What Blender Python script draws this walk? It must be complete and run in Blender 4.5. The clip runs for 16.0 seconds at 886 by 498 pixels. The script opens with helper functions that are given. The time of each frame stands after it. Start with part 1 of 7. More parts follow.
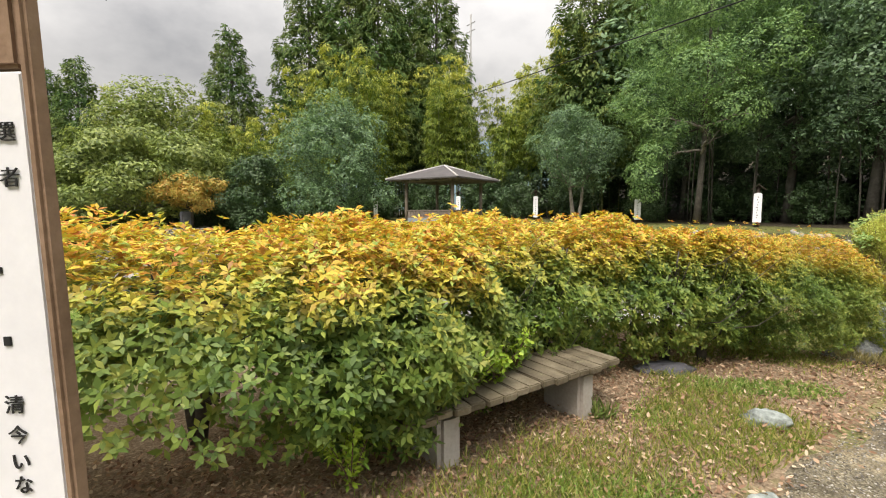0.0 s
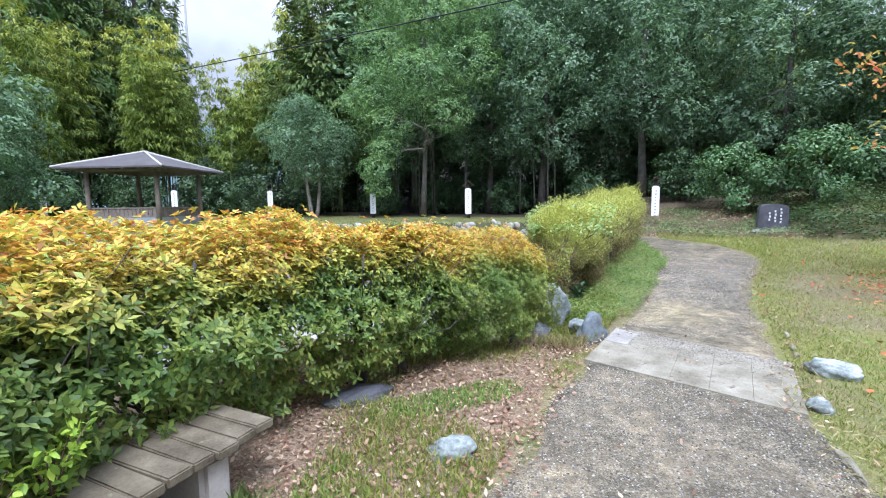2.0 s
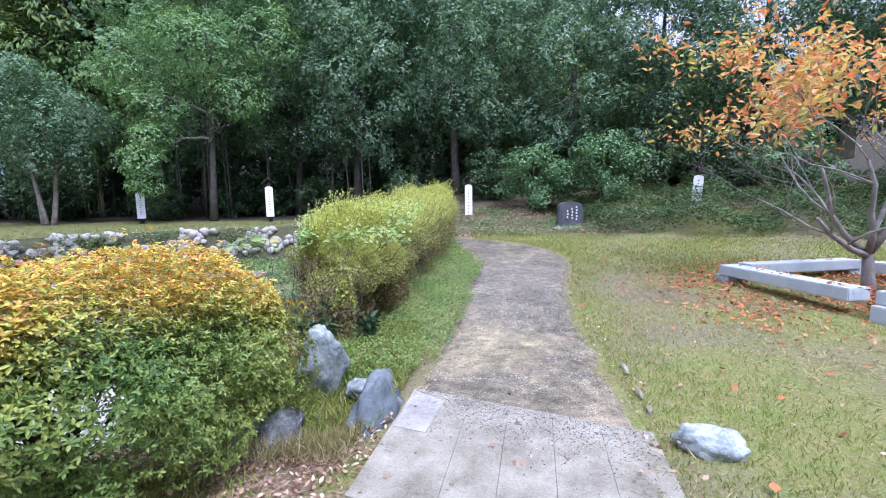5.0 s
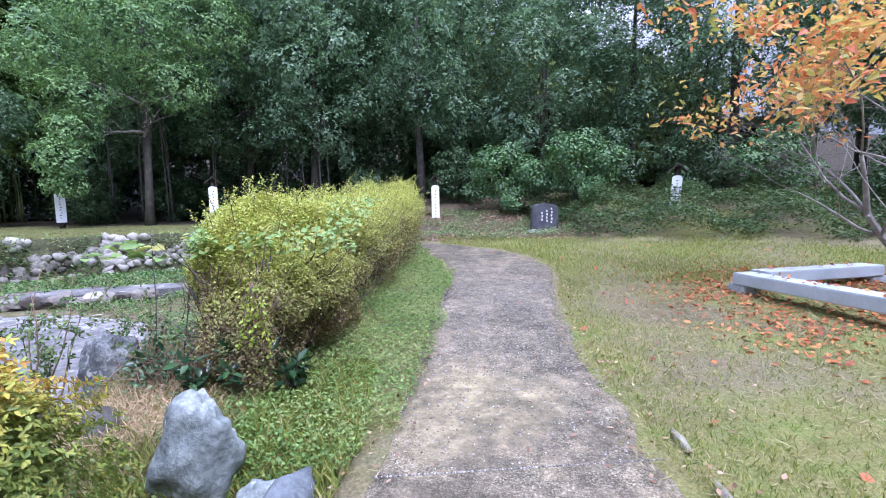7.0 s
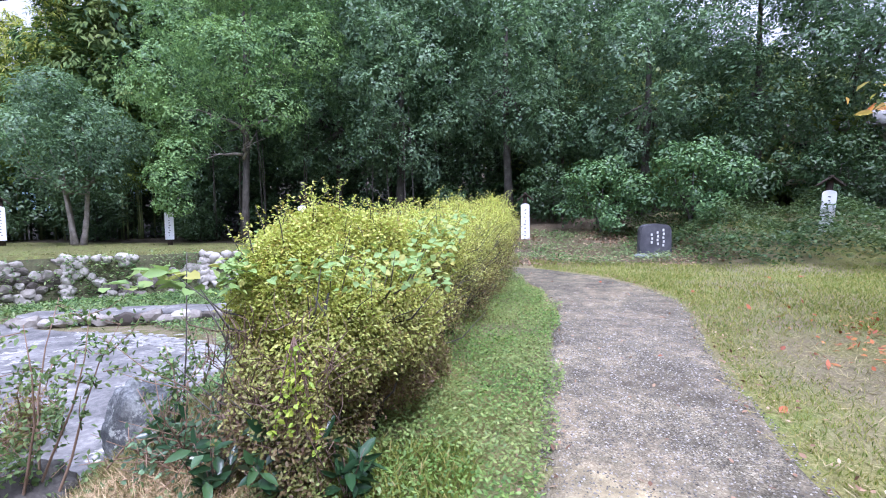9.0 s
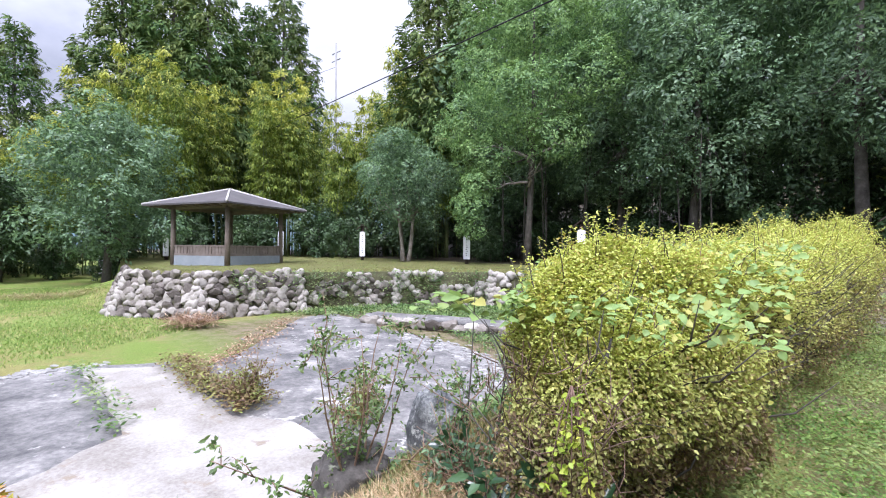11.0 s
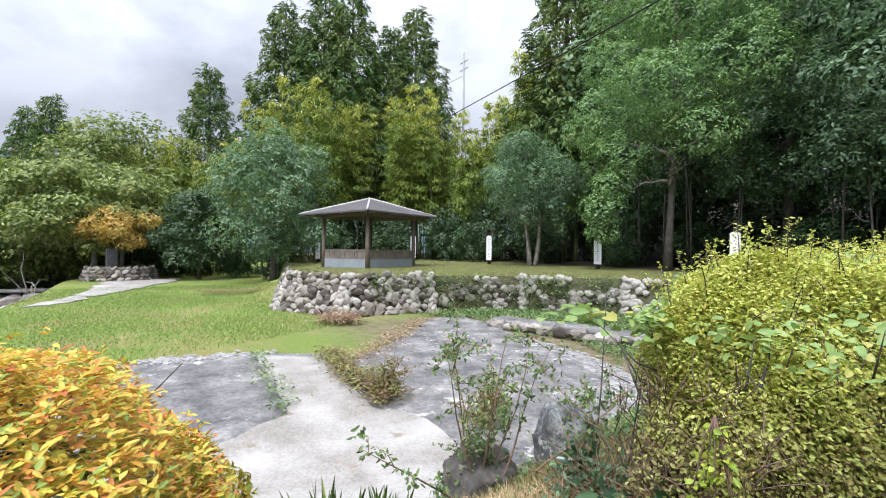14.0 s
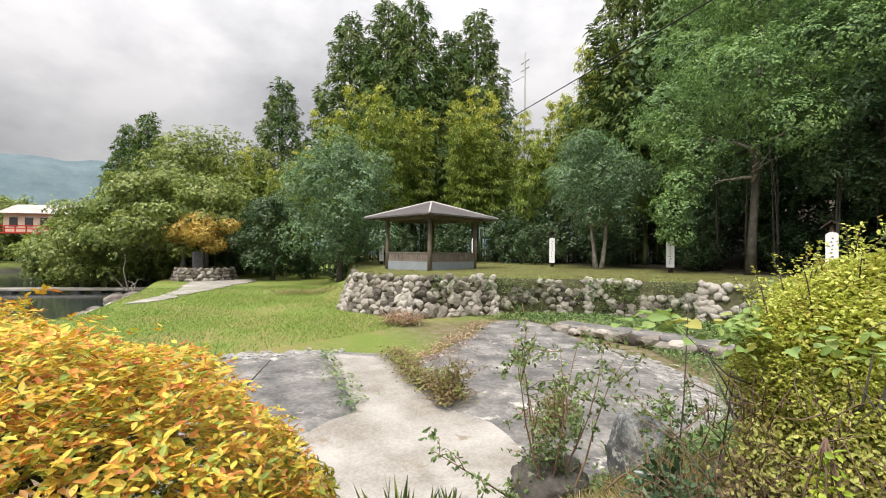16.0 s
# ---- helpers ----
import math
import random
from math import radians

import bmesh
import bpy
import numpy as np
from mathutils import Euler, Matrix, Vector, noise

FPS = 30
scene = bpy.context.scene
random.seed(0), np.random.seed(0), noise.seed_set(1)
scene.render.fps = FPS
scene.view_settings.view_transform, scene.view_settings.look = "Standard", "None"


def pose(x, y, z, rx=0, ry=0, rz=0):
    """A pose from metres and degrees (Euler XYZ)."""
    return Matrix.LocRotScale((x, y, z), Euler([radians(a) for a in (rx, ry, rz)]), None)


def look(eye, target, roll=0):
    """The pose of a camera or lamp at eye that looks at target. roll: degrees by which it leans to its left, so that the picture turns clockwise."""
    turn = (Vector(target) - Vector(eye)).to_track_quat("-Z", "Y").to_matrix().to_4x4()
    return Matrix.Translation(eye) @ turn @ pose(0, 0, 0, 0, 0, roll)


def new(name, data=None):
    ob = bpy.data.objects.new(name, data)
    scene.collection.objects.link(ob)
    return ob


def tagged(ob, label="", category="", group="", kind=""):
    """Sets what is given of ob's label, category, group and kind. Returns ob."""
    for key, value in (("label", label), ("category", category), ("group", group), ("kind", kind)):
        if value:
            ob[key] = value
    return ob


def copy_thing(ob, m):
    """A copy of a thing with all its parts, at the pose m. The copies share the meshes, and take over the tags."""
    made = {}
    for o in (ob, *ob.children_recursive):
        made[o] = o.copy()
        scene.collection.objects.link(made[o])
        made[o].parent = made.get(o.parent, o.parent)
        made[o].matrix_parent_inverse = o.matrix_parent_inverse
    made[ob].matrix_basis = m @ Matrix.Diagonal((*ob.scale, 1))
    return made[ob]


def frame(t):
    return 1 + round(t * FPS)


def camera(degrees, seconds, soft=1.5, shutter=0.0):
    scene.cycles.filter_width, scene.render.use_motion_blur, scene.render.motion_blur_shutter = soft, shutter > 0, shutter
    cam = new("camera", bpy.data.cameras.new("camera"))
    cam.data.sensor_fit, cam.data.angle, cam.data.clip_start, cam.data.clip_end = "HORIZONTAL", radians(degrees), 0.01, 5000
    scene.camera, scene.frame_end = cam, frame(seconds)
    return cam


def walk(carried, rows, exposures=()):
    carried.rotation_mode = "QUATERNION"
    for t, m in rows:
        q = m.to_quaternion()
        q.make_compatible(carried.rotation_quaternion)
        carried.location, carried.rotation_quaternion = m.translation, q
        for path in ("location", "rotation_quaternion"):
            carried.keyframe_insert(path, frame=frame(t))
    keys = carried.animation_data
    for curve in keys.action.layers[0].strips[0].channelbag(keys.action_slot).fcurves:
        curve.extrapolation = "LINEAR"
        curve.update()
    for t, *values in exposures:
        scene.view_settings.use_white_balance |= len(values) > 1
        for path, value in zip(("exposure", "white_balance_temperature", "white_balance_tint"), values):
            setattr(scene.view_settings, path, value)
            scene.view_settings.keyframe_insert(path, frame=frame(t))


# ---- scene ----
cam = camera(89.6, 16.0, soft=1.1)

PATH = [
    (0, (0.024, -3.68, 1.667), (-1.571, -2.486, 1.491), -0.1),
    (0.5, (-0.081, -3.4, 1.67), (-1.493, -1.996, 1.486), -0.0),
    (1, (-0.106, -3.078, 1.653), (-1.268, -1.461, 1.463), -0.4),
    (1.5, (-0.084, -2.694, 1.656), (-1.005, -0.93, 1.456), -0.7),
    (2, (-0.124, -2.32, 1.661), (-0.871, -0.477, 1.455), -0.8),
    (2.5, (-0.095, -1.936, 1.641), (-0.636, -0.023, 1.427), -1.0),
    (3, (-0.062, -1.553, 1.649), (-0.444, 0.398, 1.432), -1.0),
    (3.5, (-0.067, -1.179, 1.648), (-0.321, 0.793, 1.431), -1.1),
    (4, (0.015, -0.761, 1.637), (-0.113, 1.223, 1.417), -1.3),
    (4.5, (0.067, -0.343, 1.624), (-0.005, 1.644, 1.405), -1.4),
    (5, (0.104, 0.118, 1.591), (0.094, 2.106, 1.377), -1.2),
    (7.5, (0.145, 1.985, 1.444), (0.293, 3.972, 1.266), -1.2),
    (8, (0.124, 2.343, 1.433), (0.255, 4.333, 1.285), -1.1),
    (8.5, (0.045, 2.66, 1.431), (0.028, 4.656, 1.307), -0.9),
    (9, (-0.077, 2.891, 1.442), (-0.295, 4.876, 1.344), -0.8),
    (9.5, (-0.165, 3.044, 1.463), (-0.623, 4.989, 1.391), -0.6),
    (10, (-0.199, 3.101, 1.476), (-1.031, 4.92, 1.446), -0.2),
    (12.5, (-0.12, 3.004, 1.559), (-1.669, 4.269, 1.565), 0.4),
    (13, (-0.109, 2.999, 1.571), (-1.705, 4.204, 1.581), 0.4),
    (13.5, (-0.099, 2.982, 1.574), (-1.737, 4.129, 1.586), 0.6),
    (14, (-0.111, 2.997, 1.572), (-1.787, 4.088, 1.586), 0.6),
    (14.5, (-0.121, 3.004, 1.569), (-1.83, 4.044, 1.586), 0.5),
    (15, (-0.138, 3.004, 1.562), (-1.875, 3.993, 1.581), 0.6),
    (15.5, (-0.15, 2.985, 1.569), (-1.919, 3.918, 1.589), 0.6),
    (16, (-0.146, 2.949, 1.575), (-1.954, 3.805, 1.597), 0.6),
]
EXPOSURES = [(0, 0.56, 6950, 12), (0.6, 0.7, 6350, 10), (1.5, 0.82, 5430, 14), (4, 0.79, 5080, 24), (7.5, 0.83, 5000, 29), (9.5, 0.95, 5250, 27), (12.5, 0.74, 5850, 18), (14.5, 0.62, 5850, 14), (16, 0.52, 6750, 13)]
walk(cam, [(t, look(e, g, r)) for t, e, g, r in PATH], EXPOSURES)

# ---- world, sun, exposure ----
SUN_AZ, SUN_EL = radians(150), radians(58)
world = bpy.data.worlds.new("overcast_sky")
scene.world = world
world.use_nodes = True
wn, wl = world.node_tree.nodes, world.node_tree.links
wn.clear()
w_out = wn.new("ShaderNodeOutputWorld")
w_bg = wn.new("ShaderNodeBackground")
w_sky = wn.new("ShaderNodeTexSky")
w_sky.sky_type = "NISHITA"
w_sky.sun_disc = False
w_sky.sun_elevation = SUN_EL
w_sky.sun_rotation = SUN_AZ
w_co = wn.new("ShaderNodeTexCoord")
w_map = wn.new("ShaderNodeMapping")
w_map.inputs["Scale"].default_value = (1.0, 1.0, 1.7)
w_n = wn.new("ShaderNodeTexNoise")
w_n.inputs["Scale"].default_value = 1.9
w_n.inputs["Detail"].default_value = 7
w_n.inputs["Roughness"].default_value = 0.55
w_r = wn.new("ShaderNodeValToRGB")
w_r.color_ramp.elements[0].position, w_r.color_ramp.elements[0].color = 0.36, (3.9, 4.05, 4.3, 1)
w_r.color_ramp.elements[1].position, w_r.color_ramp.elements[1].color = 0.6, (8.0, 8.1, 8.2, 1)
w_mix = wn.new("ShaderNodeMix")
w_mix.data_type = "RGBA"
w_mix.inputs[0].default_value = 0.92
wl.new(w_co.outputs["Generated"], w_map.inputs[0])
wl.new(w_map.outputs[0], w_n.inputs["Vector"])
wl.new(w_n.outputs["Fac"], w_r.inputs[0])
wl.new(w_sky.outputs[0], w_mix.inputs[6])
wl.new(w_r.outputs[0], w_mix.inputs[7])
# an overcast sky: brighter overhead and about the veiled sun
w_s = wn.new("ShaderNodeSeparateXYZ")
wl.new(w_co.outputs["Generated"], w_s.inputs[0])
w_dot = wn.new("ShaderNodeVectorMath")
w_dot.operation = "DOT_PRODUCT"
w_dot.inputs[1].default_value = (math.sin(SUN_AZ) * math.cos(SUN_EL), math.cos(SUN_AZ) * math.cos(SUN_EL), math.sin(SUN_EL))
wl.new(w_co.outputs["Generated"], w_dot.inputs[0])


def w_math(op, a, b):
    m = wn.new("ShaderNodeMath")
    m.operation = op
    for sock, v in zip(m.inputs, (a, b)):
        if isinstance(v, float):
            sock.default_value = v
        else:
            wl.new(v, sock)
    return m.outputs[0]


w_z = w_math("MAXIMUM", w_s.outputs[2], 0.0)
w_up = w_math("ADD", w_math("MULTIPLY", w_z, 0.5), w_math("MULTIPLY", w_math("MULTIPLY", w_z, w_z), 2.6))
w_glow = w_math("MULTIPLY", w_math("POWER", w_math("MAXIMUM", w_dot.outputs["Value"], 0.0), 2.0), 1.5)
w_fac = w_math("ADD", w_math("ADD", w_up, w_glow), 0.62)
w_scale = wn.new("ShaderNodeVectorMath")
w_scale.operation = "SCALE"
wl.new(w_mix.outputs[2], w_scale.inputs[0])
wl.new(w_fac, w_scale.inputs["Scale"])
wl.new(w_scale.outputs[0], w_bg.inputs[0])
w_bg.inputs[1].default_value = 0.075
wl.new(w_bg.outputs[0], w_out.inputs[0])

sun = new("sun", bpy.data.lights.new("sun", "SUN"))
sun.data.energy, sun.data.angle, sun.data.color = 2.6, radians(20), (1.0, 0.95, 0.88)
sun.matrix_world = look((0, 0, 60), (-math.sin(SUN_AZ) * 60 / math.tan(SUN_EL), -math.cos(SUN_AZ) * 60 / math.tan(SUN_EL), 0))

# ---- helpers of this scene ----
rng = np.random.default_rng(7)


def part(name, me, material, parent=None, label=""):
    ob = new(name, me)
    if material and not me.materials:
        me.materials.append(material)
    if parent:
        ob.parent = parent
    if label:
        ob["label"] = label
    return ob


def thing(name, label, category, at=None, group="", kind=""):
    ob = new(name)
    ob.empty_display_size = 0.2
    if at:
        ob.matrix_world = at
    return tagged(ob, label, category, group, kind)


def mesh(name, verts, faces, smooth=False):
    me = bpy.data.meshes.new(name)
    me.from_pydata([tuple(v) for v in verts], [], [tuple(f) for f in faces])
    if smooth:
        me.polygons.foreach_set("use_smooth", [True] * len(me.polygons))
    me.update()
    return me


def mesh_np(name, verts, faces, smooth=False):
    me = bpy.data.meshes.new(name)
    n, k = faces.shape
    me.vertices.add(len(verts))
    me.vertices.foreach_set("co", np.ascontiguousarray(verts, dtype=np.float32).ravel())
    me.loops.add(n * k)
    me.loops.foreach_set("vertex_index", np.ascontiguousarray(faces, dtype=np.int32).ravel())
    me.polygons.add(n)
    me.polygons.foreach_set("loop_start", np.arange(0, n * k, k, dtype=np.int32))
    if smooth:
        me.polygons.foreach_set("use_smooth", np.ones(n, dtype=bool))
    me.update(calc_edges=True)
    me.validate()
    return me


def box_mesh(name, sx, sy, sz, bevel=0.01, at=(0, 0, 0)):
    """A bevelled block, its base centre at the given place."""
    bm = bmesh.new()
    bmesh.ops.create_cube(bm, size=1, matrix=Matrix.Translation((at[0], at[1], at[2] + sz / 2)) @ Matrix.Diagonal((sx, sy, sz, 1)))
    if bevel:
        bmesh.ops.bevel(bm, geom=bm.edges[:], offset=bevel, segments=2, affect="EDGES")
    me = bpy.data.meshes.new(name)
    bm.to_mesh(me)
    bm.free()
    return me


def tube_geo(pts, radii, n=8):
    pts = [Vector(p) for p in pts]
    vs, fs = [], []
    side = None
    for i, p in enumerate(pts):
        d = (pts[min(i + 1, len(pts) - 1)] - pts[max(i - 1, 0)]).normalized()
        if side is None:
            side = d.orthogonal().normalized()
        side = (side - d * side.dot(d)).normalized()
        up = d.cross(side)
        for k in range(n):
            a = 2 * math.pi * k / n
            vs.append(p + (side * math.cos(a) + up * math.sin(a)) * radii[i])
    for i in range(len(pts) - 1):
        for k in range(n):
            fs.append((i * n + k, i * n + (k + 1) % n, (i + 1) * n + (k + 1) % n, (i + 1) * n + k))
    fs.append(tuple(range(n - 1, -1, -1)))
    fs.append(tuple((len(pts) - 1) * n + k for k in range(n)))
    return vs, fs


def tube(name, pts, radii, n=8):
    return mesh(name, *tube_geo(pts, radii, n), smooth=True)


def join_geo(name, geos, smooth=True):
    vs, fs = [], []
    for v, f in geos:
        o = len(vs)
        vs += list(v)
        fs += [tuple(i + o for i in q) for q in f]
    return mesh(name, vs, fs, smooth)


def unit(a):
    return a / np.maximum(np.linalg.norm(a, axis=-1, keepdims=True), 1e-9)


def leaves(name, C, N, length, width, droop=0.15, six=True, along=None):
    """Folded leaves at the places C that face N."""
    n = len(C)
    N = unit(N)
    t = unit(np.cross(N, rng.normal(size=(n, 3)))) if along is None else unit(along - N * (along * N).sum(1, keepdims=True))
    b = np.cross(N, t)
    L = (length * rng.uniform(0.65, 1.25, n))[:, None]
    W = (width * rng.uniform(0.7, 1.2, n))[:, None]
    tip = C + t * L - N * L * droop
    if six:
        v = np.stack([C, C + t * L * 0.35 + b * W * 0.5 + N * W * 0.16, C + t * L * 0.7 + b * W * 0.4 + N * W * 0.1 - N * L * droop * 0.5,
                      tip, C + t * L * 0.7 - b * W * 0.4 + N * W * 0.1 - N * L * droop * 0.5, C + t * L * 0.35 - b * W * 0.5 + N * W * 0.16], 1).reshape(-1, 3)
        i = np.arange(n)[:, None] * 6
        f = np.concatenate([i + np.array([[0, 3, 2, 1]]), i + np.array([[0, 5, 4, 3]])], 1).reshape(-1, 4)
    else:
        v = np.stack([C, C + t * L * 0.5 + b * W * 0.5 + N * W * 0.12, tip, C + t * L * 0.5 - b * W * 0.5 + N * W * 0.12], 1).reshape(-1, 3)
        i = np.arange(n)[:, None] * 4
        f = (i + np.array([[0, 1, 2, 3]])).reshape(-1, 4)
    return mesh_np(name, v, f)


def smooth01(x):
    x = np.clip(x, 0, 1)
    return x * x * (3 - 2 * x)


def lumps(P, scale, seed=0.0):
    """Smooth value noise made of sines, about -1 to 1."""
    x, y, z = P[:, 0] * scale + seed, P[:, 1] * scale + seed * 1.7, P[:, 2] * scale - seed
    return (np.sin(x * 1.7 + 1.3 * np.sin(y * 1.1 + z)) + np.sin(y * 2.1 + 1.7 * np.sin(z * 1.3 + x * 0.7)) + np.sin(z * 2.3 + 1.5 * np.sin(x * 1.9 - y))) / 3


# ---- materials ----
def mat(name, rough=0.8, spec=0.3, metal=0.0):
    m = bpy.data.materials.new(name)
    m.use_nodes = True
    nt = m.node_tree
    bs = nt.nodes["Principled BSDF"]
    bs.inputs["Roughness"].default_value = rough
    bs.inputs["Specular IOR Level"].default_value = spec
    bs.inputs["Metallic"].default_value = metal
    return m, nt, bs


def ramp(nt, src, stops):
    r = nt.nodes.new("ShaderNodeValToRGB")
    el = r.color_ramp.elements
    while len(el) < len(stops):
        el.new(0.5)
    for e, (p, c) in zip(el, stops):
        e.position, e.color = p, (*c, 1)
    nt.links.new(src, r.inputs[0])
    return r.outputs[0]


def noise_tex(nt, scale, detail=5, rough=0.6, vec=None, dist=0.0):
    n = nt.nodes.new("ShaderNodeTexNoise")
    n.inputs["Scale"].default_value = scale
    n.inputs["Detail"].default_value = detail
    n.inputs["Roughness"].default_value = rough
    n.inputs["Distortion"].default_value = dist
    if vec is None:
        g = nt.nodes.new("ShaderNodeNewGeometry")
        vec = g.outputs["Position"]
    nt.links.new(vec, n.inputs["Vector"])
    return n.outputs["Fac"]


def mix_col(nt, fac, a, b, mode="MIX"):
    m = nt.nodes.new("ShaderNodeMix")
    m.data_type, m.blend_type = "RGBA", mode
    for sock, v in ((m.inputs[0], fac), (m.inputs[6], a), (m.inputs[7], b)):
        if isinstance(v, (int, float)):
            sock.default_value = v
        elif isinstance(v, tuple):
            sock.default_value = (*v, 1)
        else:
            nt.links.new(v, sock)
    return m.outputs[2]


def bump(nt, bs, src, strength=0.4, dist=0.02):
    b = nt.nodes.new("ShaderNodeBump")
    b.inputs["Strength"].default_value = strength
    b.inputs["Distance"].default_value = dist
    nt.links.new(src, b.inputs["Height"])
    nt.links.new(b.outputs[0], bs.inputs["Normal"])


def map_range(nt, src, a, b):
    m = nt.nodes.new("ShaderNodeMapRange")
    m.inputs["From Min"].default_value, m.inputs["From Max"].default_value = a, b
    nt.links.new(src, m.inputs["Value"])
    return m.outputs[0]


def math_node(nt, op, a, b=0.0):
    m = nt.nodes.new("ShaderNodeMath")
    m.operation = op
    for sock, v in zip(m.inputs, (a, b)):
        if isinstance(v, (int, float)):
            sock.default_value = v
        else:
            nt.links.new(v, sock)
    return m.outputs[0]


def lift(stops, k=1.55):
    return [(p, tuple(min(c * k, 0.85) for c in col)) for p, col in stops]


def leaf_mat(name, stops, patch=None, patch_scale=0.5, top=None, z_range=None, trans=0.35, rough=0.5, spec=0.4, gain=1.7, top_gain=1.45):
    """Leaves that vary one by one, in patches, and, with top, towards the sunlit top of a plant."""
    m, nt, bs = mat(name, rough, spec)
    stops, patch, top = lift(stops, gain), patch and lift(patch, gain), top and lift(top, top_gain)
    g = nt.nodes.new("ShaderNodeNewGeometry")
    col = ramp(nt, g.outputs["Random Per Island"], stops)
    if patch:
        col = mix_col(nt, map_range(nt, noise_tex(nt, patch_scale, 3), 0.42, 0.68), col, ramp(nt, g.outputs["Random Per Island"], patch))
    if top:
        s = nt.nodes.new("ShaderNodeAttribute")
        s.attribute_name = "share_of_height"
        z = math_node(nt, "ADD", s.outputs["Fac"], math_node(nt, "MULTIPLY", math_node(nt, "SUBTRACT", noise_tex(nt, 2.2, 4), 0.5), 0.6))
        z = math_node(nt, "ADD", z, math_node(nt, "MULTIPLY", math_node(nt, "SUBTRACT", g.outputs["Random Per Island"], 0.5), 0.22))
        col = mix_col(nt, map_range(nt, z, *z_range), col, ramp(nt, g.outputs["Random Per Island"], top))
    nt.links.new(col, bs.inputs["Base Color"])
    tr = nt.nodes.new("ShaderNodeBsdfTranslucent")
    nt.links.new(mix_col(nt, 1.0, col, (1.0, 1.0, 0.75), "MULTIPLY"), tr.inputs[0])
    mx = nt.nodes.new("ShaderNodeMixShader")
    mx.inputs[0].default_value = trans
    nt.links.new(bs.outputs[0], mx.inputs[1])
    nt.links.new(tr.outputs[0], mx.inputs[2])
    nt.links.new(mx.outputs[0], nt.nodes["Material Output"].inputs[0])
    return m


def rough_mat(name, stops, scale=3.0, fine=40.0, rough=0.85, relief=0.5, dist=0.02, spec=0.25, speck=None, per_object=0.0):
    """A mottled natural surface: large stains, fine grain and relief."""
    m, nt, bs = mat(name, rough, spec)
    a, b = noise_tex(nt, scale, 6, 0.62), noise_tex(nt, fine, 4, 0.7)
    src = math_node(nt, "ADD", math_node(nt, "MULTIPLY", a, 0.65), math_node(nt, "MULTIPLY", b, 0.35))
    if per_object:
        oi = nt.nodes.new("ShaderNodeObjectInfo")
        src = math_node(nt, "ADD", src, math_node(nt, "MULTIPLY", math_node(nt, "SUBTRACT", oi.outputs["Random"], 0.5), per_object))
    col = ramp(nt, src, stops)
    if speck:
        col = mix_col(nt, map_range(nt, noise_tex(nt, speck[1], 5, 0.7), speck[2], speck[2] + 0.06), col, speck[0])
    nt.links.new(col, bs.inputs["Base Color"])
    bump(nt, bs, src, relief, dist)
    return m


M_BARK = rough_mat("bark", [(0.3, (0.028, 0.024, 0.02)), (0.5, (0.075, 0.067, 0.056)), (0.72, (0.15, 0.138, 0.118))], 4, 30, relief=0.8, speck=((0.11, 0.13, 0.09), 2.5, 0.62))
M_BARK_PALE = rough_mat("pale_bark", [(0.3, (0.09, 0.075, 0.06)), (0.5, (0.24, 0.21, 0.18)), (0.7, (0.42, 0.39, 0.35))], 4, 25, relief=0.5)
M_BARK_GREY = rough_mat("grey_bark", [(0.3, (0.1, 0.088, 0.08)), (0.5, (0.22, 0.2, 0.185)), (0.7, (0.4, 0.375, 0.35))], 5, 30, relief=0.6)
M_BARK_TWIG = rough_mat("red_brown_twig", [(0.3, (0.07, 0.04, 0.028)), (0.5, (0.15, 0.095, 0.07)), (0.72, (0.27, 0.2, 0.16))], 6, 40, relief=0.3)
M_CULM = rough_mat("bamboo_culm", [(0.3, (0.07, 0.1, 0.035)), (0.6, (0.16, 0.19, 0.07)), (0.8, (0.28, 0.27, 0.13))], 1, 14, rough=0.45, relief=0.1)
M_HEDGE_A = leaf_mat("enkianthus_leaves", [(0.0, (0.035, 0.07, 0.014)), (0.5, (0.07, 0.12, 0.022)), (1.0, (0.15, 0.21, 0.04))],
                     patch=[(0.0, (0.09, 0.13, 0.028)), (0.6, (0.17, 0.22, 0.042)), (1.0, (0.27, 0.25, 0.06))], patch_scale=0.9,
                     top=[(0.0, (0.3, 0.1, 0.035)), (0.2, (0.39, 0.19, 0.035)), (0.45, (0.44, 0.31, 0.045)), (0.75, (0.38, 0.35, 0.055)), (1.0, (0.15, 0.22, 0.045))], z_range=(0.7, 0.92), gain=1.55, top_gain=1.6)
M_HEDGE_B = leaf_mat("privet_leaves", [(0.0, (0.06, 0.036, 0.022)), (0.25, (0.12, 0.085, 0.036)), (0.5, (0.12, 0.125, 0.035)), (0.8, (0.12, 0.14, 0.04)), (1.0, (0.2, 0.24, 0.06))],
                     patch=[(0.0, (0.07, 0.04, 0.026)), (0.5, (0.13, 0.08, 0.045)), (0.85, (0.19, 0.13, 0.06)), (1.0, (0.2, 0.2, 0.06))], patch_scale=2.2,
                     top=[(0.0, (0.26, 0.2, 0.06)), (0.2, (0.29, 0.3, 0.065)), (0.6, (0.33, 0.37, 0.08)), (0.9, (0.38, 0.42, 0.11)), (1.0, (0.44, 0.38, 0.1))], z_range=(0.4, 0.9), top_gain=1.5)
M_LIME = leaf_mat("lime_vine_leaves", [(0.0, (0.2, 0.3, 0.03)), (0.6, (0.34, 0.42, 0.05)), (1.0, (0.45, 0.46, 0.07))], gain=1.1)
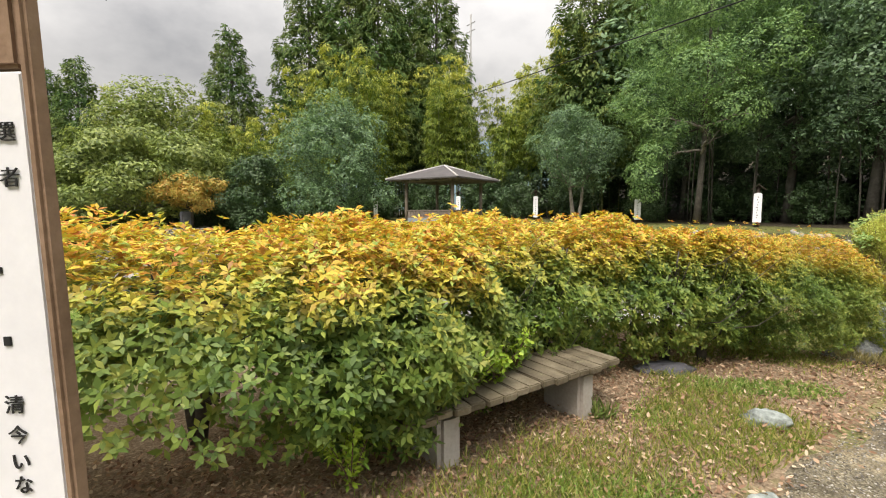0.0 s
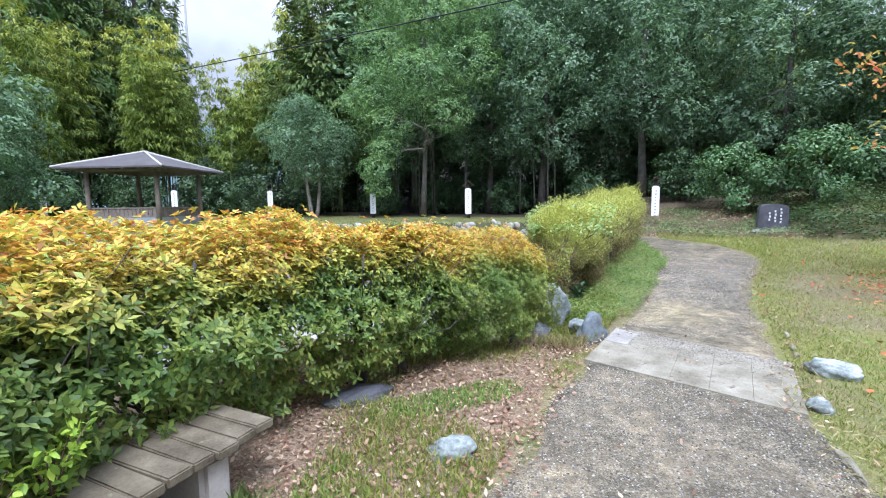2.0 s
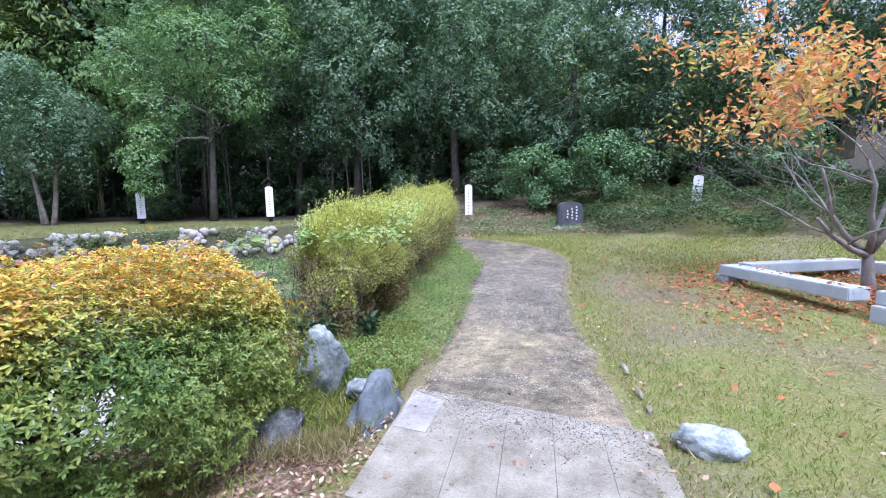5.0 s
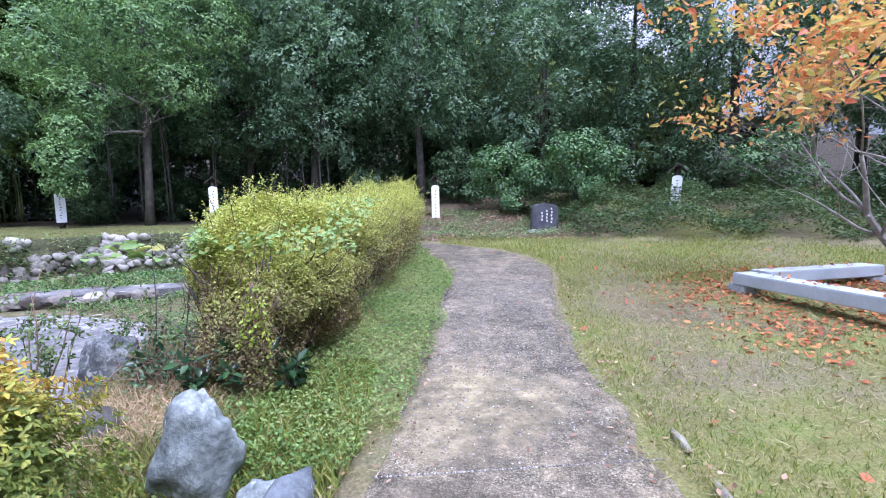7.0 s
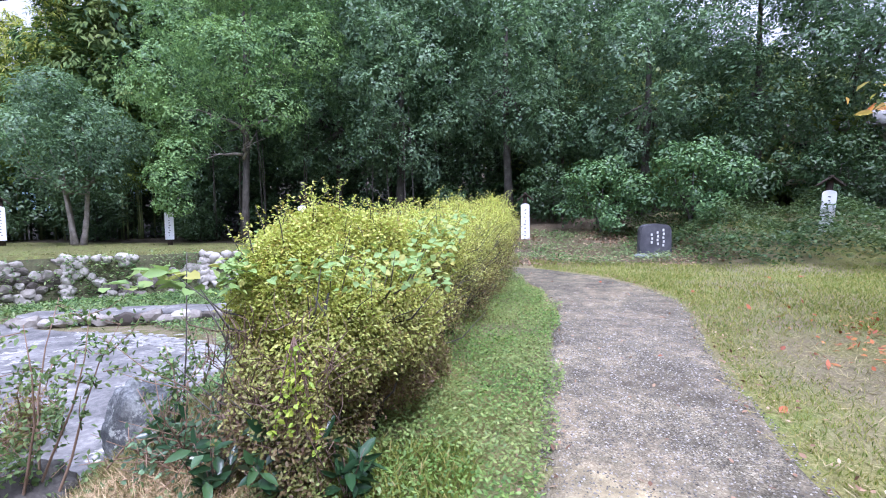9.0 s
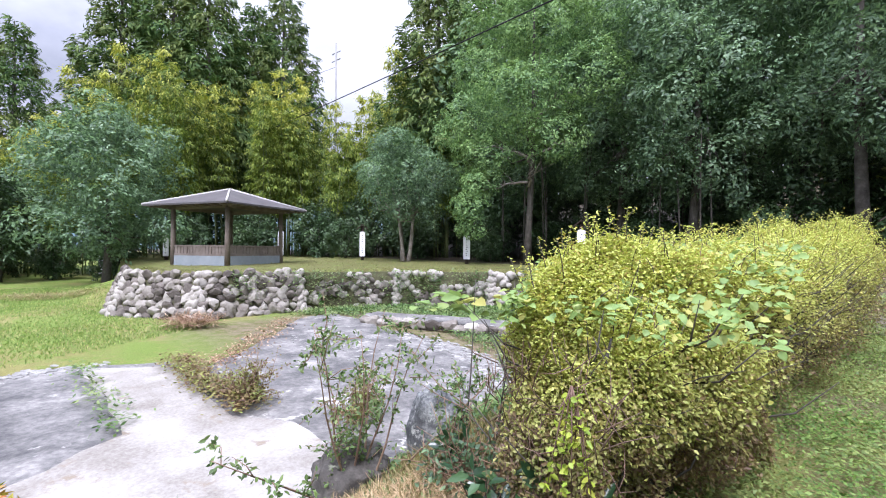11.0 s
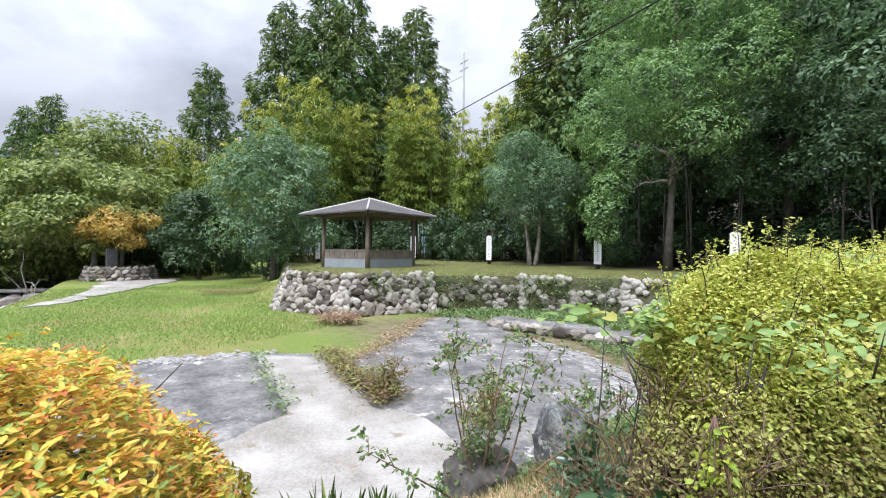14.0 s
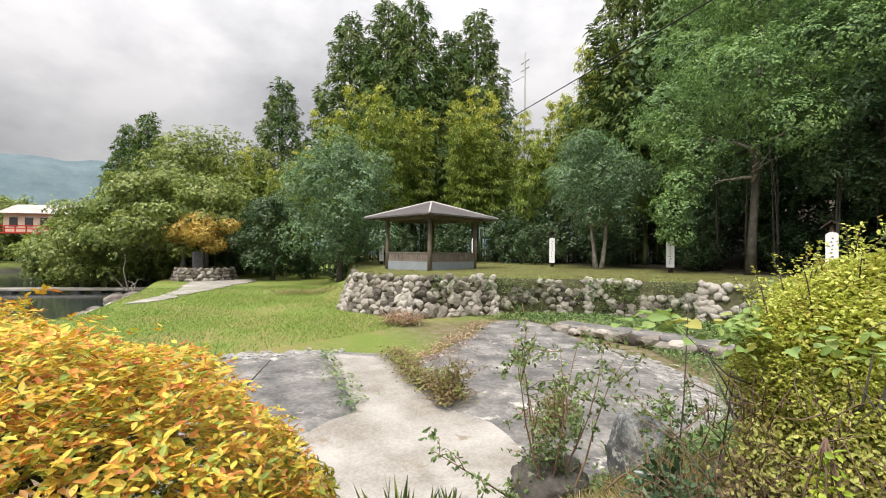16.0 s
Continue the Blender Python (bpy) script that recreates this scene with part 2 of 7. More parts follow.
M_GLOSSY = leaf_mat("glossy_evergreen_leaves", [(0.0, (0.012, 0.035, 0.014)), (0.6, (0.025, 0.06, 0.022)), (1.0, (0.05, 0.1, 0.035))], trans=0.12, rough=0.28, spec=0.5, gain=1.1)
M_FRESH = leaf_mat("fresh_hedge_leaves", [(0.0, (0.1, 0.18, 0.02)), (0.5, (0.19, 0.29, 0.03)), (1.0, (0.3, 0.39, 0.05))], gain=1.5)
M_VINE = leaf_mat("vine_leaves", [(0.0, (0.16, 0.25, 0.07)), (0.5, (0.22, 0.32, 0.1)), (0.85, (0.27, 0.33, 0.1)), (1.0, (0.36, 0.34, 0.09))], gain=1.2)
M_DARK_LEAF = leaf_mat("dark_evergreen_leaves", [(0.0, (0.022, 0.04, 0.023)), (0.5, (0.044, 0.076, 0.038)), (1.0, (0.088, 0.137, 0.068))],
                       patch=[(0.0, (0.036, 0.06, 0.036)), (1.0, (0.103, 0.155, 0.085))], patch_scale=0.35, trans=0.42, rough=0.5, spec=0.5, gain=2.75)
M_MID_LEAF = leaf_mat("broadleaf_leaves", [(0.0, (0.042, 0.078, 0.034)), (0.5, (0.08, 0.138, 0.056)), (1.0, (0.15, 0.225, 0.09))],
                      patch=[(0.0, (0.06, 0.1, 0.034)), (1.0, (0.16, 0.24, 0.085))], patch_scale=0.4, trans=0.4, rough=0.6, spec=0.22, gain=2.15)
# Two tones of one shrub leaf: the wood's shade or daylight is mixed in.
M_SHADED_LEAF = leaf_mat("shaded_understorey_leaves", [(0.0, (0.03, 0.065, 0.025)), (0.5, (0.055, 0.11, 0.04)), (1.0, (0.1, 0.18, 0.065))],
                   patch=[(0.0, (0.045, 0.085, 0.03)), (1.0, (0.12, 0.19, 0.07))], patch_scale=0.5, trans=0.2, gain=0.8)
M_LIT_LEAF = leaf_mat("lit_understorey_leaves", [(0.0, (0.03, 0.065, 0.025)), (0.5, (0.06, 0.12, 0.04)), (1.0, (0.12, 0.2, 0.07))], trans=0.25, spec=0.5, gain=1.6)
M_PALE_LEAF = leaf_mat("spreading_maple_leaves", [(0.0, (0.05, 0.075, 0.02)), (0.5, (0.11, 0.15, 0.035)), (1.0, (0.2, 0.24, 0.07))],
                       patch=[(0.0, (0.08, 0.11, 0.03)), (1.0, (0.24, 0.26, 0.08))], patch_scale=0.3, trans=0.35, gain=1.6)
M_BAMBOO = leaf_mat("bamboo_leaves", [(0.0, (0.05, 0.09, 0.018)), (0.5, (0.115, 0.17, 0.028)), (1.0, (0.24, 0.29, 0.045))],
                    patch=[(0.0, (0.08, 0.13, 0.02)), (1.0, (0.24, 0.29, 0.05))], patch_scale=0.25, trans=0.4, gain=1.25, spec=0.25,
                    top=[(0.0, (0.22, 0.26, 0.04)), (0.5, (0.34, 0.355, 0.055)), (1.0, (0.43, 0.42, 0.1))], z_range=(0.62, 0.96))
M_CEDAR = leaf_mat("cedar_needles", [(0.0, (0.02, 0.045, 0.014)), (0.5, (0.045, 0.085, 0.025)), (1.0, (0.09, 0.14, 0.04))],
                   patch=[(0.0, (0.05, 0.07, 0.02)), (1.0, (0.14, 0.16, 0.05))], patch_scale=0.3, trans=0.25, rough=0.65, spec=0.15)
M_ORANGE = leaf_mat("autumn_cherry_leaves", [(0.0, (0.5, 0.14, 0.06)), (0.3, (0.56, 0.26, 0.09)), (0.6, (0.55, 0.37, 0.12)), (0.85, (0.42, 0.37, 0.1)), (1.0, (0.24, 0.27, 0.07))], trans=0.45, gain=1.25)
M_AMBER = leaf_mat("amber_leaves", [(0.0, (0.27, 0.15, 0.04)), (0.5, (0.29, 0.21, 0.055)), (1.0, (0.22, 0.21, 0.06))], trans=0.4, gain=2.1)
M_COVER = leaf_mat("ground_cover_leaves", [(0.0, (0.025, 0.05, 0.016)), (0.5, (0.055, 0.105, 0.03)), (1.0, (0.13, 0.2, 0.06))],
                   patch=[(0.0, (0.08, 0.12, 0.04)), (1.0, (0.2, 0.22, 0.1))], patch_scale=0.8)
M_BANK = leaf_mat("bank_cover_leaves", [(0.0, (0.02, 0.045, 0.016)), (0.5, (0.045, 0.085, 0.028)), (1.0, (0.1, 0.16, 0.055))],
                  patch=[(0.0, (0.05, 0.08, 0.025)), (1.0, (0.15, 0.19, 0.07))], patch_scale=0.6, gain=1.15)
M_GRASS = leaf_mat("grass_blades", [(0.0, (0.11, 0.165, 0.025)), (0.45, (0.19, 0.24, 0.04)), (0.75, (0.3, 0.3, 0.07)), (1.0, (0.44, 0.37, 0.16))], trans=0.3, gain=1.1)
M_WEED = leaf_mat("bright_weed_leaves", [(0.0, (0.05, 0.1, 0.02)), (0.5, (0.1, 0.18, 0.035)), (1.0, (0.2, 0.29, 0.07))],
                  patch=[(0.0, (0.12, 0.17, 0.05)), (1.0, (0.27, 0.3, 0.1))], patch_scale=1.1, gain=1.32)
M_LAWN = leaf_mat("lawn_blades", [(0.0, (0.08, 0.14, 0.028)), (0.5, (0.15, 0.23, 0.05)), (0.85, (0.24, 0.31, 0.09)), (1.0, (0.36, 0.34, 0.14))], trans=0.35, gain=1.45)
M_OLIVE = leaf_mat("dull_terrace_grass", [(0.0, (0.07, 0.085, 0.02)), (0.5, (0.13, 0.145, 0.035)), (1.0, (0.24, 0.22, 0.08))], trans=0.25, gain=1.1)
M_DRYGRASS = leaf_mat("dry_grass_blades", [(0.0, (0.17, 0.17, 0.045)), (0.5, (0.3, 0.26, 0.1)), (1.0, (0.5, 0.42, 0.22))], trans=0.25, gain=0.85)
M_STRAW = leaf_mat("matted_straw", [(0.0, (0.24, 0.16, 0.08)), (0.5, (0.4, 0.28, 0.15)), (1.0, (0.55, 0.42, 0.25))], trans=0.15, gain=1.1)
M_LITTER = leaf_mat("fallen_brown_leaves", gain=1.3, stops=[(0.0, (0.08, 0.04, 0.022)), (0.35, (0.18, 0.1, 0.058)), (0.8, (0.3, 0.2, 0.125)), (1.0, (0.43, 0.34, 0.24))], trans=0.1, rough=0.7)
M_LITTER_RED = leaf_mat("fallen_red_leaves", gain=1.1, stops=[(0.0, (0.17, 0.045, 0.02)), (0.5, (0.36, 0.1, 0.03)), (1.0, (0.5, 0.22, 0.07))], trans=0.1, rough=0.6)
M_ROCK = rough_mat("blue_grey_rock", [(0.3, (0.06, 0.068, 0.062)), (0.5, (0.21, 0.235, 0.218)), (0.68, (0.45, 0.475, 0.44))], 3.5, 28, relief=0.8, dist=0.03, speck=((0.45, 0.46, 0.44), 5, 0.63))
M_BOULDER = rough_mat("dark_brown_rock", [(0.3, (0.03, 0.027, 0.024)), (0.5, (0.085, 0.078, 0.068)), (0.7, (0.2, 0.185, 0.16))], 4, 30, relief=0.9, dist=0.03, speck=((0.2, 0.21, 0.15), 6, 0.62))
M_SLATE = rough_mat("dark_slate_rock", [(0.3, (0.04, 0.047, 0.05)), (0.5, (0.1, 0.115, 0.12)), (0.7, (0.22, 0.24, 0.245))], 3.5, 30, relief=0.8, dist=0.025)
M_LICHEN = rough_mat("lichened_rock", [(0.3, (0.03, 0.032, 0.034)), (0.48, (0.13, 0.135, 0.135)), (0.62, (0.36, 0.37, 0.35))], 7, 40, relief=0.9, dist=0.03, speck=((0.45, 0.46, 0.42), 9, 0.57))
M_WALLSTONE = rough_mat("river_stone", [(0.2, (0.07, 0.06, 0.05)), (0.42, (0.16, 0.14, 0.12)), (0.6, (0.25, 0.228, 0.195)), (0.85, (0.38, 0.355, 0.315))], 3, 25, relief=0.6, per_object=0.62, speck=((0.42, 0.42, 0.39), 8, 0.7))
M_CRUST = rough_mat("lime_crust", [(0.3, (0.13, 0.127, 0.118)), (0.5, (0.25, 0.245, 0.23)), (0.7, (0.46, 0.45, 0.43))], 5, 40, relief=0.5, dist=0.01)
M_MORTAR = rough_mat("wall_backing", [(0.3, (0.045, 0.042, 0.026)), (0.55, (0.1, 0.1, 0.05)), (0.7, (0.16, 0.15, 0.09))], 6, 40, relief=0.8)
M_CONC_LIGHT = rough_mat("pale_concrete", [(0.32, (0.16, 0.14, 0.115)), (0.45, (0.25, 0.232, 0.203)), (0.55, (0.325, 0.308, 0.28)), (0.7, (0.42, 0.4, 0.37))], 1.3, 26, rough=0.8, relief=0.25, speck=((0.22, 0.185, 0.14), 1.9, 0.61))
M_CONC_DARK = rough_mat("stained_concrete", [(0.34, (0.055, 0.055, 0.056)), (0.46, (0.125, 0.121, 0.115)), (0.54, (0.19, 0.183, 0.172)), (0.64, (0.32, 0.305, 0.28))], 1.5, 11, rough=0.7, relief=0.9, dist=0.04, speck=((0.42, 0.405, 0.37), 2.3, 0.61))
M_SLAB = rough_mat("slab_concrete", [(0.34, (0.115, 0.1, 0.07)), (0.46, (0.2, 0.18, 0.132)), (0.56, (0.268, 0.245, 0.186)), (0.68, (0.375, 0.348, 0.275))], 3.6, 75, rough=0.85, relief=0.6, dist=0.008, speck=((0.12, 0.095, 0.075), 7.0, 0.62))
M_PLANTER = rough_mat("painted_concrete", [(0.25, (0.3, 0.34, 0.36)), (0.5, (0.42, 0.46, 0.48)), (0.75, (0.53, 0.56, 0.57))], 2, 30, rough=0.75, relief=0.15, speck=((0.26, 0.27, 0.27), 4, 0.64))
M_LEG = rough_mat("cast_concrete", [(0.25, (0.27, 0.235, 0.2)), (0.5, (0.4, 0.37, 0.33)), (0.75, (0.5, 0.47, 0.43))], 2.5, 40, relief=0.2)
M_PLANK = rough_mat("weathered_plank", [(0.25, (0.075, 0.06, 0.038)), (0.5, (0.165, 0.138, 0.093)), (0.75, (0.3, 0.262, 0.188))], 7, 60, relief=0.5, dist=0.008, per_object=0.25, speck=((0.2, 0.22, 0.12), 9, 0.63))
M_POST = rough_mat("grey_post_wood", [(0.25, (0.09, 0.07, 0.055)), (0.5, (0.17, 0.14, 0.115)), (0.75, (0.27, 0.23, 0.195))], 3, 30, relief=0.3)
M_RAIL = rough_mat("rail_wood", [(0.25, (0.1, 0.08, 0.067)), (0.5, (0.175, 0.145, 0.122)), (0.75, (0.27, 0.23, 0.2))], 3, 30, relief=0.3)
M_ROOF = rough_mat("dark_roof_sheet", [(0.25, (0.05, 0.045, 0.045)), (0.5, (0.085, 0.078, 0.078)), (0.75, (0.13, 0.12, 0.12))], 1.5, 25, rough=0.55, relief=0.2)
M_RIDGE = rough_mat("pale_ridge_cap", [(0.3, (0.4, 0.38, 0.36)), (0.7, (0.55, 0.53, 0.5))], 3, 20, rough=0.6, relief=0.1)
M_DADO = rough_mat("blue_grey_render", [(0.3, (0.19, 0.22, 0.24)), (0.7, (0.29, 0.32, 0.335))], 2, 20, relief=0.1)
M_WHITE = rough_mat("white_board_paint", [(0.25, (0.66, 0.66, 0.7)), (0.6, (0.8, 0.8, 0.83)), (0.8, (0.84, 0.84, 0.86))], 1.5, 20, rough=0.55, relief=0.05)
M_DARKWOOD = rough_mat("dark_stained_wood", [(0.25, (0.025, 0.018, 0.014)), (0.5, (0.055, 0.04, 0.032)), (0.75, (0.1, 0.075, 0.06))], 4, 40, relief=0.4)
M_BROWNWOOD = rough_mat("brown_wood", [(0.25, (0.13, 0.08, 0.05)), (0.5, (0.25, 0.165, 0.11)), (0.75, (0.36, 0.26, 0.19))], 3, 40, relief=0.3)
M_INK = rough_mat("black_ink", [(0.3, (0.015, 0.015, 0.016)), (0.7, (0.03, 0.03, 0.03))], 5, 50, relief=0.0)
M_MONUMENT = rough_mat("dark_monument_stone", [(0.25, (0.035, 0.035, 0.04)), (0.5, (0.075, 0.075, 0.085)), (0.75, (0.14, 0.14, 0.15))], 4, 40, rough=0.6, relief=0.4)
M_CARVED = rough_mat("white_carved_letters", [(0.3, (0.5, 0.5, 0.5)), (0.7, (0.65, 0.65, 0.65))], 5, 50)
M_CABLE = rough_mat("black_cable", [(0.3, (0.012, 0.012, 0.013)), (0.7, (0.025, 0.025, 0.025))], 5, 50, rough=0.6, relief=0.0)
M_POLE = rough_mat("pole_concrete", [(0.3, (0.22, 0.22, 0.21)), (0.7, (0.35, 0.35, 0.34))], 2, 20)
M_HOUSEWALL = rough_mat("cream_house_wall", [(0.3, (0.45, 0.38, 0.29)), (0.7, (0.6, 0.52, 0.42))], 0.5, 8, relief=0.05)
M_REDRAIL = rough_mat("red_lacquer", [(0.3, (0.35, 0.03, 0.02)), (0.7, (0.5, 0.05, 0.035))], 1, 10, rough=0.5, relief=0.05)
M_HOUSEROOF = rough_mat("grey_roof_tile", [(0.3, (0.25, 0.24, 0.23)), (0.7, (0.45, 0.43, 0.4))], 1, 12, relief=0.3)
M_WINDOW = rough_mat("dark_window_glass", [(0.3, (0.02, 0.022, 0.025)), (0.7, (0.04, 0.042, 0.045))], 1, 5, rough=0.1, relief=0.0, spec=0.6)


def gravel_material():
    m, nt, bs = mat("gravel_path", 0.9, 0.2)
    g = nt.nodes.new("ShaderNodeNewGeometry")
    v = nt.nodes.new("ShaderNodeTexVoronoi")
    v.inputs["Scale"].default_value = 110
    nt.links.new(g.outputs["Position"], v.inputs["Vector"])
    s = nt.nodes.new("ShaderNodeSeparateColor")
    nt.links.new(v.outputs["Color"], s.inputs[0])
    stones = ramp(nt, s.outputs[0], [(0.0, (0.1, 0.082, 0.062)), (0.4, (0.185, 0.156, 0.122)), (0.75, (0.275, 0.236, 0.188)), (1.0, (0.44, 0.395, 0.335))])
    col = mix_col(nt, map_range(nt, noise_tex(nt, 1.3, 6, 0.7), 0.4, 0.64), stones, ramp(nt, noise_tex(nt, 60, 4, 0.7), [(0.3, (0.13, 0.1, 0.075)), (0.5, (0.22, 0.18, 0.14)), (0.7, (0.33, 0.28, 0.225))]))
    sx = nt.nodes.new("ShaderNodeSeparateXYZ")
    nt.links.new(g.outputs["Position"], sx.inputs[0])
    # sandy patch just past the slab, darker asphalt farther along
    dx = math_node(nt, "SUBTRACT", sx.outputs[0], 0.45)
    dy = math_node(nt, "SUBTRACT", sx.outputs[1], 4.75)
    d = math_node(nt, "SQRT", math_node(nt, "ADD", math_node(nt, "MULTIPLY", dx, dx), math_node(nt, "MULTIPLY", math_node(nt, "MULTIPLY", dy, dy), 1.6)))
    d = math_node(nt, "ADD", d, math_node(nt, "MULTIPLY", math_node(nt, "SUBTRACT", noise_tex(nt, 3, 5), 0.5), 1.2))
    col = mix_col(nt, map_range(nt, d, 1.05, 0.45), col, ramp(nt, noise_tex(nt, 25, 4), [(0.3, (0.25, 0.205, 0.14)), (0.7, (0.36, 0.305, 0.22))]))
    far = math_node(nt, "ADD", sx.outputs[1], math_node(nt, "MULTIPLY", math_node(nt, "SUBTRACT", noise_tex(nt, 1.7, 5), 0.5), 5.0))
    col = mix_col(nt, math_node(nt, "MULTIPLY", map_range(nt, far, 8.0, 14.0), 0.75), col, ramp(nt, noise_tex(nt, 8, 6, 0.75), [(0.3, (0.085, 0.074, 0.062)), (0.55, (0.155, 0.136, 0.112)), (0.75, (0.27, 0.235, 0.195))]))
    # broad pale and dark wear
    col = mix_col(nt, 1.0, col, ramp(nt, noise_tex(nt, 1.1, 5, 0.65, dist=0.6), [(0.36, (0.66, 0.66, 0.64)), (0.5, (0.98, 0.97, 0.94)), (0.62, (1.32, 1.28, 1.18))]), "MULTIPLY")
    # worn mottling and trodden-in dirt
    col = mix_col(nt, 1.0, col, ramp(nt, noise_tex(nt, 6.5, 6, 0.72), [(0.33, (0.52, 0.54, 0.48)), (0.5, (0.87, 0.89, 0.79)), (0.64, (1.27, 1.28, 1.12))]), "MULTIPLY")
    nt.links.new(col, bs.inputs["Base Color"])
    bump(nt, bs, v.outputs["Distance"], 0.8, 0.014)
    return m


def ground_material():
    """Soil with grass: green on the low lawn, dry beside the path, leaf litter by the hedge, far darker in the wood."""
    m, nt, bs = mat("ground_cover", 0.95, 0.15)
    g = nt.nodes.new("ShaderNodeNewGeometry")
    s = nt.nodes.new("ShaderNodeSeparateXYZ")
    nt.links.new(g.outputs["Position"], s.inputs[0])
    X, Y, Z = s.outputs
    fine, mid, big = noise_tex(nt, 45, 5, 0.75), noise_tex(nt, 3.0, 6, 0.65), noise_tex(nt, 0.45, 5, 0.6)
    green = ramp(nt, fine, [(0.3, (0.07, 0.105, 0.02)), (0.5, (0.14, 0.195, 0.04)), (0.7, (0.23, 0.285, 0.08))])
    dry = ramp(nt, fine, [(0.3, (0.105, 0.106, 0.034)), (0.5, (0.2, 0.19, 0.066)), (0.7, (0.33, 0.3, 0.125))])
    sandy = ramp(nt, fine, [(0.3, (0.1, 0.08, 0.05)), (0.5, (0.19, 0.153, 0.105)), (0.7, (0.31, 0.26, 0.19))])
    litter = ramp(nt, fine, [(0.3, (0.11, 0.078, 0.05)), (0.5, (0.26, 0.19, 0.125)), (0.7, (0.44, 0.35, 0.25))])
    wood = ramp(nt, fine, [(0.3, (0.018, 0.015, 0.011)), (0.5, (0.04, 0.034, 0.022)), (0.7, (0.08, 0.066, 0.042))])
    west = map_range(nt, math_node(nt, "ADD", X, math_node(nt, "MULTIPLY", math_node(nt, "SUBTRACT", mid, 0.5), 3.0)), -2.0, -4.0)
    right = mix_col(nt, math_node(nt, "MULTIPLY", map_range(nt, mid, 0.46, 0.66), 0.7), dry, green)
    right = mix_col(nt, math_node(nt, "MULTIPLY", map_range(nt, big, 0.46, 0.6), 0.75), right, sandy)
    lawn = mix_col(nt, map_range(nt, math_node(nt, "MULTIPLY", big, math_node(nt, "ADD", mid, 0.5)), 0.48, 0.62), green, dry)
    olive = ramp(nt, fine, [(0.3, (0.06, 0.062, 0.02)), (0.5, (0.115, 0.115, 0.04)), (0.7, (0.2, 0.185, 0.085))])
    lawn = mix_col(nt, math_node(nt, "MULTIPLY", map_range(nt, Z, 0.35, 0.65), map_range(nt, mid, 0.3, 0.5)), lawn, olive)
    shore = math_node(nt, "MULTIPLY", map_range(nt, Y, 6.5, 8.5), math_node(nt, "MULTIPLY", map_range(nt, Z, -0.2, -0.45), map_range(nt, X, -14.5, -13.0)))
    lawn = mix_col(nt, shore, lawn, mix_col(nt, map_range(nt, mid, 0.4, 0.6), olive, sandy))
    col = mix_col(nt, west, right, lawn)
    # litter strip between hedge and path
    nx = math_node(nt, "ADD", X, math_node(nt, "MULTIPLY", math_node(nt, "SUBTRACT", mid, 0.5), 1.6))
    band = math_node(nt, "MULTIPLY", map_range(nt, nx, -0.5, -0.85), map_range(nt, nx, -5.2, -4.4))
    band = math_node(nt, "MULTIPLY", band, map_range(nt, Y, 3.7, 3.2))
    col = mix_col(nt, band, col, litter)
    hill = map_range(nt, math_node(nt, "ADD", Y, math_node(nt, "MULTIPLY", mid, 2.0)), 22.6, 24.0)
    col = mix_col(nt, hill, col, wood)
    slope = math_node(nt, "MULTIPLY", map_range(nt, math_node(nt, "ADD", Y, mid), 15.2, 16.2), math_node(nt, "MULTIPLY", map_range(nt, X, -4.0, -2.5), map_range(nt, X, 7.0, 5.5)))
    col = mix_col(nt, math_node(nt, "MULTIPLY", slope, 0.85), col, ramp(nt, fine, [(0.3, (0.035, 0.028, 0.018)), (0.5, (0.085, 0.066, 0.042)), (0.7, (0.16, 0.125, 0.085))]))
    bed = map_range(nt, Z, -1.0, -1.5)
    col = mix_col(nt, bed, col, (0.09, 0.085, 0.07))
    nt.links.new(col, bs.inputs["Base Color"])
    bump(nt, bs, math_node(nt, "ADD", fine, mid), 0.7, 0.03)
    return m


M_GRAVEL = gravel_material()
M_GROUND = ground_material()
M_WATER, _nt, _bs = mat("river_water", 0.08, 0.5)
_bs.inputs["Base Color"].default_value = (0.035, 0.045, 0.045, 1)
bump(_nt, _bs, noise_tex(_nt, 2.5, 4), 0.12, 0.05)

# ---- lie of the land ----
WALL = [(-27.0, 9.5), (-21.5, 8.3), (-17.7, 7.5), (-15.2, 8.7), (-14.9, 12.0), (-13.2, 15.3), (-10.2, 17.6), (-6.0, 19.0), (-2.5, 19.6)]
RIVER = [(-7.0, -26.0), (-10.0, -10.0), (-15.0, -3.4), (-20.0, -1.7), (-28.7, -1.4), (-38.0, -1.9), (-60.0, 2.0), (-110.0, 10.0)]


def side_of(line, x, y):
    """Signed distance to a line of points; positive on its left."""
    best = np.full(np.shape(x), 1e9)
    sign = np.ones(np.shape(x))
    for (ax, ay), (bx, by) in zip(line[:-1], line[1:]):
        dx, dy = bx - ax, by - ay
        u = np.clip(((x - ax) * dx + (y - ay) * dy) / (dx * dx + dy * dy), 0, 1)
        d = np.hypot(x - ax - u * dx, y - ay - u * dy)
        s = np.where(dx * (y - ay) - dy * (x - ax) > 0, 1.0, -1.0)
        near = d < best - 1e-9
        best, sign = np.where(near, d, best), np.where(near, s, sign)
    return best * sign


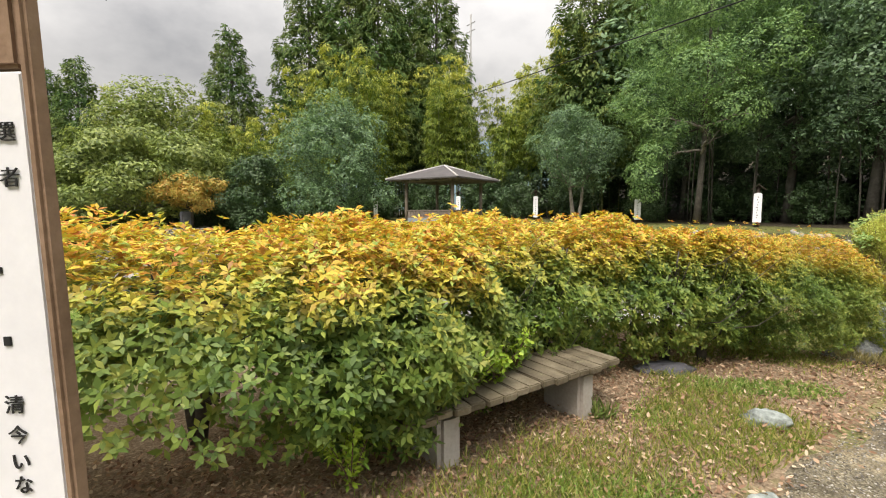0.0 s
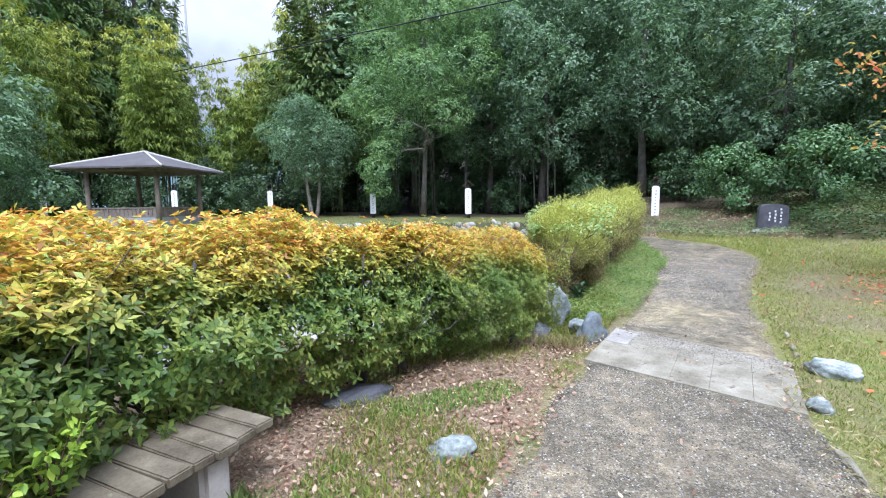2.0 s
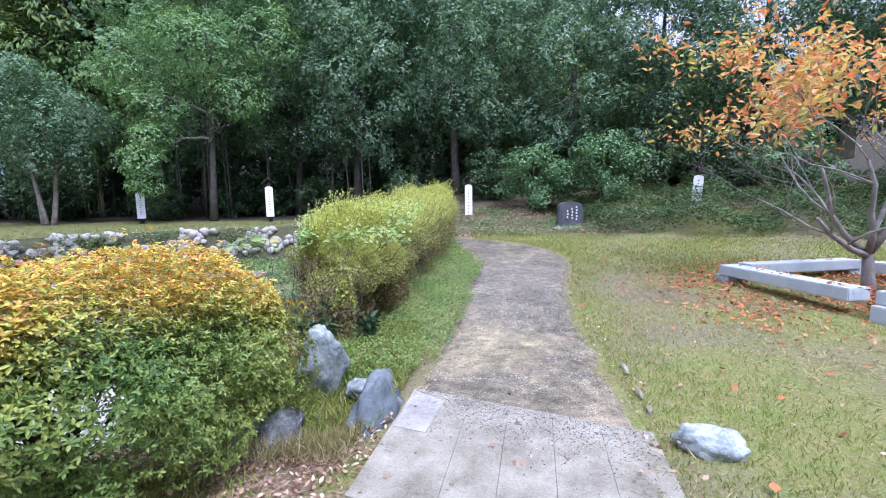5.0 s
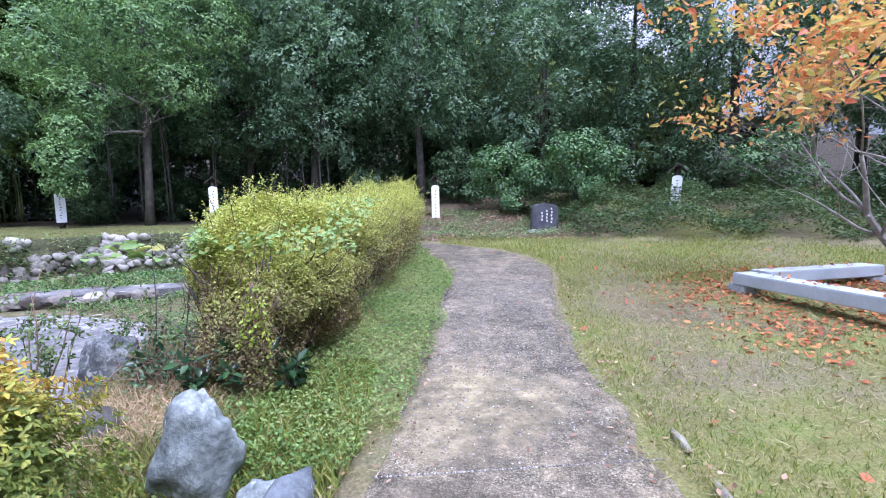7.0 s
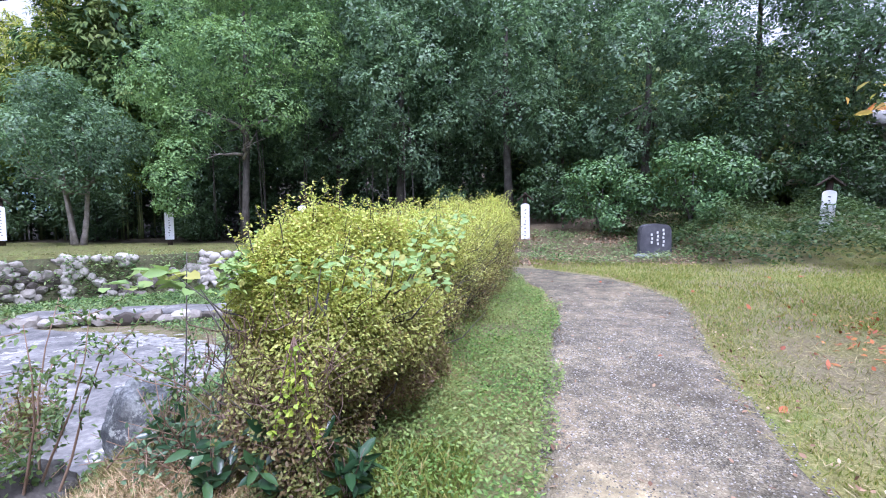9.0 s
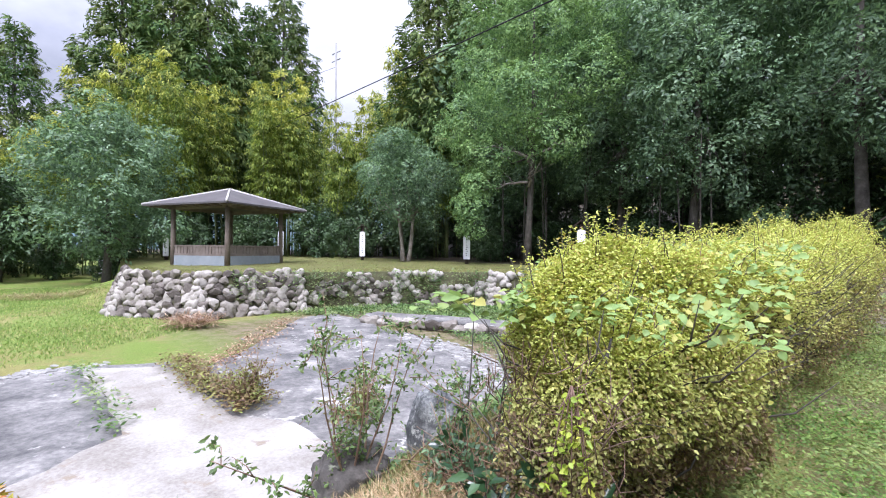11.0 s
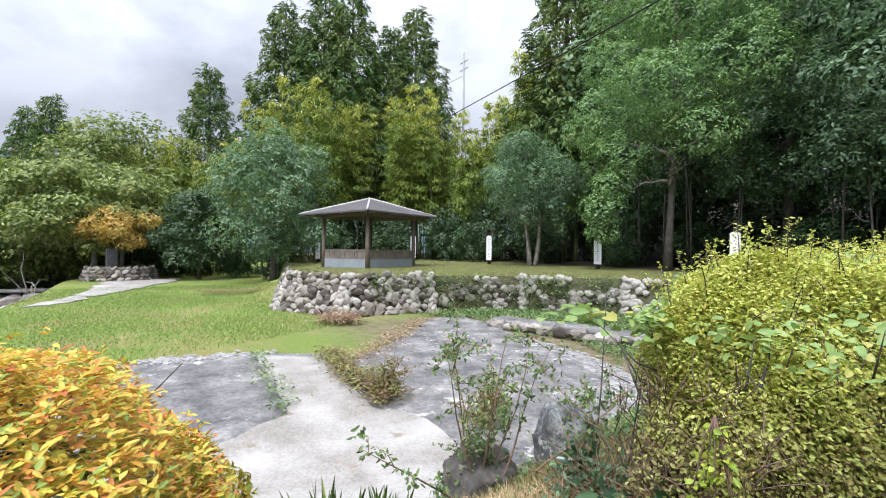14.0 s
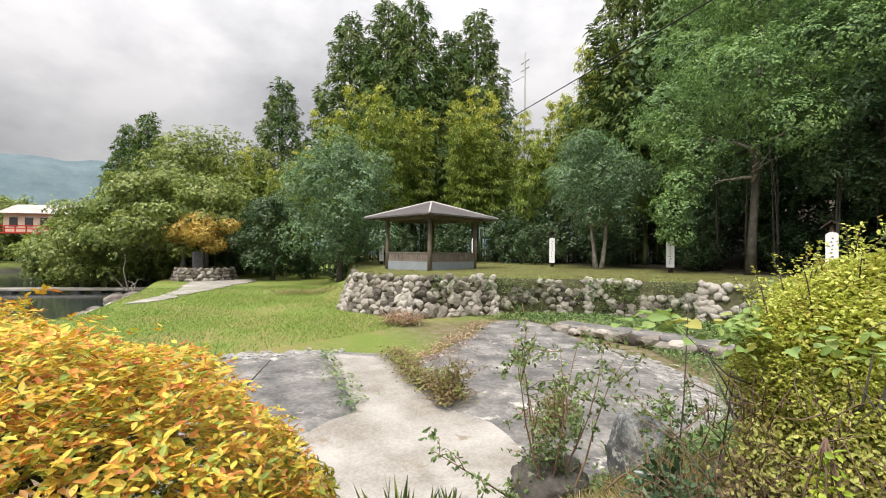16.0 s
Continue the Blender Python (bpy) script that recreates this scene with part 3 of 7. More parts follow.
def height(x, y):
    x, y = np.asarray(x, float), np.asarray(y, float)
    flat = 0.02 * np.clip(2 - y, 0, 6) + 0.035 * np.clip(y - 5, 0, 12)
    bank = np.clip((x - 5.5) * 0.35 + (y - 14.2) * 0.93, 0, 8) * 0.19 * smooth01((x - 4.6) / 2.5)
    bank = np.maximum(bank, np.clip(y - 17.6, 0, 7) * 0.2 * smooth01((x + 3.5) / 3))
    flat = flat + bank
    flat = flat - 0.34 * smooth01((-0.32 - x) / 0.45) * np.exp(-((y - 3.45) / 0.42) ** 2)
    edge = np.interp(y, [-30, -6, 0, 2, 3.2, 5, 7, 10, 14, 18, 20], [-9, -5.4, -5.0, -4.4, -2.7, -2.4, -2.9, -3.0, -2.6, -2.4, -2.4])
    low = -0.7 + 0.15 * smooth01((-x - 12) / 20)
    z = low + (flat - low) * smooth01((x - edge + 0.9) / 1.4)
    t = side_of(WALL, x, y)
    slope = np.interp(x, [-30, -23, -19.5, -19], [6.0, 4.0, 1.2, 0.25])
    terrace = 0.74 + 0.02 * np.clip(t, 0, 15)
    k = smooth01((t + np.where(x < -19, slope * 0.5, 0.0)) / slope) * np.where(x > -3.0, smooth01((-1.0 - x) / 2.0), 1.0)
    z = z + (terrace - z) * np.where(t > -6, k, 0)
    # Rise added behind the wood so low sky doesn't shine between trunks.
    z = z + 0.22 * np.clip(y - 29, 0, 60) * smooth01((x + 60) / 25)
    r = -side_of(RIVER, x, y)
    z = z + (-2.3 - z) * np.where(y < 12, smooth01((-r + 0.3) / 2.4), 0) * smooth01((r + 36) / 5)
    return z


def hz(x, y):
    return float(height(x, y))


def axis(parts):
    return np.unique(np.round(np.concatenate(parts), 3))


gx = axis([[-4000, -2000, -1000, -500, -300, -200, -140], np.arange(-110, -50, 3), np.arange(-50, -25, 0.8), np.arange(-25, 8, 0.25), np.arange(8, 30, 0.8), np.arange(30, 90, 6), [120, 200, 400, 1000, 4000]])
gy = axis([[-4000, -1000, -400, -200, -120], np.arange(-90, -30, 5), np.arange(-30, -8, 1.0), np.arange(-8, 24, 0.25), np.arange(24, 40, 1.0), np.arange(40, 100, 6), [140, 300, 1000, 4000]])
GX, GY = np.meshgrid(gx, gy)
gv = np.stack([GX.ravel(), GY.ravel(), height(GX, GY).ravel()], 1)
far = np.maximum(np.abs(gv[:, 0] + 10) - 110, np.abs(gv[:, 1]) - 100)
gv[:, 2] *= np.clip(1 - far / 100, 0, 1)
gv[:, 2] += np.where((gv[:, 2] > -1) & (far < 0), 0.018 * lumps(gv, 2.2), 0)
nx_ = len(gx)
gi = (np.arange(len(gy) - 1)[:, None] * nx_ + np.arange(nx_ - 1)[None]).ravel()
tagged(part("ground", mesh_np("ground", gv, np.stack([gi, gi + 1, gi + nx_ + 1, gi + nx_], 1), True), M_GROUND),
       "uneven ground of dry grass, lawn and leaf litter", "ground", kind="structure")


def strip(name, left, right, lift, material, label, category, steps=90):
    """A surface between two border lines that follows the land."""
    def along(line, n):
        p = np.array(line, float)
        s = np.concatenate([[0], np.cumsum(np.hypot(*np.diff(p, axis=0).T))])
        u = np.linspace(0, s[-1], n)
        return np.stack([np.interp(u, s, p[:, 0]), np.interp(u, s, p[:, 1])], 1)
    a, b = along(left, steps), along(right, steps)
    k = 14
    w = np.linspace(0, 1, k)[None, :, None]
    jag = np.random.default_rng(3).normal(size=(steps, 2, 2)) * 0.035
    a, b = a + jag[:, 0], b + jag[:, 1]
    q = (a[:, None] * (1 - w) + b[:, None] * w).reshape(-1, 2)
    z = height(q[:, 0], q[:, 1]) + lift - 0.05 * np.tile((np.abs(np.linspace(-1, 1, k)) > 0.99), steps)
    v = np.column_stack([q, z])
    i = (np.arange(steps - 1)[:, None] * k + np.arange(k - 1)[None]).ravel()
    return tagged(part(name, mesh_np(name, v, np.stack([i, i + 1, i + k + 1, i + k], 1), True), material), label, category, kind="structure")


strip("path", [(-0.95, -8), (-0.85, -3), (-0.81, -0.4), (-0.68, 1.2), (-0.44, 2.38), (-0.14, 3.85), (0.1, 5.3), (0.4, 7.3), (0.75, 9.3), (0.85, 11.3), (0.4, 12.5), (-1.0, 13.2), (-2.6, 13.6)],
      [(1.35, -8), (1.3, -3), (1.25, 0), (1.22, 1.9), (1.45, 3.1), (1.72, 5.3), (2.12, 7.4), (2.7, 9.3), (2.98, 10.5), (2.85, 11.8), (2.3, 13.2), (0.9, 14.7), (-1.6, 15.6)],
      0.03, M_GRAVEL, "worn gravel footpath with sandy and dark patches", "path")

# ---- plants ----
def crown_points(blobs, n, inward=0.35, spray=0, spread=0.3):
    """Places and facings of leaves on uneven, lumpy clumps (x, y, z, rx, ry, rz); spray leaves share one twig."""
    if spray:
        P, N = crown_points(blobs, n // spray, inward)
        m = len(P) * spray
        w = unit(rng.normal(size=(m, 3))) * (spread * rng.random(m) ** 0.5 * rng.uniform(0.5, 1.3, m))[:, None]
        D = np.repeat(unit(N), spray, 0)
        w -= D * (w * D).sum(1, keepdims=True) * 0.6
        P = np.repeat(P, spray, 0) + w - np.array([0, 0, 1.0]) * (np.abs(w).sum(1, keepdims=True)) * 0.2
        return P, D * 1.2 + w * 0.8 + rng.normal(size=(m, 3)) * 0.32 + np.array([0, 0, 0.25])
    B = np.array(blobs, float)
    area = (B[:, 3] * B[:, 4] + B[:, 3] * B[:, 5] + B[:, 4] * B[:, 5])
    k = rng.choice(len(B), n, p=area / area.sum())
    d = unit(rng.normal(size=(n, 3)))
    P = d * B[k, 3:6]
    rough = 1 + 0.3 * lumps(P + B[k, :3], 1.6, 2.0) + 0.16 * lumps(P + B[k, :3], 4.0)
    P = B[k, :3] + P * (rough * (1 - inward * rng.random(n) ** 2.2))[:, None]
    N = d * 1.0 + rng.normal(size=(n, 3)) * 0.3 + np.array([0, 0, 0.5])
    return P, N


def branchy(start, blobs, r0, bends=3, n=6):
    """One tapered limb from the trunk to each clump."""
    out = []
    for b in blobs:
        a, e = Vector(start), Vector(b[:3])
        pts = [a.lerp(e, i / bends) + Vector(rng.normal(size=3)) * 0.08 * (a - e).length * (0 < i < bends) + Vector((0, 0, -0.1 * (a - e).length * math.sin(math.pi * i / bends))) for i in range(bends + 1)]
        out.append((pts, [r0 * (1 - 0.8 * i / bends) for i in range(bends + 1)]))
    return out


def tree(name, label, at, trunks, blobs, n, leaf, leaf_material, bark, fork=0.6, limb=0.35, category="tree", group="", six=False, turn=0, spray=9):
    """trunks: (foot x, foot y, top x, top y, top z, radius)."""
    t = thing(name, label, category, pose(*at, 0, 0, turn), group)
    for i, (x0, y0, x1, y1, z1, r) in enumerate(trunks):
        pts = [(x0 + (x1 - x0) * u + 0.12 * math.sin(5 * u + i) * u, y0 + (y1 - y0) * u + 0.1 * math.sin(4 * u + 2 * i) * u, -0.15 + (z1 + 0.15) * u) for u in np.linspace(0, 1, 8)]
        rad = [r * (1.35 if k == 0 else 1.05 - 0.75 * k / 7) for k in range(8)]
        part("trunk", tube("trunk", pts, rad, 10), bark, t)
        top = pts[int(7 * fork)]
        mine = [b for j, b in enumerate(blobs) if j % len(trunks) == i][:7]
        for pts2, rad2 in branchy(top, mine, r * limb):
            part("limb", tube("limb", pts2, rad2, 6), bark, t)
    P, N = crown_points(blobs, n, 0.35, spray, leaf[0] * 1.9)
    part("crown", leaves("crown", P, N, leaf[0], leaf[1], six=six), leaf_material, t)
    return t


def blob_crown(cx, cy, z0, z1, r, n, flat=0.75, size=0.42):
    """Clumps filling an egg-shaped crown between two heights."""
    out = []
    n = int(n * 1.9)
    for i in range(n):
        u = (i + 0.5) / n
        z = z0 + (z1 - z0) * u + rng.uniform(-0.04, 0.04) * (z1 - z0)
        w = r * math.sin(math.pi * (0.16 + 0.74 * u)) * rng.uniform(0.35, 0.98)
        a = i * 2.4 + rng.uniform(-0.6, 0.6)
        s = r * size * rng.uniform(0.42, 1.0)
        out.append((cx + w * math.cos(a), cy + w * math.sin(a), z, s, s, s * flat))
    return out


def cedar(label, at, h, r, n, group=""):
    t = thing("cedar", label, "conifer", pose(*at), group)
    part("trunk", tube("trunk", [(0, 0, -0.3), (0.05, 0, h * 0.4), (0, 0.05, h * 0.97)], [h * 0.016, h * 0.011, 0.04], 8), M_BARK, t)
    blobs = []
    for i in range(70):
        u = (i / 70) ** 0.85
        z = h * (0.2 + 0.78 * u)
        w = r * (1 - u) ** 0.62 * rng.uniform(0.6, 1.0)
        a = i * 2.4
        s = 0.5 + 0.24 * r * (1 - u) ** 0.8
        blobs.append((w * 0.72 * math.cos(a), w * 0.72 * math.sin(a), z, s, s, s * 0.8))
    P, N = crown_points(blobs, n, 0.35, 8, 0.5)
    out = unit(P * np.array([1, 1, 0])) + rng.normal(size=P.shape) * 0.35 + np.array([0, 0, -0.35])
    part("crown", leaves("crown", P, N, 0.55, 0.15, droop=0.2, six=False, along=out), M_CEDAR, t)
    return t


def bamboo(label, at, h, n, culms=12, spread=1.9, group="bamboo grove"):
    t = thing("bamboo_clump", label, "bamboo", pose(*at), group)
    C, N, A, S = [], [], [], []
    for i in range(culms):
        x, y = rng.uniform(-spread, spread, 2)
        hh = h * rng.uniform(0.58, 1.08)
        ax, ay = rng.uniform(-1.9, 1.9), rng.uniform(-2.2, 1.2)
        pts = [(x + ax * u ** 2.5, y + ay * u ** 2.5, hh * (u - 0.08 * u ** 4) - 0.1) for u in np.linspace(0, 1, 9)]
        part("culm", tube("culm", pts, [0.055 * (1 - 0.85 * k / 8) for k in range(9)], 6), M_CULM, t)
        m = n // culms
        joint = np.clip(np.floor(rng.uniform(0.3, 1.0, m) ** 0.85 * 17) / 17, 0.3, 1.0)
        q = np.stack([x + ax * joint ** 2.5, y + ay * joint ** 2.5, hh * (joint - 0.08 * joint ** 4)], 1)
        a = joint * 17 * 2.4 + i + rng.integers(0, 2, m) * 2.2 + rng.normal(0, 0.3, m)
        reach = rng.random(m) ** 0.7 * 0.92 * np.sin(np.pi * np.clip(joint * 0.78 + 0.16, 0, 1)) ** 0.8 + 0.06
        way = np.stack([np.cos(a), np.sin(a), 0.55 - 0.75 * reach], 1)
        q += np.stack([np.cos(a) * reach, np.sin(a) * reach, 0.5 * reach - 0.42 * reach ** 2], 1) + rng.normal(0, 0.11, (m, 3))
        C.append(q)
        A.append(way + rng.normal(0, 0.35, (m, 3)) + np.array([0, 0, -0.35]))
        N.append(np.stack([np.cos(a) * 0.5, np.sin(a) * 0.5, np.ones(m)], 1) + rng.normal(0, 0.4, (m, 3)))
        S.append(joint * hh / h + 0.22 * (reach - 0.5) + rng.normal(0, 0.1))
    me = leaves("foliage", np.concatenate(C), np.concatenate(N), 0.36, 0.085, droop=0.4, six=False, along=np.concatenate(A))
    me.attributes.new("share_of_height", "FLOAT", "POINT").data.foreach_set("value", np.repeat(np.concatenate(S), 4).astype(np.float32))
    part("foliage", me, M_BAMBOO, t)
    return t


def hedge(name, label, front, back, heights, base_z, n, leaf, material, stems, bare=0.0, twig=M_BARK, spiky=0.12, ragged=1.0, thin=0.0, near_y=(0.9, 9.0), whorl=0, tip_share=0.0, sprigs=0, twigs=0, near_share=0.0, soft_end=0.25):
    """A clipped hedge between two border lines of equal length lists; heights above the land."""
    t = thing(name, label, "hedge")
    F, B, Hh = np.array(front, float), np.array(back, float), np.array(heights, float)
    s = np.linspace(0, 1, len(F))

    def surface(u, a, depth):
        f = np.stack([np.interp(u, s, F[:, 0]), np.interp(u, s, F[:, 1])], 1)
        b = np.stack([np.interp(u, s, B[:, 0]), np.interp(u, s, B[:, 1])], 1)
        c, across = (f + b) / 2, (f - b) / 2
        h = np.interp(u, s, Hh)
        e = np.clip((np.abs(u - 0.5) - 0.44) / 0.06, 0, 1)
        shrink = (1 - e ** 2.5) ** 0.5 if len(u) else e
        q, side = np.abs(a), np.sign(a)
        cx = np.where(q < 1, a, side * np.clip(1 - np.clip(2 - q, 0, 1) ** 4, 0, 1) ** 0.25)
        cz = np.where(q < 1, np.clip(1 - np.clip(q, 0, 1) ** 4, 0, 1) ** 0.25, 2 - q)
        low = 0.73 + 0.27 * smooth01((cz - 0.12) / 0.45)
        q = c + across * (cx * low * (0.25 + 0.75 * shrink))[:, None]
        P = np.column_stack([q, base_z(q[:, 0], q[:, 1]) + h * cz * (1 - soft_end + soft_end * shrink)])
        n2 = unit(across)
        N = unit(np.column_stack([n2 * (np.sign(cx) * np.abs(cx) ** 3)[:, None], cz ** 3 + 0.02]))
        bulge = ragged * (0.13 * lumps(P, 2.1) + 0.1 * lumps(P, 5.5, 1.0))
        return P + N * (bulge - depth)[:, None], N

    u, a = np.where(rng.random(n) < tip_share, rng.uniform(0.8, 1, n), rng.random(n)), np.where(rng.random(n) < 0.8, 1, -1) * rng.uniform(0, 2, n)
    a = np.where(np.abs(a) < 1, rng.uniform(-1, 1, n), a)
    u = np.where(rng.random(n) < near_share, rng.uniform(0, 0.3, n), u)
    shoots = np.where(rng.random(n) < 0.05, rng.random(n) * spiky, 0)
    P, N = surface(u, a, 0.38 * rng.random(n) ** 1.6 - 0.03 - shoots)
    # end faces
    m = n // 9
    ends = np.where(rng.random(m) < 0.5 + 0.4 * (near_share > 0), 0.0, 1.0)
    k = rng.random(m)
    f = np.where(ends[:, None] > 0, F[-1], F[0])
    b = np.where(ends[:, None] > 0, B[-1], B[0])
    hh = np.where(ends > 0, Hh[-1], Hh[0])
    way = unit(np.where(ends[:, None] > 0, (F[-1] + B[-1]) - (F[-2] + B[-2]), (F[0] + B[0]) - (F[1] + B[1])))
    zz = rng.random(m) ** 0.8
    q = f * (0.15 + 0.7 * k)[:, None] + b * (0.85 - 0.7 * k)[:, None] + way * (0.12 * (1 - zz ** 4) - 0.3 * zz ** 3 * (near_share > 0) - 0.25 * rng.random(m) ** 2 + 0.06 * rng.normal(size=m) * (near_share > 0))[:, None]
    PE = np.column_stack([q, base_z(q[:, 0], q[:, 1]) + hh * zz * (0.93 - 0.12 * (2 * k - 1) ** 2 * (near_share > 0))])
    P = np.concatenate([P, PE])
    N = np.concatenate([N, np.column_stack([way, np.full(m, 0.3)])])
    if bare:
        zrel = P[:, 2] - base_z(P[:, 0], P[:, 1])
        keep = zrel > bare * (1 + 2.4 * smooth01((-2.3 - P[:, 1]) / 0.8)) * (0.75 + 0.55 * lumps(P, 1.9, 4.0)) * rng.uniform(0.7, 1.3, len(P))
        keep &= (lumps(P, 4.6, 6.0) > -0.34 + 0.3 * smooth01((0.55 - zrel) / 0.5)) | (rng.random(len(P)) < 0.36) | (zrel > 1.0)
        P, N = P[keep], N[keep]
    if thin:
        zrel = (P[:, 2] - base_z(P[:, 0], P[:, 1])) / Hh.mean()
        keep = rng.random(len(P)) < 1 - thin * np.clip(1.15 - 1.3 * zrel, 0, 1) * (0.7 + 0.5 * lumps(P, 3.0, 9.0))
        P, N = P[keep], N[keep]
    if whorl:
        axis0 = unit(N + rng.normal(size=P.shape) * 0.45 + np.array([0, 0, 0.5]))
        side = unit(np.cross(axis0, rng.normal(size=P.shape)))
        other = np.cross(axis0, side)
        ang = rng.uniform(0, 6.28, len(P))
        Ps, Ns, Ws = [], [], []
        for k in range(whorl):
            rad = side * np.cos(ang + 6.283 * k / whorl)[:, None] + other * np.sin(ang + 6.283 * k / whorl)[:, None]
            Ps.append(P + rng.normal(size=P.shape) * 0.006)
            Ws.append(rad + axis0 * rng.uniform(0.05, 0.8, len(P))[:, None])
            Ns.append(axis0 - rad * 0.35 + rng.normal(size=P.shape) * 0.12)
        P, N, way = np.concatenate(Ps), np.concatenate(Ns), np.concatenate(Ws)
    else:
        way = N + rng.normal(size=P.shape) * 0.65 + np.array([0, 0, 0.25])
        N = N * 0.6 + rng.normal(size=P.shape) * 0.6 + np.array([0, 0, 0.45])
    if sprigs:
        # upright leafy shoots above the clipped surface, and arching ones on its sides
        su = rng.random(sprigs)
        P0, N0 = surface(su, np.where(rng.random(sprigs) < 0.75, rng.uniform(-0.95, 0.95, sprigs), rng.uniform(1.0, 1.6, sprigs)), np.full(sprigs, 0.08))
        up = unit(N0 * 0.9 + rng.normal(size=N0.shape) * 0.3 + np.array([0, 0, 0.7])) * rng.uniform(0.16, 0.48, sprigs)[:, None]
        m = 22
        k = np.tile(np.linspace(0.1, 1, m), sprigs)[:, None]
        base, rise = np.repeat(P0, m, 0), np.repeat(up, m, 0)
        spot = base + rise * k + np.array([0, 0, -0.12]) * k ** 2
        turn = unit(np.cross(rise, rng.normal(size=rise.shape)))
        P = np.concatenate([P, spot])
        N = np.concatenate([N, unit(rise) + rng.normal(size=rise.shape) * 0.4])
        way = np.concatenate([way, turn + unit(rise) * 0.5])
        tagged(part("shoot_growth", join_geo("shoot_growth", [tube_geo([a, a + d * 0.5 + Vector((0, 0, -0.03)), a + d + Vector((0, 0, -0.12))], [0.004, 0.003, 0.0015], 4) for a, d in zip([Vector(p) for p in P0], [Vector(d) for d in up])]), twig, t), kind="stuff")
    if twigs:
        # bare brown twigs tangled in the thin sides and the near end
        P0, N0 = surface(rng.random(twigs) ** 1.6, rng.uniform(0.9, 1.85, twigs) * np.where(rng.random(twigs) < 0.7, 1, -1), rng.uniform(0.0, 0.14, twigs))
        pick = rng.random(twigs) < 0.34
        k, zz = rng.random(twigs), rng.uniform(0.12, 0.85, twigs)
        q = F[0] * (0.08 + 0.84 * k)[:, None] + B[0] * (0.92 - 0.84 * k)[:, None] + rng.normal(0, 0.05, (twigs, 2)) + np.array([0.0, -0.08])
        P0 = np.where(pick[:, None], np.column_stack([q, base_z(q[:, 0], q[:, 1]) + Hh[0] * zz]), P0)
        D = rng.normal(size=(twigs, 3)) * 0.55 + np.array([0, 0, 0.75])
        D *= (rng.uniform(0.08, 0.26, twigs) / np.linalg.norm(D, axis=1))[:, None]
        bend = rng.normal(size=(twigs, 3)) * 0.02
        tagged(part("twig_tangle", join_geo("twig_tangle", [tube_geo([a, a + d * 0.5 + b, a + d], [0.0035, 0.0028, 0.001], 3) for a, d, b in zip([Vector(p) for p in P0], [Vector(d) for d in D], [Vector(b) for b in bend])]), M_BARK_TWIG, t), kind="stuff")
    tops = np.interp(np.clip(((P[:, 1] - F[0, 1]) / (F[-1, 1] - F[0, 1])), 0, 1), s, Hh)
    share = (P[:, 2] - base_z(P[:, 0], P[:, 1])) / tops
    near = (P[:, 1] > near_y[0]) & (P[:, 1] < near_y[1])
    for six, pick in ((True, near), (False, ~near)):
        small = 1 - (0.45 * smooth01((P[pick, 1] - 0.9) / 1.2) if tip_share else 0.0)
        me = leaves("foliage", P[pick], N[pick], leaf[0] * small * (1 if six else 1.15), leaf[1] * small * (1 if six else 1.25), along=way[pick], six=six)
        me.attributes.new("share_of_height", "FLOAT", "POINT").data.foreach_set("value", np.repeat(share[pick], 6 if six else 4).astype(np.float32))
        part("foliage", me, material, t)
    for i in range(stems):
        uu = 0.03 + 0.9 * (i + rng.uniform(0.2, 0.8)) / stems
        f = np.array([np.interp(uu, s, F[:, 0]), np.interp(uu, s, F[:, 1])])
        b = np.array([np.interp(uu, s, B[:, 0]), np.interp(uu, s, B[:, 1])])
        c = f * 0.72 + b * 0.28 if i % 3 else f * 0.45 + b * 0.55
        z0 = hz(*c)
        h = float(np.interp(uu, s, Hh))
        geos = []
        for j in range(4):
            dx, dy = rng.uniform(-0.25, 0.25, 2)
            geos.append(tube_geo([(c[0], c[1], z0 - 0.1), (c[0] + dx * 0.3, c[1] + dy * 0.3, z0 + h * 0.25), (c[0] + dx * 0.7, c[1] + dy * 0.7, z0 + h * 0.55), (c[0] + dx * 1.2, c[1] + dy * 1.2, z0 + h * 0.9)], [0.045, 0.03, 0.02, 0.006], 6))
        for j in range(40):
            a, r, z = rng.uniform(0, 6.28), rng.uniform(0.1, 0.4), z0 + h * rng.uniform(0.15, 0.75)
            x, y = c[0] + rng.uniform(-0.15, 0.15), c[1] + rng.uniform(-0.15, 0.15)
            geos.append(tube_geo([(x, y, z), (x + r * math.cos(a), y + r * math.sin(a), z + 0.12), (x + 1.6 * r * math.cos(a), y + 1.6 * r * math.sin(a), z + 0.35)], [0.009, 0.006, 0.002], 4))
        part("stem", join_geo("stem", geos), twig, t)
    return t


hedge("hedge", "clipped hedge, green with yellow and orange autumn top",
      [(-2.75, -7.0), (-2.5, -5.0), (-1.86, -3.1), (-1.84, -2.1), (-2.26, -0.9), (-2.1, 0.4), (-1.48, 1.62), (-0.68, 3.08)],
      [(-4.6, -7.0), (-4.5, -5.0), (-4.35, -3.0), (-4.3, -2.0), (-4.2, -1.0), (-3.75, 0.8), (-3.1, 2.1), (-1.98, 3.3)],
      [1.36, 1.36, 1.38, 1.4, 1.42, 1.41, 1.32, 1.19], lambda x, y: height(np.maximum(x, -2.4), y), 50000, (0.049, 0.0205), M_HEDGE_A, 13, bare=0.27, whorl=6, tip_share=0.3)
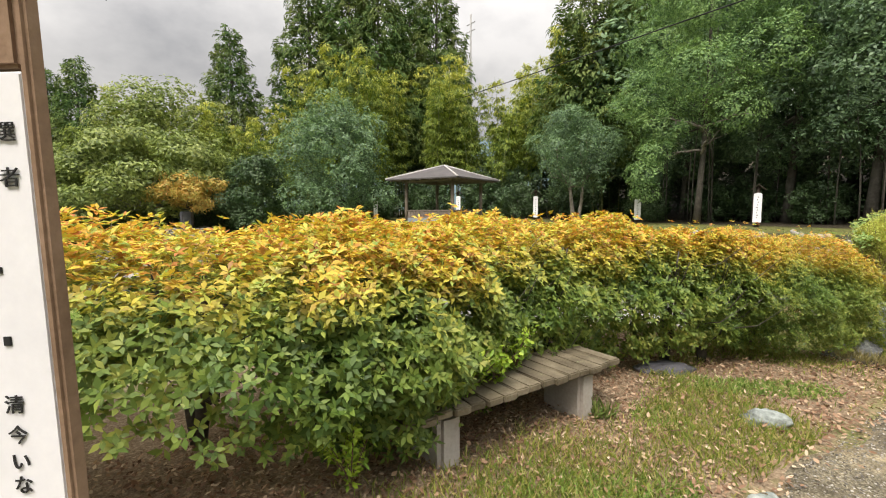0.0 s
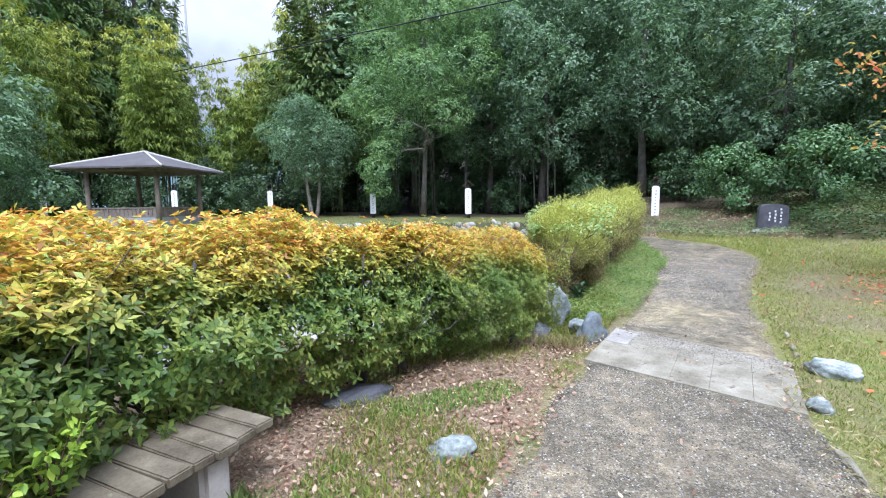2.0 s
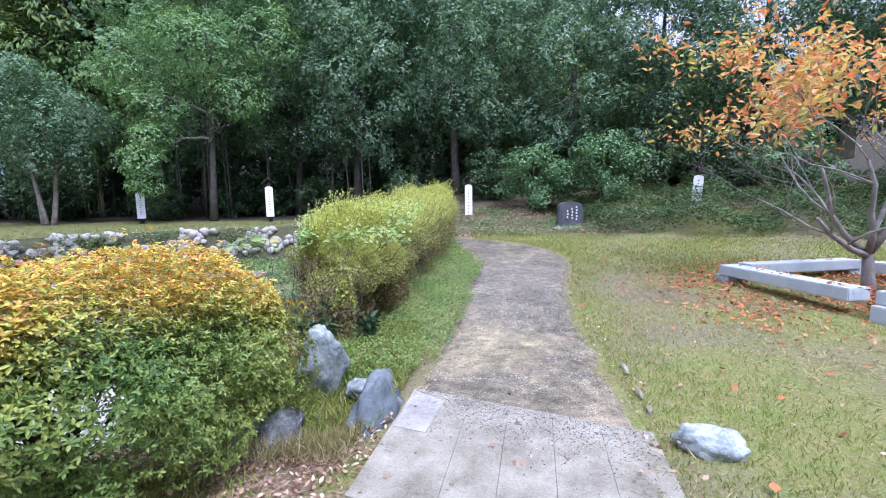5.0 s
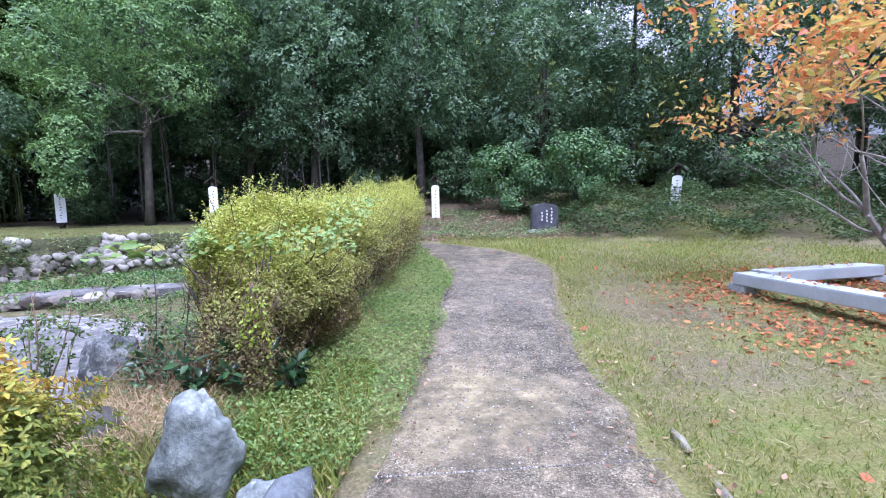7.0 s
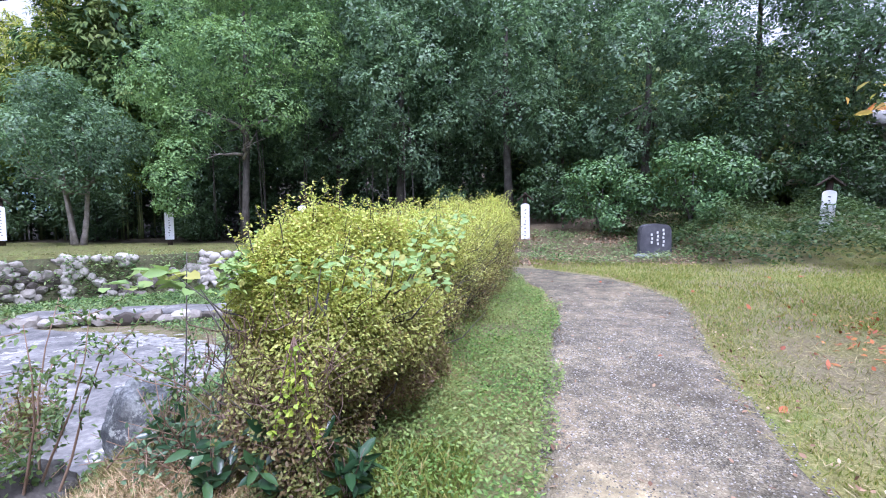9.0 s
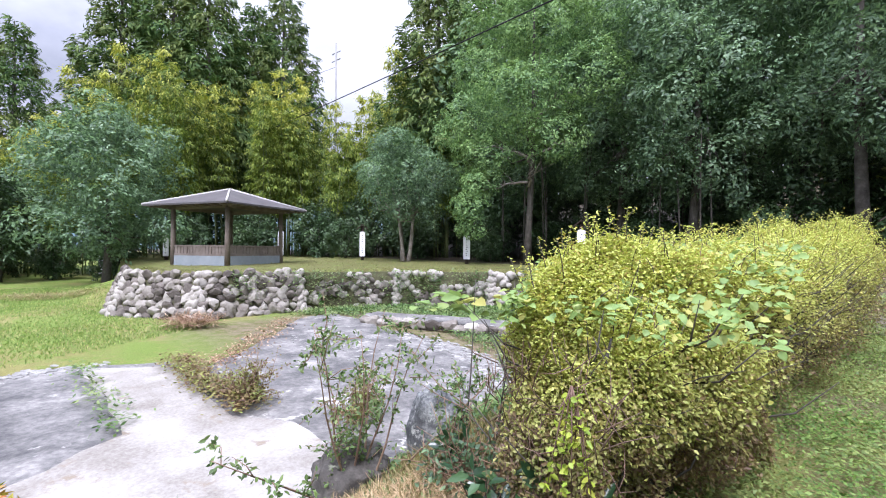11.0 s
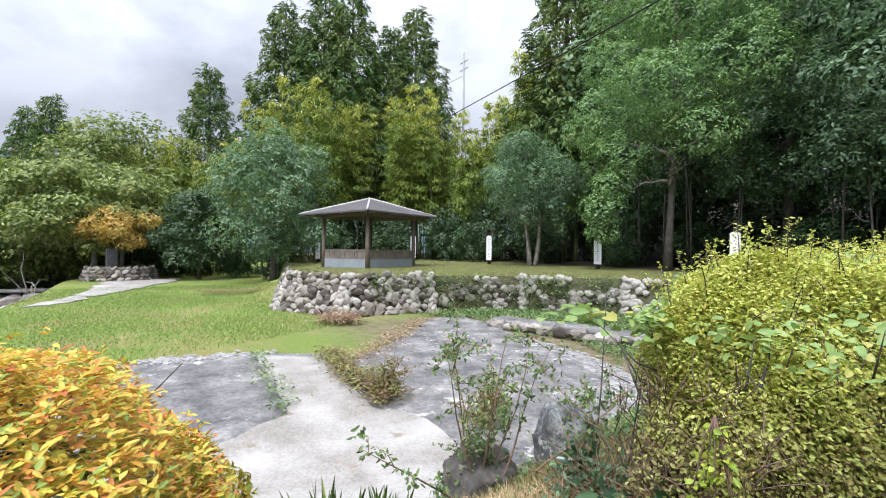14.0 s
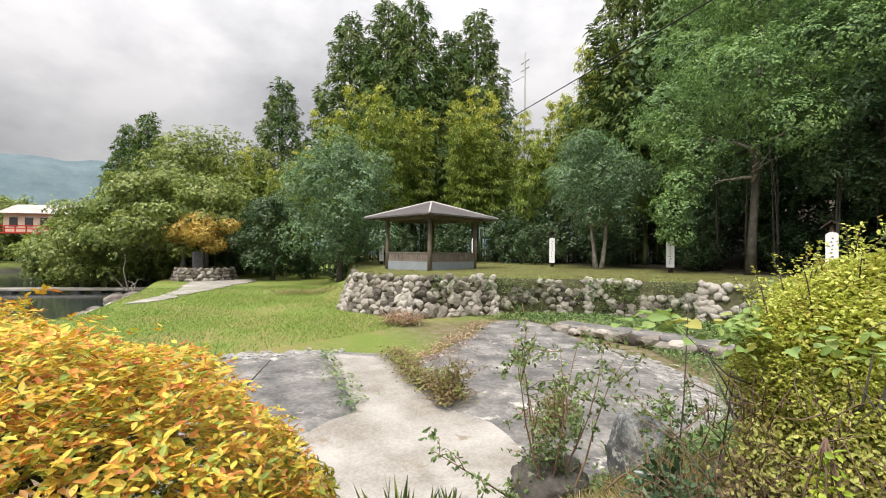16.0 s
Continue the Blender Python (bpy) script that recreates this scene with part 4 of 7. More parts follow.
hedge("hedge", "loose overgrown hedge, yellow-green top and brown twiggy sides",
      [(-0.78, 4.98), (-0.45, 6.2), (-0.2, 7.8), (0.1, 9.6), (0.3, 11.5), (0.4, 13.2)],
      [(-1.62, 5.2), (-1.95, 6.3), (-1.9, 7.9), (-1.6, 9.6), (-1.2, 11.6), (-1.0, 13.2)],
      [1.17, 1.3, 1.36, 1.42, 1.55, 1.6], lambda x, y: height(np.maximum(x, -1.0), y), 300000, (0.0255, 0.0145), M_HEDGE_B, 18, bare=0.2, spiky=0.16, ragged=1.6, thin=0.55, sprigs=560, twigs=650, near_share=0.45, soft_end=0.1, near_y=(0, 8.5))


# ---- basin floor, slab, water ----
def sheet(name, outline, z, thick, material, label, category, jag=0.06, step=0.35, follow=False):
    """A thin cast sheet with an uneven edge."""
    p = [Vector((*q, 0)) for q in outline]
    pts = []
    r = np.random.default_rng(len(outline))
    for a, b in zip(p, p[1:] + p[:1]):
        n = max(1, int((b - a).length / step))
        for i in range(n):
            pts.append(a.lerp(b, i / n) + Vector((r.normal() * jag, r.normal() * jag, 0)))
    bm = bmesh.new()
    vs = [bm.verts.new((q.x, q.y, (hz(q.x, q.y) if follow else 0) + z)) for q in pts]
    f = bm.faces.new(vs)
    if f.normal.z < 0:
        f.normal_flip()
    low = [bm.verts.new((v.co.x, v.co.y, v.co.z - thick)) for v in vs]
    for i in range(len(vs)):
        j = (i + 1) % len(vs)
        bm.faces.new((vs[i], low[i], low[j], vs[j]))
    bmesh.ops.triangulate(bm, faces=[f])
    bmesh.ops.recalc_face_normals(bm, faces=bm.faces[:])
    me = bpy.data.meshes.new(name)
    bm.to_mesh(me)
    bm.free()
    return tagged(part(name, me, material), label, category, kind="structure")


sheet("basin_floor", [(-10.6, 2.2), (-10.7, 3.3), (-10.3, 5.0), (-9.6, 6.05), (-8.7, 6.5), (-9.4, 7.4), (-10.6, 8.7), (-12.7, 10.7), (-12.9, 12.1), (-11.0, 11.7), (-8.6, 11.2), (-7.0, 11.1), (-5.6, 10.6), (-4.8, 10.4), (-4.1, 9.5), (-3.3, 7.0), (-3.2, 4.2), (-4.6, 2.2), (-8.0, 1.2)],
      -0.645, 0.12, M_CONC_DARK, "cracked dark-stained concrete floor of a dry basin", "basin floor")
sheet("concrete_apron", [(-10.15, 4.85), (-9.15, 6.0), (-7.2, 5.75), (-5.9, 5.65), (-5.2, 6.1), (-4.4, 6.0), (-3.1, 5.3), (-2.9, 4.2), (-3.2, 3.3), (-5.4, 3.1), (-6.25, 4.55), (-8.0, 4.75)],
      -0.625, 0.06, M_CONC_LIGHT, "pale smooth concrete apron in the dry basin", "concrete", jag=0.03)
sheet("pavement_west", [(-21.9, -1.0), (-27, 0.3), (-34, 0.4), (-37, 1.0), (-37.5, 4.5), (-35.0, 4.6), (-31.0, 3.0), (-27.0, 1.6), (-23.0, 0.2)],
      0.05, 0.2, M_CONC_LIGHT, "pale concrete path on the lawn beside the river", "path", jag=0.12, follow=True)

slab = thing("bridge_slab", "worn concrete bridge slab with joints across the path", "slab")
SL = [(-0.46, 2.34), (-0.17, 3.7), (1.45, 2.92), (1.2, 1.66)]
for lo, hi in ((0.0, 0.28), (0.28, 0.45), (0.45, 0.63), (0.63, 0.81), (0.81, 1.0)):
    u0, u1 = lo + 0.0005, hi - 0.0005
    q = [Vector(SL[0]).lerp(Vector(SL[3]), u0), Vector(SL[0]).lerp(Vector(SL[3]), u1), Vector(SL[1]).lerp(Vector(SL[2]), u1), Vector(SL[1]).lerp(Vector(SL[2]), u0)]
    bm = bmesh.new()
    top = [bm.verts.new((v.x, v.y, 0.044)) for v in q]
    bot = [bm.verts.new((v.x, v.y, -0.14)) for v in q]
    bm.faces.new(top)
    for a in range(4):
        bm.faces.new((top[a], bot[a], bot[(a + 1) % 4], top[(a + 1) % 4]))
    bmesh.ops.bevel(bm, geom=[e for e in bm.edges if all(v in top for v in e.verts)], offset=0.0015, segments=1, affect="EDGES")
    bmesh.ops.recalc_face_normals(bm, faces=bm.faces[:])
    me = bpy.data.meshes.new("panel")
    bm.to_mesh(me)
    bm.free()
    part("panel", me, M_SLAB, slab)

patch = sheet("repair_patch", [(-0.17, 3.64), (-0.29, 3.06), (-0.05, 2.97), (0.08, 3.44)], 0.0475, 0.004, M_CONC_LIGHT, "", "", jag=0.004)
for key in list(patch.keys()):
    if key in ("label", "category", "kind"):
        del patch[key]
patch.parent = slab
patch["label"] = "pale cement repair patch"

w = mesh("water", [(-400, -36, -1.75), (-6, -36, -1.75), (-6, 0, -1.75), (-60, 6, -1.75), (-400, 30, -1.75)], [(0, 1, 2, 3, 4)])
tagged(part("water", w, M_WATER), "dark slow river water", "river", kind="structure")


# ---- stones ----
def rock_mesh(name, sx, sy, sz, seed, rough=0.22, cuts=4, facets=9, reach=(0.6, 0.95)):
    bm = bmesh.new()
    bmesh.ops.create_icosphere(bm, subdivisions=cuts, radius=1)
    r = np.random.default_rng(seed)
    planes = [(Vector(r.normal(size=3)).normalized(), r.uniform(*reach)) for _ in range(facets)]
    for v in bm.verts:
        d = v.co.normalized()
        k = min([1.0] + [c / max(d.dot(p), 1e-3) for p, c in planes if d.dot(p) > 0.15])
        n = noise.noise(d * 2.2 + Vector((seed, 0, 0))) * rough + noise.noise(d * 6 + Vector((0, seed, 0))) * rough * 0.35
        v.co = d * k * (1 + n)
        v.co = Vector((v.co.x * sx, v.co.y * sy, v.co.z * sz))
    me = bpy.data.meshes.new(name)
    bm.to_mesh(me)
    bm.free()
    me.polygons.foreach_set("use_smooth", [facets < 12] * len(me.polygons))
    return me


def boulder(at, size, seed, material, label, turn=0, sink=0.35, tilt=0, lift=None):
    ob = part("boulder", rock_mesh("boulder", *size, seed), material)
    z = hz(*at) if lift is None else lift
    ob.matrix_world = pose(at[0], at[1], z + size[2] * (1 - 2 * sink) * 0.9, tilt, 0, turn)
    return tagged(ob, label, "rock")


boulder((-1.02, 4.0), (0.2, 0.23, 0.4), 14, M_ROCK, "tall grey leaning boulder mottled with pale lichen", 80, 0.2, tilt=20)
boulder((-0.66, 3.86), (0.14, 0.12, 0.11), 5, M_ROCK, "small pale blue-grey boulder beside the slab", 10, 0.2)
boulder((-0.44, 3.44), (0.17, 0.4, 0.26), 8, M_SLATE, "dark slanting blue-grey boulder against the slab", -14, 0.3, tilt=22, lift=-0.13)
boulder((-1.16, 3.02), (0.3, 0.22, 0.23), 11, M_LICHEN, "grey boulder under the end of the hedge", 35, 0.25)
boulder((-0.98, 2.92), (0.15, 0.12, 0.08), 12, M_BOULDER, "low mossy stone beside the hedge", 5, 0.3)
boulder((1.74, 2.75), (0.22, 0.13, 0.11), 14, M_ROCK, "pale blue-grey rock in the grass beside the path", -20, 0.25)
boulder((1.34, 1.86), (0.1, 0.085, 0.08), 17, M_ROCK, "small round grey stone at the slab's corner", 0, 0.3)
boulder((-1.13, 0.24), (0.17, 0.12, 0.08), 19, M_ROCK, "flat whitish stone lying in leaf litter", 30, 0.25)
boulder((-0.78, -0.95), (0.14, 0.06, 0.05), 21, M_ROCK, "thin pale stone beside the gravel path", 70, 0.3)
boulder((-2.15, 0.75), (0.3, 0.16, 0.08), 22, M_MONUMENT, "flat dark stone under the hedge", 60, 0.35)
boulder((-2.66, 5.86), (0.23, 0.22, 0.47), 24, M_LICHEN, "dark craggy boulder crusted with white lichen", 40, 0.12, lift=-0.3)
boulder((-3.0, 5.3), (0.36, 0.34, 0.28), 26, M_BOULDER, "rounded dark boulder at the edge of the basin", 10, 0.3, lift=-0.4)
boulder((-1.9, 4.55), (0.22, 0.3, 0.26), 27, M_BOULDER, "dark upright rock on the bank", 15, 0.25, lift=-0.15)
boulder((-2.4, 3.9), (0.16, 0.13, 0.1), 28, M_ROCK, "small blue-grey stone on the bank", 15, 0.25, lift=-0.12)

for i, (x, y, w, l, a) in enumerate(((1.2, 1.0, 0.035, 0.2, 2), (1.24, 0.55, 0.04, 0.16, -6), (1.78, 1.2, 0.1, 0.08, 20), (1.66, 3.6, 0.03, 0.13, -14), (1.74, 4.1, 0.03, 0.15, -10), (1.6, 3.3, 0.025, 0.08, -18))):
    boulder((x, y), (w, l, 0.03), 90 + i, M_SLAB, "pale broken piece of concrete edging beside the path", a, 0.3)

# ---- stone retaining wall ----
wall = thing("wall_terrace", "rubble retaining wall of rounded river stones", "wall", kind="structure")
STONES = [rock_mesh("stone", 0.25, 0.16, 0.2, 40 + i, 0.16, 2, 14, (0.5, 0.85)) for i in range(9)]
line = [Vector(p) for p in WALL[1:]]
lens = [(b - a).length for a, b in zip(line, line[1:])]
back_v, back_f = [], []
rest_v, rest_f = [], []
made = 0
for k, (a, b) in enumerate(zip(line, line[1:])):
    d = (b - a).normalized()
    nrm = Vector((d.y, -d.x))
    along_deg = math.degrees(math.atan2(d.y, d.x))
    rows = 8
    n = int(lens[k] / 0.31)
    batter = 0.6 if k < 3 else 0.35
    for j in range(rows):
        for i in range(n):
            u = (i + (0.5 if j % 2 else 0.0) + rng.uniform(-0.2, 0.2)) / n
            p = a.lerp(b, min(max(u, 0), 1))
            foot, head = -0.72, 0.74 - 0.1 * (k >= 3)
            ground = float(height(p.x + nrm.x * 0.8, p.y + nrm.y * 0.8))
            z = foot + (head - foot) * (j + 0.45) / rows + rng.uniform(-0.035, 0.035)
            if z < ground - 0.12 or (k >= 3 and lumps(np.array([[p.x, p.y, z * 1.5]]), 1.9, 3.0)[0] > 0.12 - 0.12 * (k >= 4)):
                continue
            out = batter * (1 - (z - foot) / 1.5) + 0.02 + rng.uniform(-0.03, 0.03)
            s = rng.uniform(0.72, 1.18)
            m = pose(p.x + nrm.x * out, p.y + nrm.y * out, z, rng.uniform(-25, 25), rng.uniform(-40, 40), along_deg + rng.uniform(-20, 20)) @ Matrix.Diagonal((s, s, s * rng.uniform(0.8, 1.15), 1))
            if made < 300:
                st = part("stone", STONES[int(rng.integers(9))], M_WALLSTONE, wall)
                st.matrix_world = m
                made += 1
            else:
                src = STONES[int(rng.integers(9))]
                o = len(rest_v)
                rest_v += [m @ v.co for v in src.vertices]
                rest_f += [tuple(o + i2 for i2 in f.vertices) for f in src.polygons]
    if k + 1 < len(lens):
        d2 = (line[k + 2] - b).normalized()
        n2 = Vector((d2.y, -d2.x))
        turn = nrm.angle_signed(n2)
        if abs(turn) > 0.15:
            for j in range(rows):
                z = -0.72 + 1.46 * (j + 0.45) / rows
                if z < float(height(b.x + nrm.x * 0.8, b.y + nrm.y * 0.8)) - 0.12:
                    continue
                out = batter * (1 - (z + 0.72) / 1.5) + 0.02
                for f in ((0.2, 0.5, 0.8) if j < 5 else (0.5,)):
                    w = nrm.lerp(n2, f).normalized()
                    m = pose(b.x + w.x * out, b.y + w.y * out, z + rng.uniform(-0.04, 0.04), rng.uniform(-25, 25), rng.uniform(-40, 40), rng.uniform(0, 180))
                    src = STONES[int(rng.integers(9))]
                    o = len(rest_v)
                    rest_v += [m @ v.co for v in src.vertices]
                    rest_f += [tuple(o + i2 for i2 in fc.vertices) for fc in src.polygons]
    o = len(back_v)
    if k:
        back_f.append((o - 4, o, o + 1, o - 3))
    for q in (a, b):
        back_v += [(q.x + nrm.x * batter, q.y + nrm.y * batter, -0.9), (q.x + nrm.x * 0.06, q.y + nrm.y * 0.02, 0.66), (q.x - nrm.x * 0.5, q.y - nrm.y * 0.5, 0.64), (q.x - nrm.x * 0.5, q.y - nrm.y * 0.5, -0.9)]
    back_f += [(o, o + 4, o + 5, o + 1), (o + 1, o + 5, o + 6, o + 2), (o + 2, o + 6, o + 7, o + 3), (o, o + 1, o + 2, o + 3), (o + 4, o + 7, o + 6, o + 5)]
tagged(part("stones", mesh("stones", rest_v, rest_f, True), M_WALLSTONE, wall), kind="stuff")
part("core", mesh("core", back_v, back_f), M_MORTAR, wall, "dark earth-filled wall core")

kerb = thing("basin_edging", "low row of pale edging stones along the basin", "edging", kind="structure")
for i in range(17):
    u = i / 16
    st = part("stone", STONES[i % 9], M_WALLSTONE, kerb)
    s = rng.uniform(0.75, 1.25)
    st.matrix_world = pose(-10.6 + 4.4 * u, 11.55 + 1.25 * u + 0.06 * math.sin(7 * u), -0.55 + rng.uniform(-0.04, 0.04), rng.uniform(-20, 20), 0, 16 + rng.uniform(-20, 20)) @ Matrix.Diagonal((s * 1.25, s, s * 0.9, 1))
sheet("basin_ledge", [(-10.7, 11.65), (-8.6, 12.3), (-6.2, 12.95), (-5.2, 13.6), (-6.4, 14.0), (-8.8, 13.4), (-11.2, 12.5)], -0.47, 0.25, M_CONC_DARK, "trodden grey ledge above the edging stones", "ledge", jag=0.07)


def crust(label, line, n, spread, z, size):
    """Cracked pale crust: low uneven plates along a line, joined."""
    r = np.random.default_rng(n)
    p = np.array(line, float)
    vs, fs = [], []
    for i in range(n):
        k = int(r.integers(len(p) - 1))
        c = p[k] + (p[k + 1] - p[k]) * r.random() + r.normal(0, spread, 2)
        m = int(r.integers(5, 8))
        o = len(vs)
        a0, w, q = r.uniform(0, 6.28), size * r.uniform(0.35, 1.2), r.uniform(0.4, 0.8)
        for h, g in ((0.0, 1.0), (r.uniform(0.006, 0.022), 0.93)):
            vs += [(c[0] + w * g * math.cos(6.283 * j / m) * r.uniform(0.8, 1.15), c[1] + w * q * g * math.sin(6.283 * j / m + 0.4 * math.sin(a0)) * r.uniform(0.8, 1.15), z + h) for j in range(m)]
        fs += [tuple(o + m + j for j in range(m))] + [(o + j, o + (j + 1) % m, o + m + (j + 1) % m, o + m + j) for j in range(m)]
    return tagged(part("crust", mesh("crust", vs, fs), M_CRUST), label, "concrete crust", kind="stuff")


crust("flaking whitish crust along the basin's far rim", [(-8.6, 10.9), (-7.0, 10.8), (-5.7, 10.3), (-4.8, 9.9), (-4.2, 9.2), (-4.0, 8.4)], 300, 0.24, -0.646, 0.1)
crust("pale broken rim of the stained concrete", [(-10.6, 2.8), (-10.55, 3.6), (-10.3, 4.9)], 170, 0.16, -0.646, 0.1)
crust("pale flakes on the stained basin floor", [(-10.4, 8.9), (-9.0, 9.6), (-7.2, 9.0)], 90, 0.5, -0.646, 0.08)


# ---- pavilion ----
def pavilion(cx, cy, z, half, turn):
    t = thing("pavilion", "open wooden rest pavilion with a dark hipped roof", "pavilion", pose(cx, cy, z, 0, 0, turn))
    e, ap, th = 2.58, 3.42, 0.07
    r = half
    v = [(-r, -r, e), (r, -r, e), (r, r, e), (-r, r, e), (0, 0, ap), (-r, -r, e - th), (r, -r, e - th), (r, r, e - th), (-r, r, e - th), (0, 0, ap - 0.12)]
    f = [(0, 1, 4), (1, 2, 4), (2, 3, 4), (3, 0, 4), (5, 9, 6), (6, 9, 7), (7, 9, 8), (8, 9, 5), (0, 5, 6, 1), (1, 6, 7, 2), (2, 7, 8, 3), (3, 8, 5, 0)]
    part("roof", mesh("roof", v, f), M_ROOF, t)
    for sx, sy in ((-1, -1), (1, -1), (1, 1), (-1, 1)):
        part("ridge_cap", tube("ridge_cap", [(sx * r * 1.005, sy * r * 1.005, e + 0.01), (sx * r * 0.5, sy * r * 0.5, (e + ap) / 2 + 0.015), (0, 0, ap + 0.02)], [0.045] * 3, 6), M_RIDGE, t)
    p = half * 0.655
    for sx, sy in ((-1, -1), (1, -1), (1, 1), (-1, 1)):
        part("post", tube("post", [(sx * p, sy * p, -0.15), (sx * p, sy * p, 1.2), (sx * p, sy * p, e + 0.02)], [0.105, 0.1, 0.095], 12), M_POST, t)
    for k in range(4):
        m = Matrix.Rotation(k * math.pi / 2, 4, "Z")
        beam = part("beam", box_mesh("beam", 2 * p + 0.5, 0.1, 0.16, 0.01, (0, -p, e - 0.17)), M_POST, t)
        beam.matrix_local = m
        for j in range(7):
            x = -r * 0.85 + j * r * 1.7 / 6
            raf = part("rafter", box_mesh("rafter", 0.06, 0.8, 0.07, 0.005, (x, -r + 0.42, e - 0.11)), M_POST, t)
            raf.matrix_local = m
        if k == 2:
            continue
        d = part("dado", box_mesh("dado", 2 * p - 0.22, 0.1, 0.5, 0.01, (0, -p, -0.1)), M_DADO, t, "blue-grey rendered low wall")
        d.matrix_local = m
        for zz, hh in ((0.4, 0.09), (0.78, 0.07)):
            rl = part("rail", box_mesh("rail", 2 * p - 0.2, 0.09, hh, 0.01, (0, -p, zz)), M_RAIL, t)
            rl.matrix_local = m
        for j in range(16):
            x = -p + 0.2 + j * (2 * p - 0.4) / 15
            sl = part("slat", box_mesh("slat", (2 * p - 0.4) / 15 - 0.018, 0.035, 0.3, 0.004, (x, -p, 0.485)), M_RAIL, t)
            sl.matrix_local = m
        for x in (-p * 0.45, p * 0.45):
            mu = part("muntin", box_mesh("muntin", 0.07, 0.1, 0.3, 0.005, (x, -p - 0.01, 0.485)), M_RAIL, t)
            mu.matrix_local = m
        bn = part("bench_seat", box_mesh("bench_seat", 2 * p - 0.5, 0.38, 0.05, 0.01, (0, -p + 0.28, 0.4)), M_PLANK, t)
        bn.matrix_local = m
    return t


pavilion(-21.0, 12.15, 0.8, 2.4, 19.6)


# ---- sign boards ----
def sign(x, y, face, label, h=1.3, w=0.26, roof=True, foot=0.2, z=None, lean=0, marks=9):
    """A narrow upright board on a dark post, with a little gable roof."""
    z = hz(x, y) if z is None else z
    t = thing("sign_board", label, "sign", pose(x, y, z, 0, lean, face), "poem sign boards along the terrace")
    part("post", tube("post", [(0, 0.06, -0.2), (0, 0.06, foot + h * 0.6), (0, 0.06, foot + h + 0.3)], [0.1, 0.095, 0.09], 10), M_DARKWOOD, t)
    n = 8
    v = []
    for yy in (-0.065, -0.04):
        v += [(-w / 2, yy, foot + 0.03), (w / 2, yy, foot + 0.03), (w / 2, yy, foot + h - w * 0.28)]
        v += [(w / 2 * math.cos(a), yy, foot + h - w * 0.28 + w * 0.28 * math.sin(a)) for a in np.linspace(0.3, math.pi - 0.3, n)]
        v += [(-w / 2, yy, foot + h - w * 0.28)]
    k = len(v) // 2
    f = [tuple(range(k)), tuple(range(2 * k - 1, k - 1, -1))] + [(i, k + i, k + (i + 1) % k, (i + 1) % k) for i in range(k)]
    part("board", mesh("board", v, f), M_WHITE, t, "white painted board")
    for i in range(marks):
        zz = foot + h * (0.84 - 0.68 * i / max(marks - 1, 1))
        part("writing", box_mesh("writing", w * rng.uniform(0.1, 0.2), 0.004, h * 0.026, 0, (rng.uniform(-0.02, 0.02), -0.067, zz)), M_INK, t)
    if roof:
        zt = foot + h + 0.12
        for s in (-1, 1):
            rf = part("roof_board", box_mesh("roof_board", 0.46, 0.4, 0.035, 0.005, (0.17, 0, 0)), M_DARKWOOD, t)
            rf.matrix_local = pose(0, 0.02, zt + 0.24, 0, 0, 0 if s > 0 else 180) @ pose(0, 0, 0, 0, 40, 0)
            ed = part("barge_board", box_mesh("barge_board", 0.47, 0.02, 0.06, 0.003, (0.17, -0.212 * s, 0.003)), M_RIDGE, t, "weathered grey roof edge")
            ed.matrix_local = rf.matrix_local
    return t


SIGN = "white poem board with black writing on a dark roofed post"
sign(-39.3, 11.2, 72, "small white poem board far off in the wood's shade", 1.35, 0.3, False)
sign(-29.6, 12.25, 62, SIGN, 1.3, 0.3)
sign(-27.1, 18.1, 56, SIGN, 1.6, 0.34)
sign(-20.4, 19.4, 46, SIGN, 1.45, 0.3)
sign(-14.0, 20.9, 34, SIGN, 1.25, 0.34)
sign(-8.15, 21.3, 20, SIGN, 1.45, 0.34)
sign(1.2, 20.3, 0, SIGN, 1.65, 0.32, z=0.45)
sign(9.5, 16.95, -24, "white poem board leaning on the planted bank", 1.3, 0.33, True, z=1.0, lean=4, foot=0.05)


def text_mesh(name, body, size, at):
    """Upright writing in the built-in font, facing -y, centred at the given place."""
    cu = bpy.data.curves.new(name, "FONT")
    cu.body, cu.size, cu.align_x, cu.align_y, cu.extrude = body, size, "CENTER", "CENTER", 0.001
    ob = bpy.data.objects.new(name, cu)
    scene.collection.objects.link(ob)
    me = bpy.data.meshes.new_from_object(ob.evaluated_get(bpy.context.evaluated_depsgraph_get()))
    bpy.data.objects.remove(ob)
    bpy.data.curves.remove(cu)
    me.materials.clear()
    me.transform(pose(*at, 90, 0, 0))
    return me


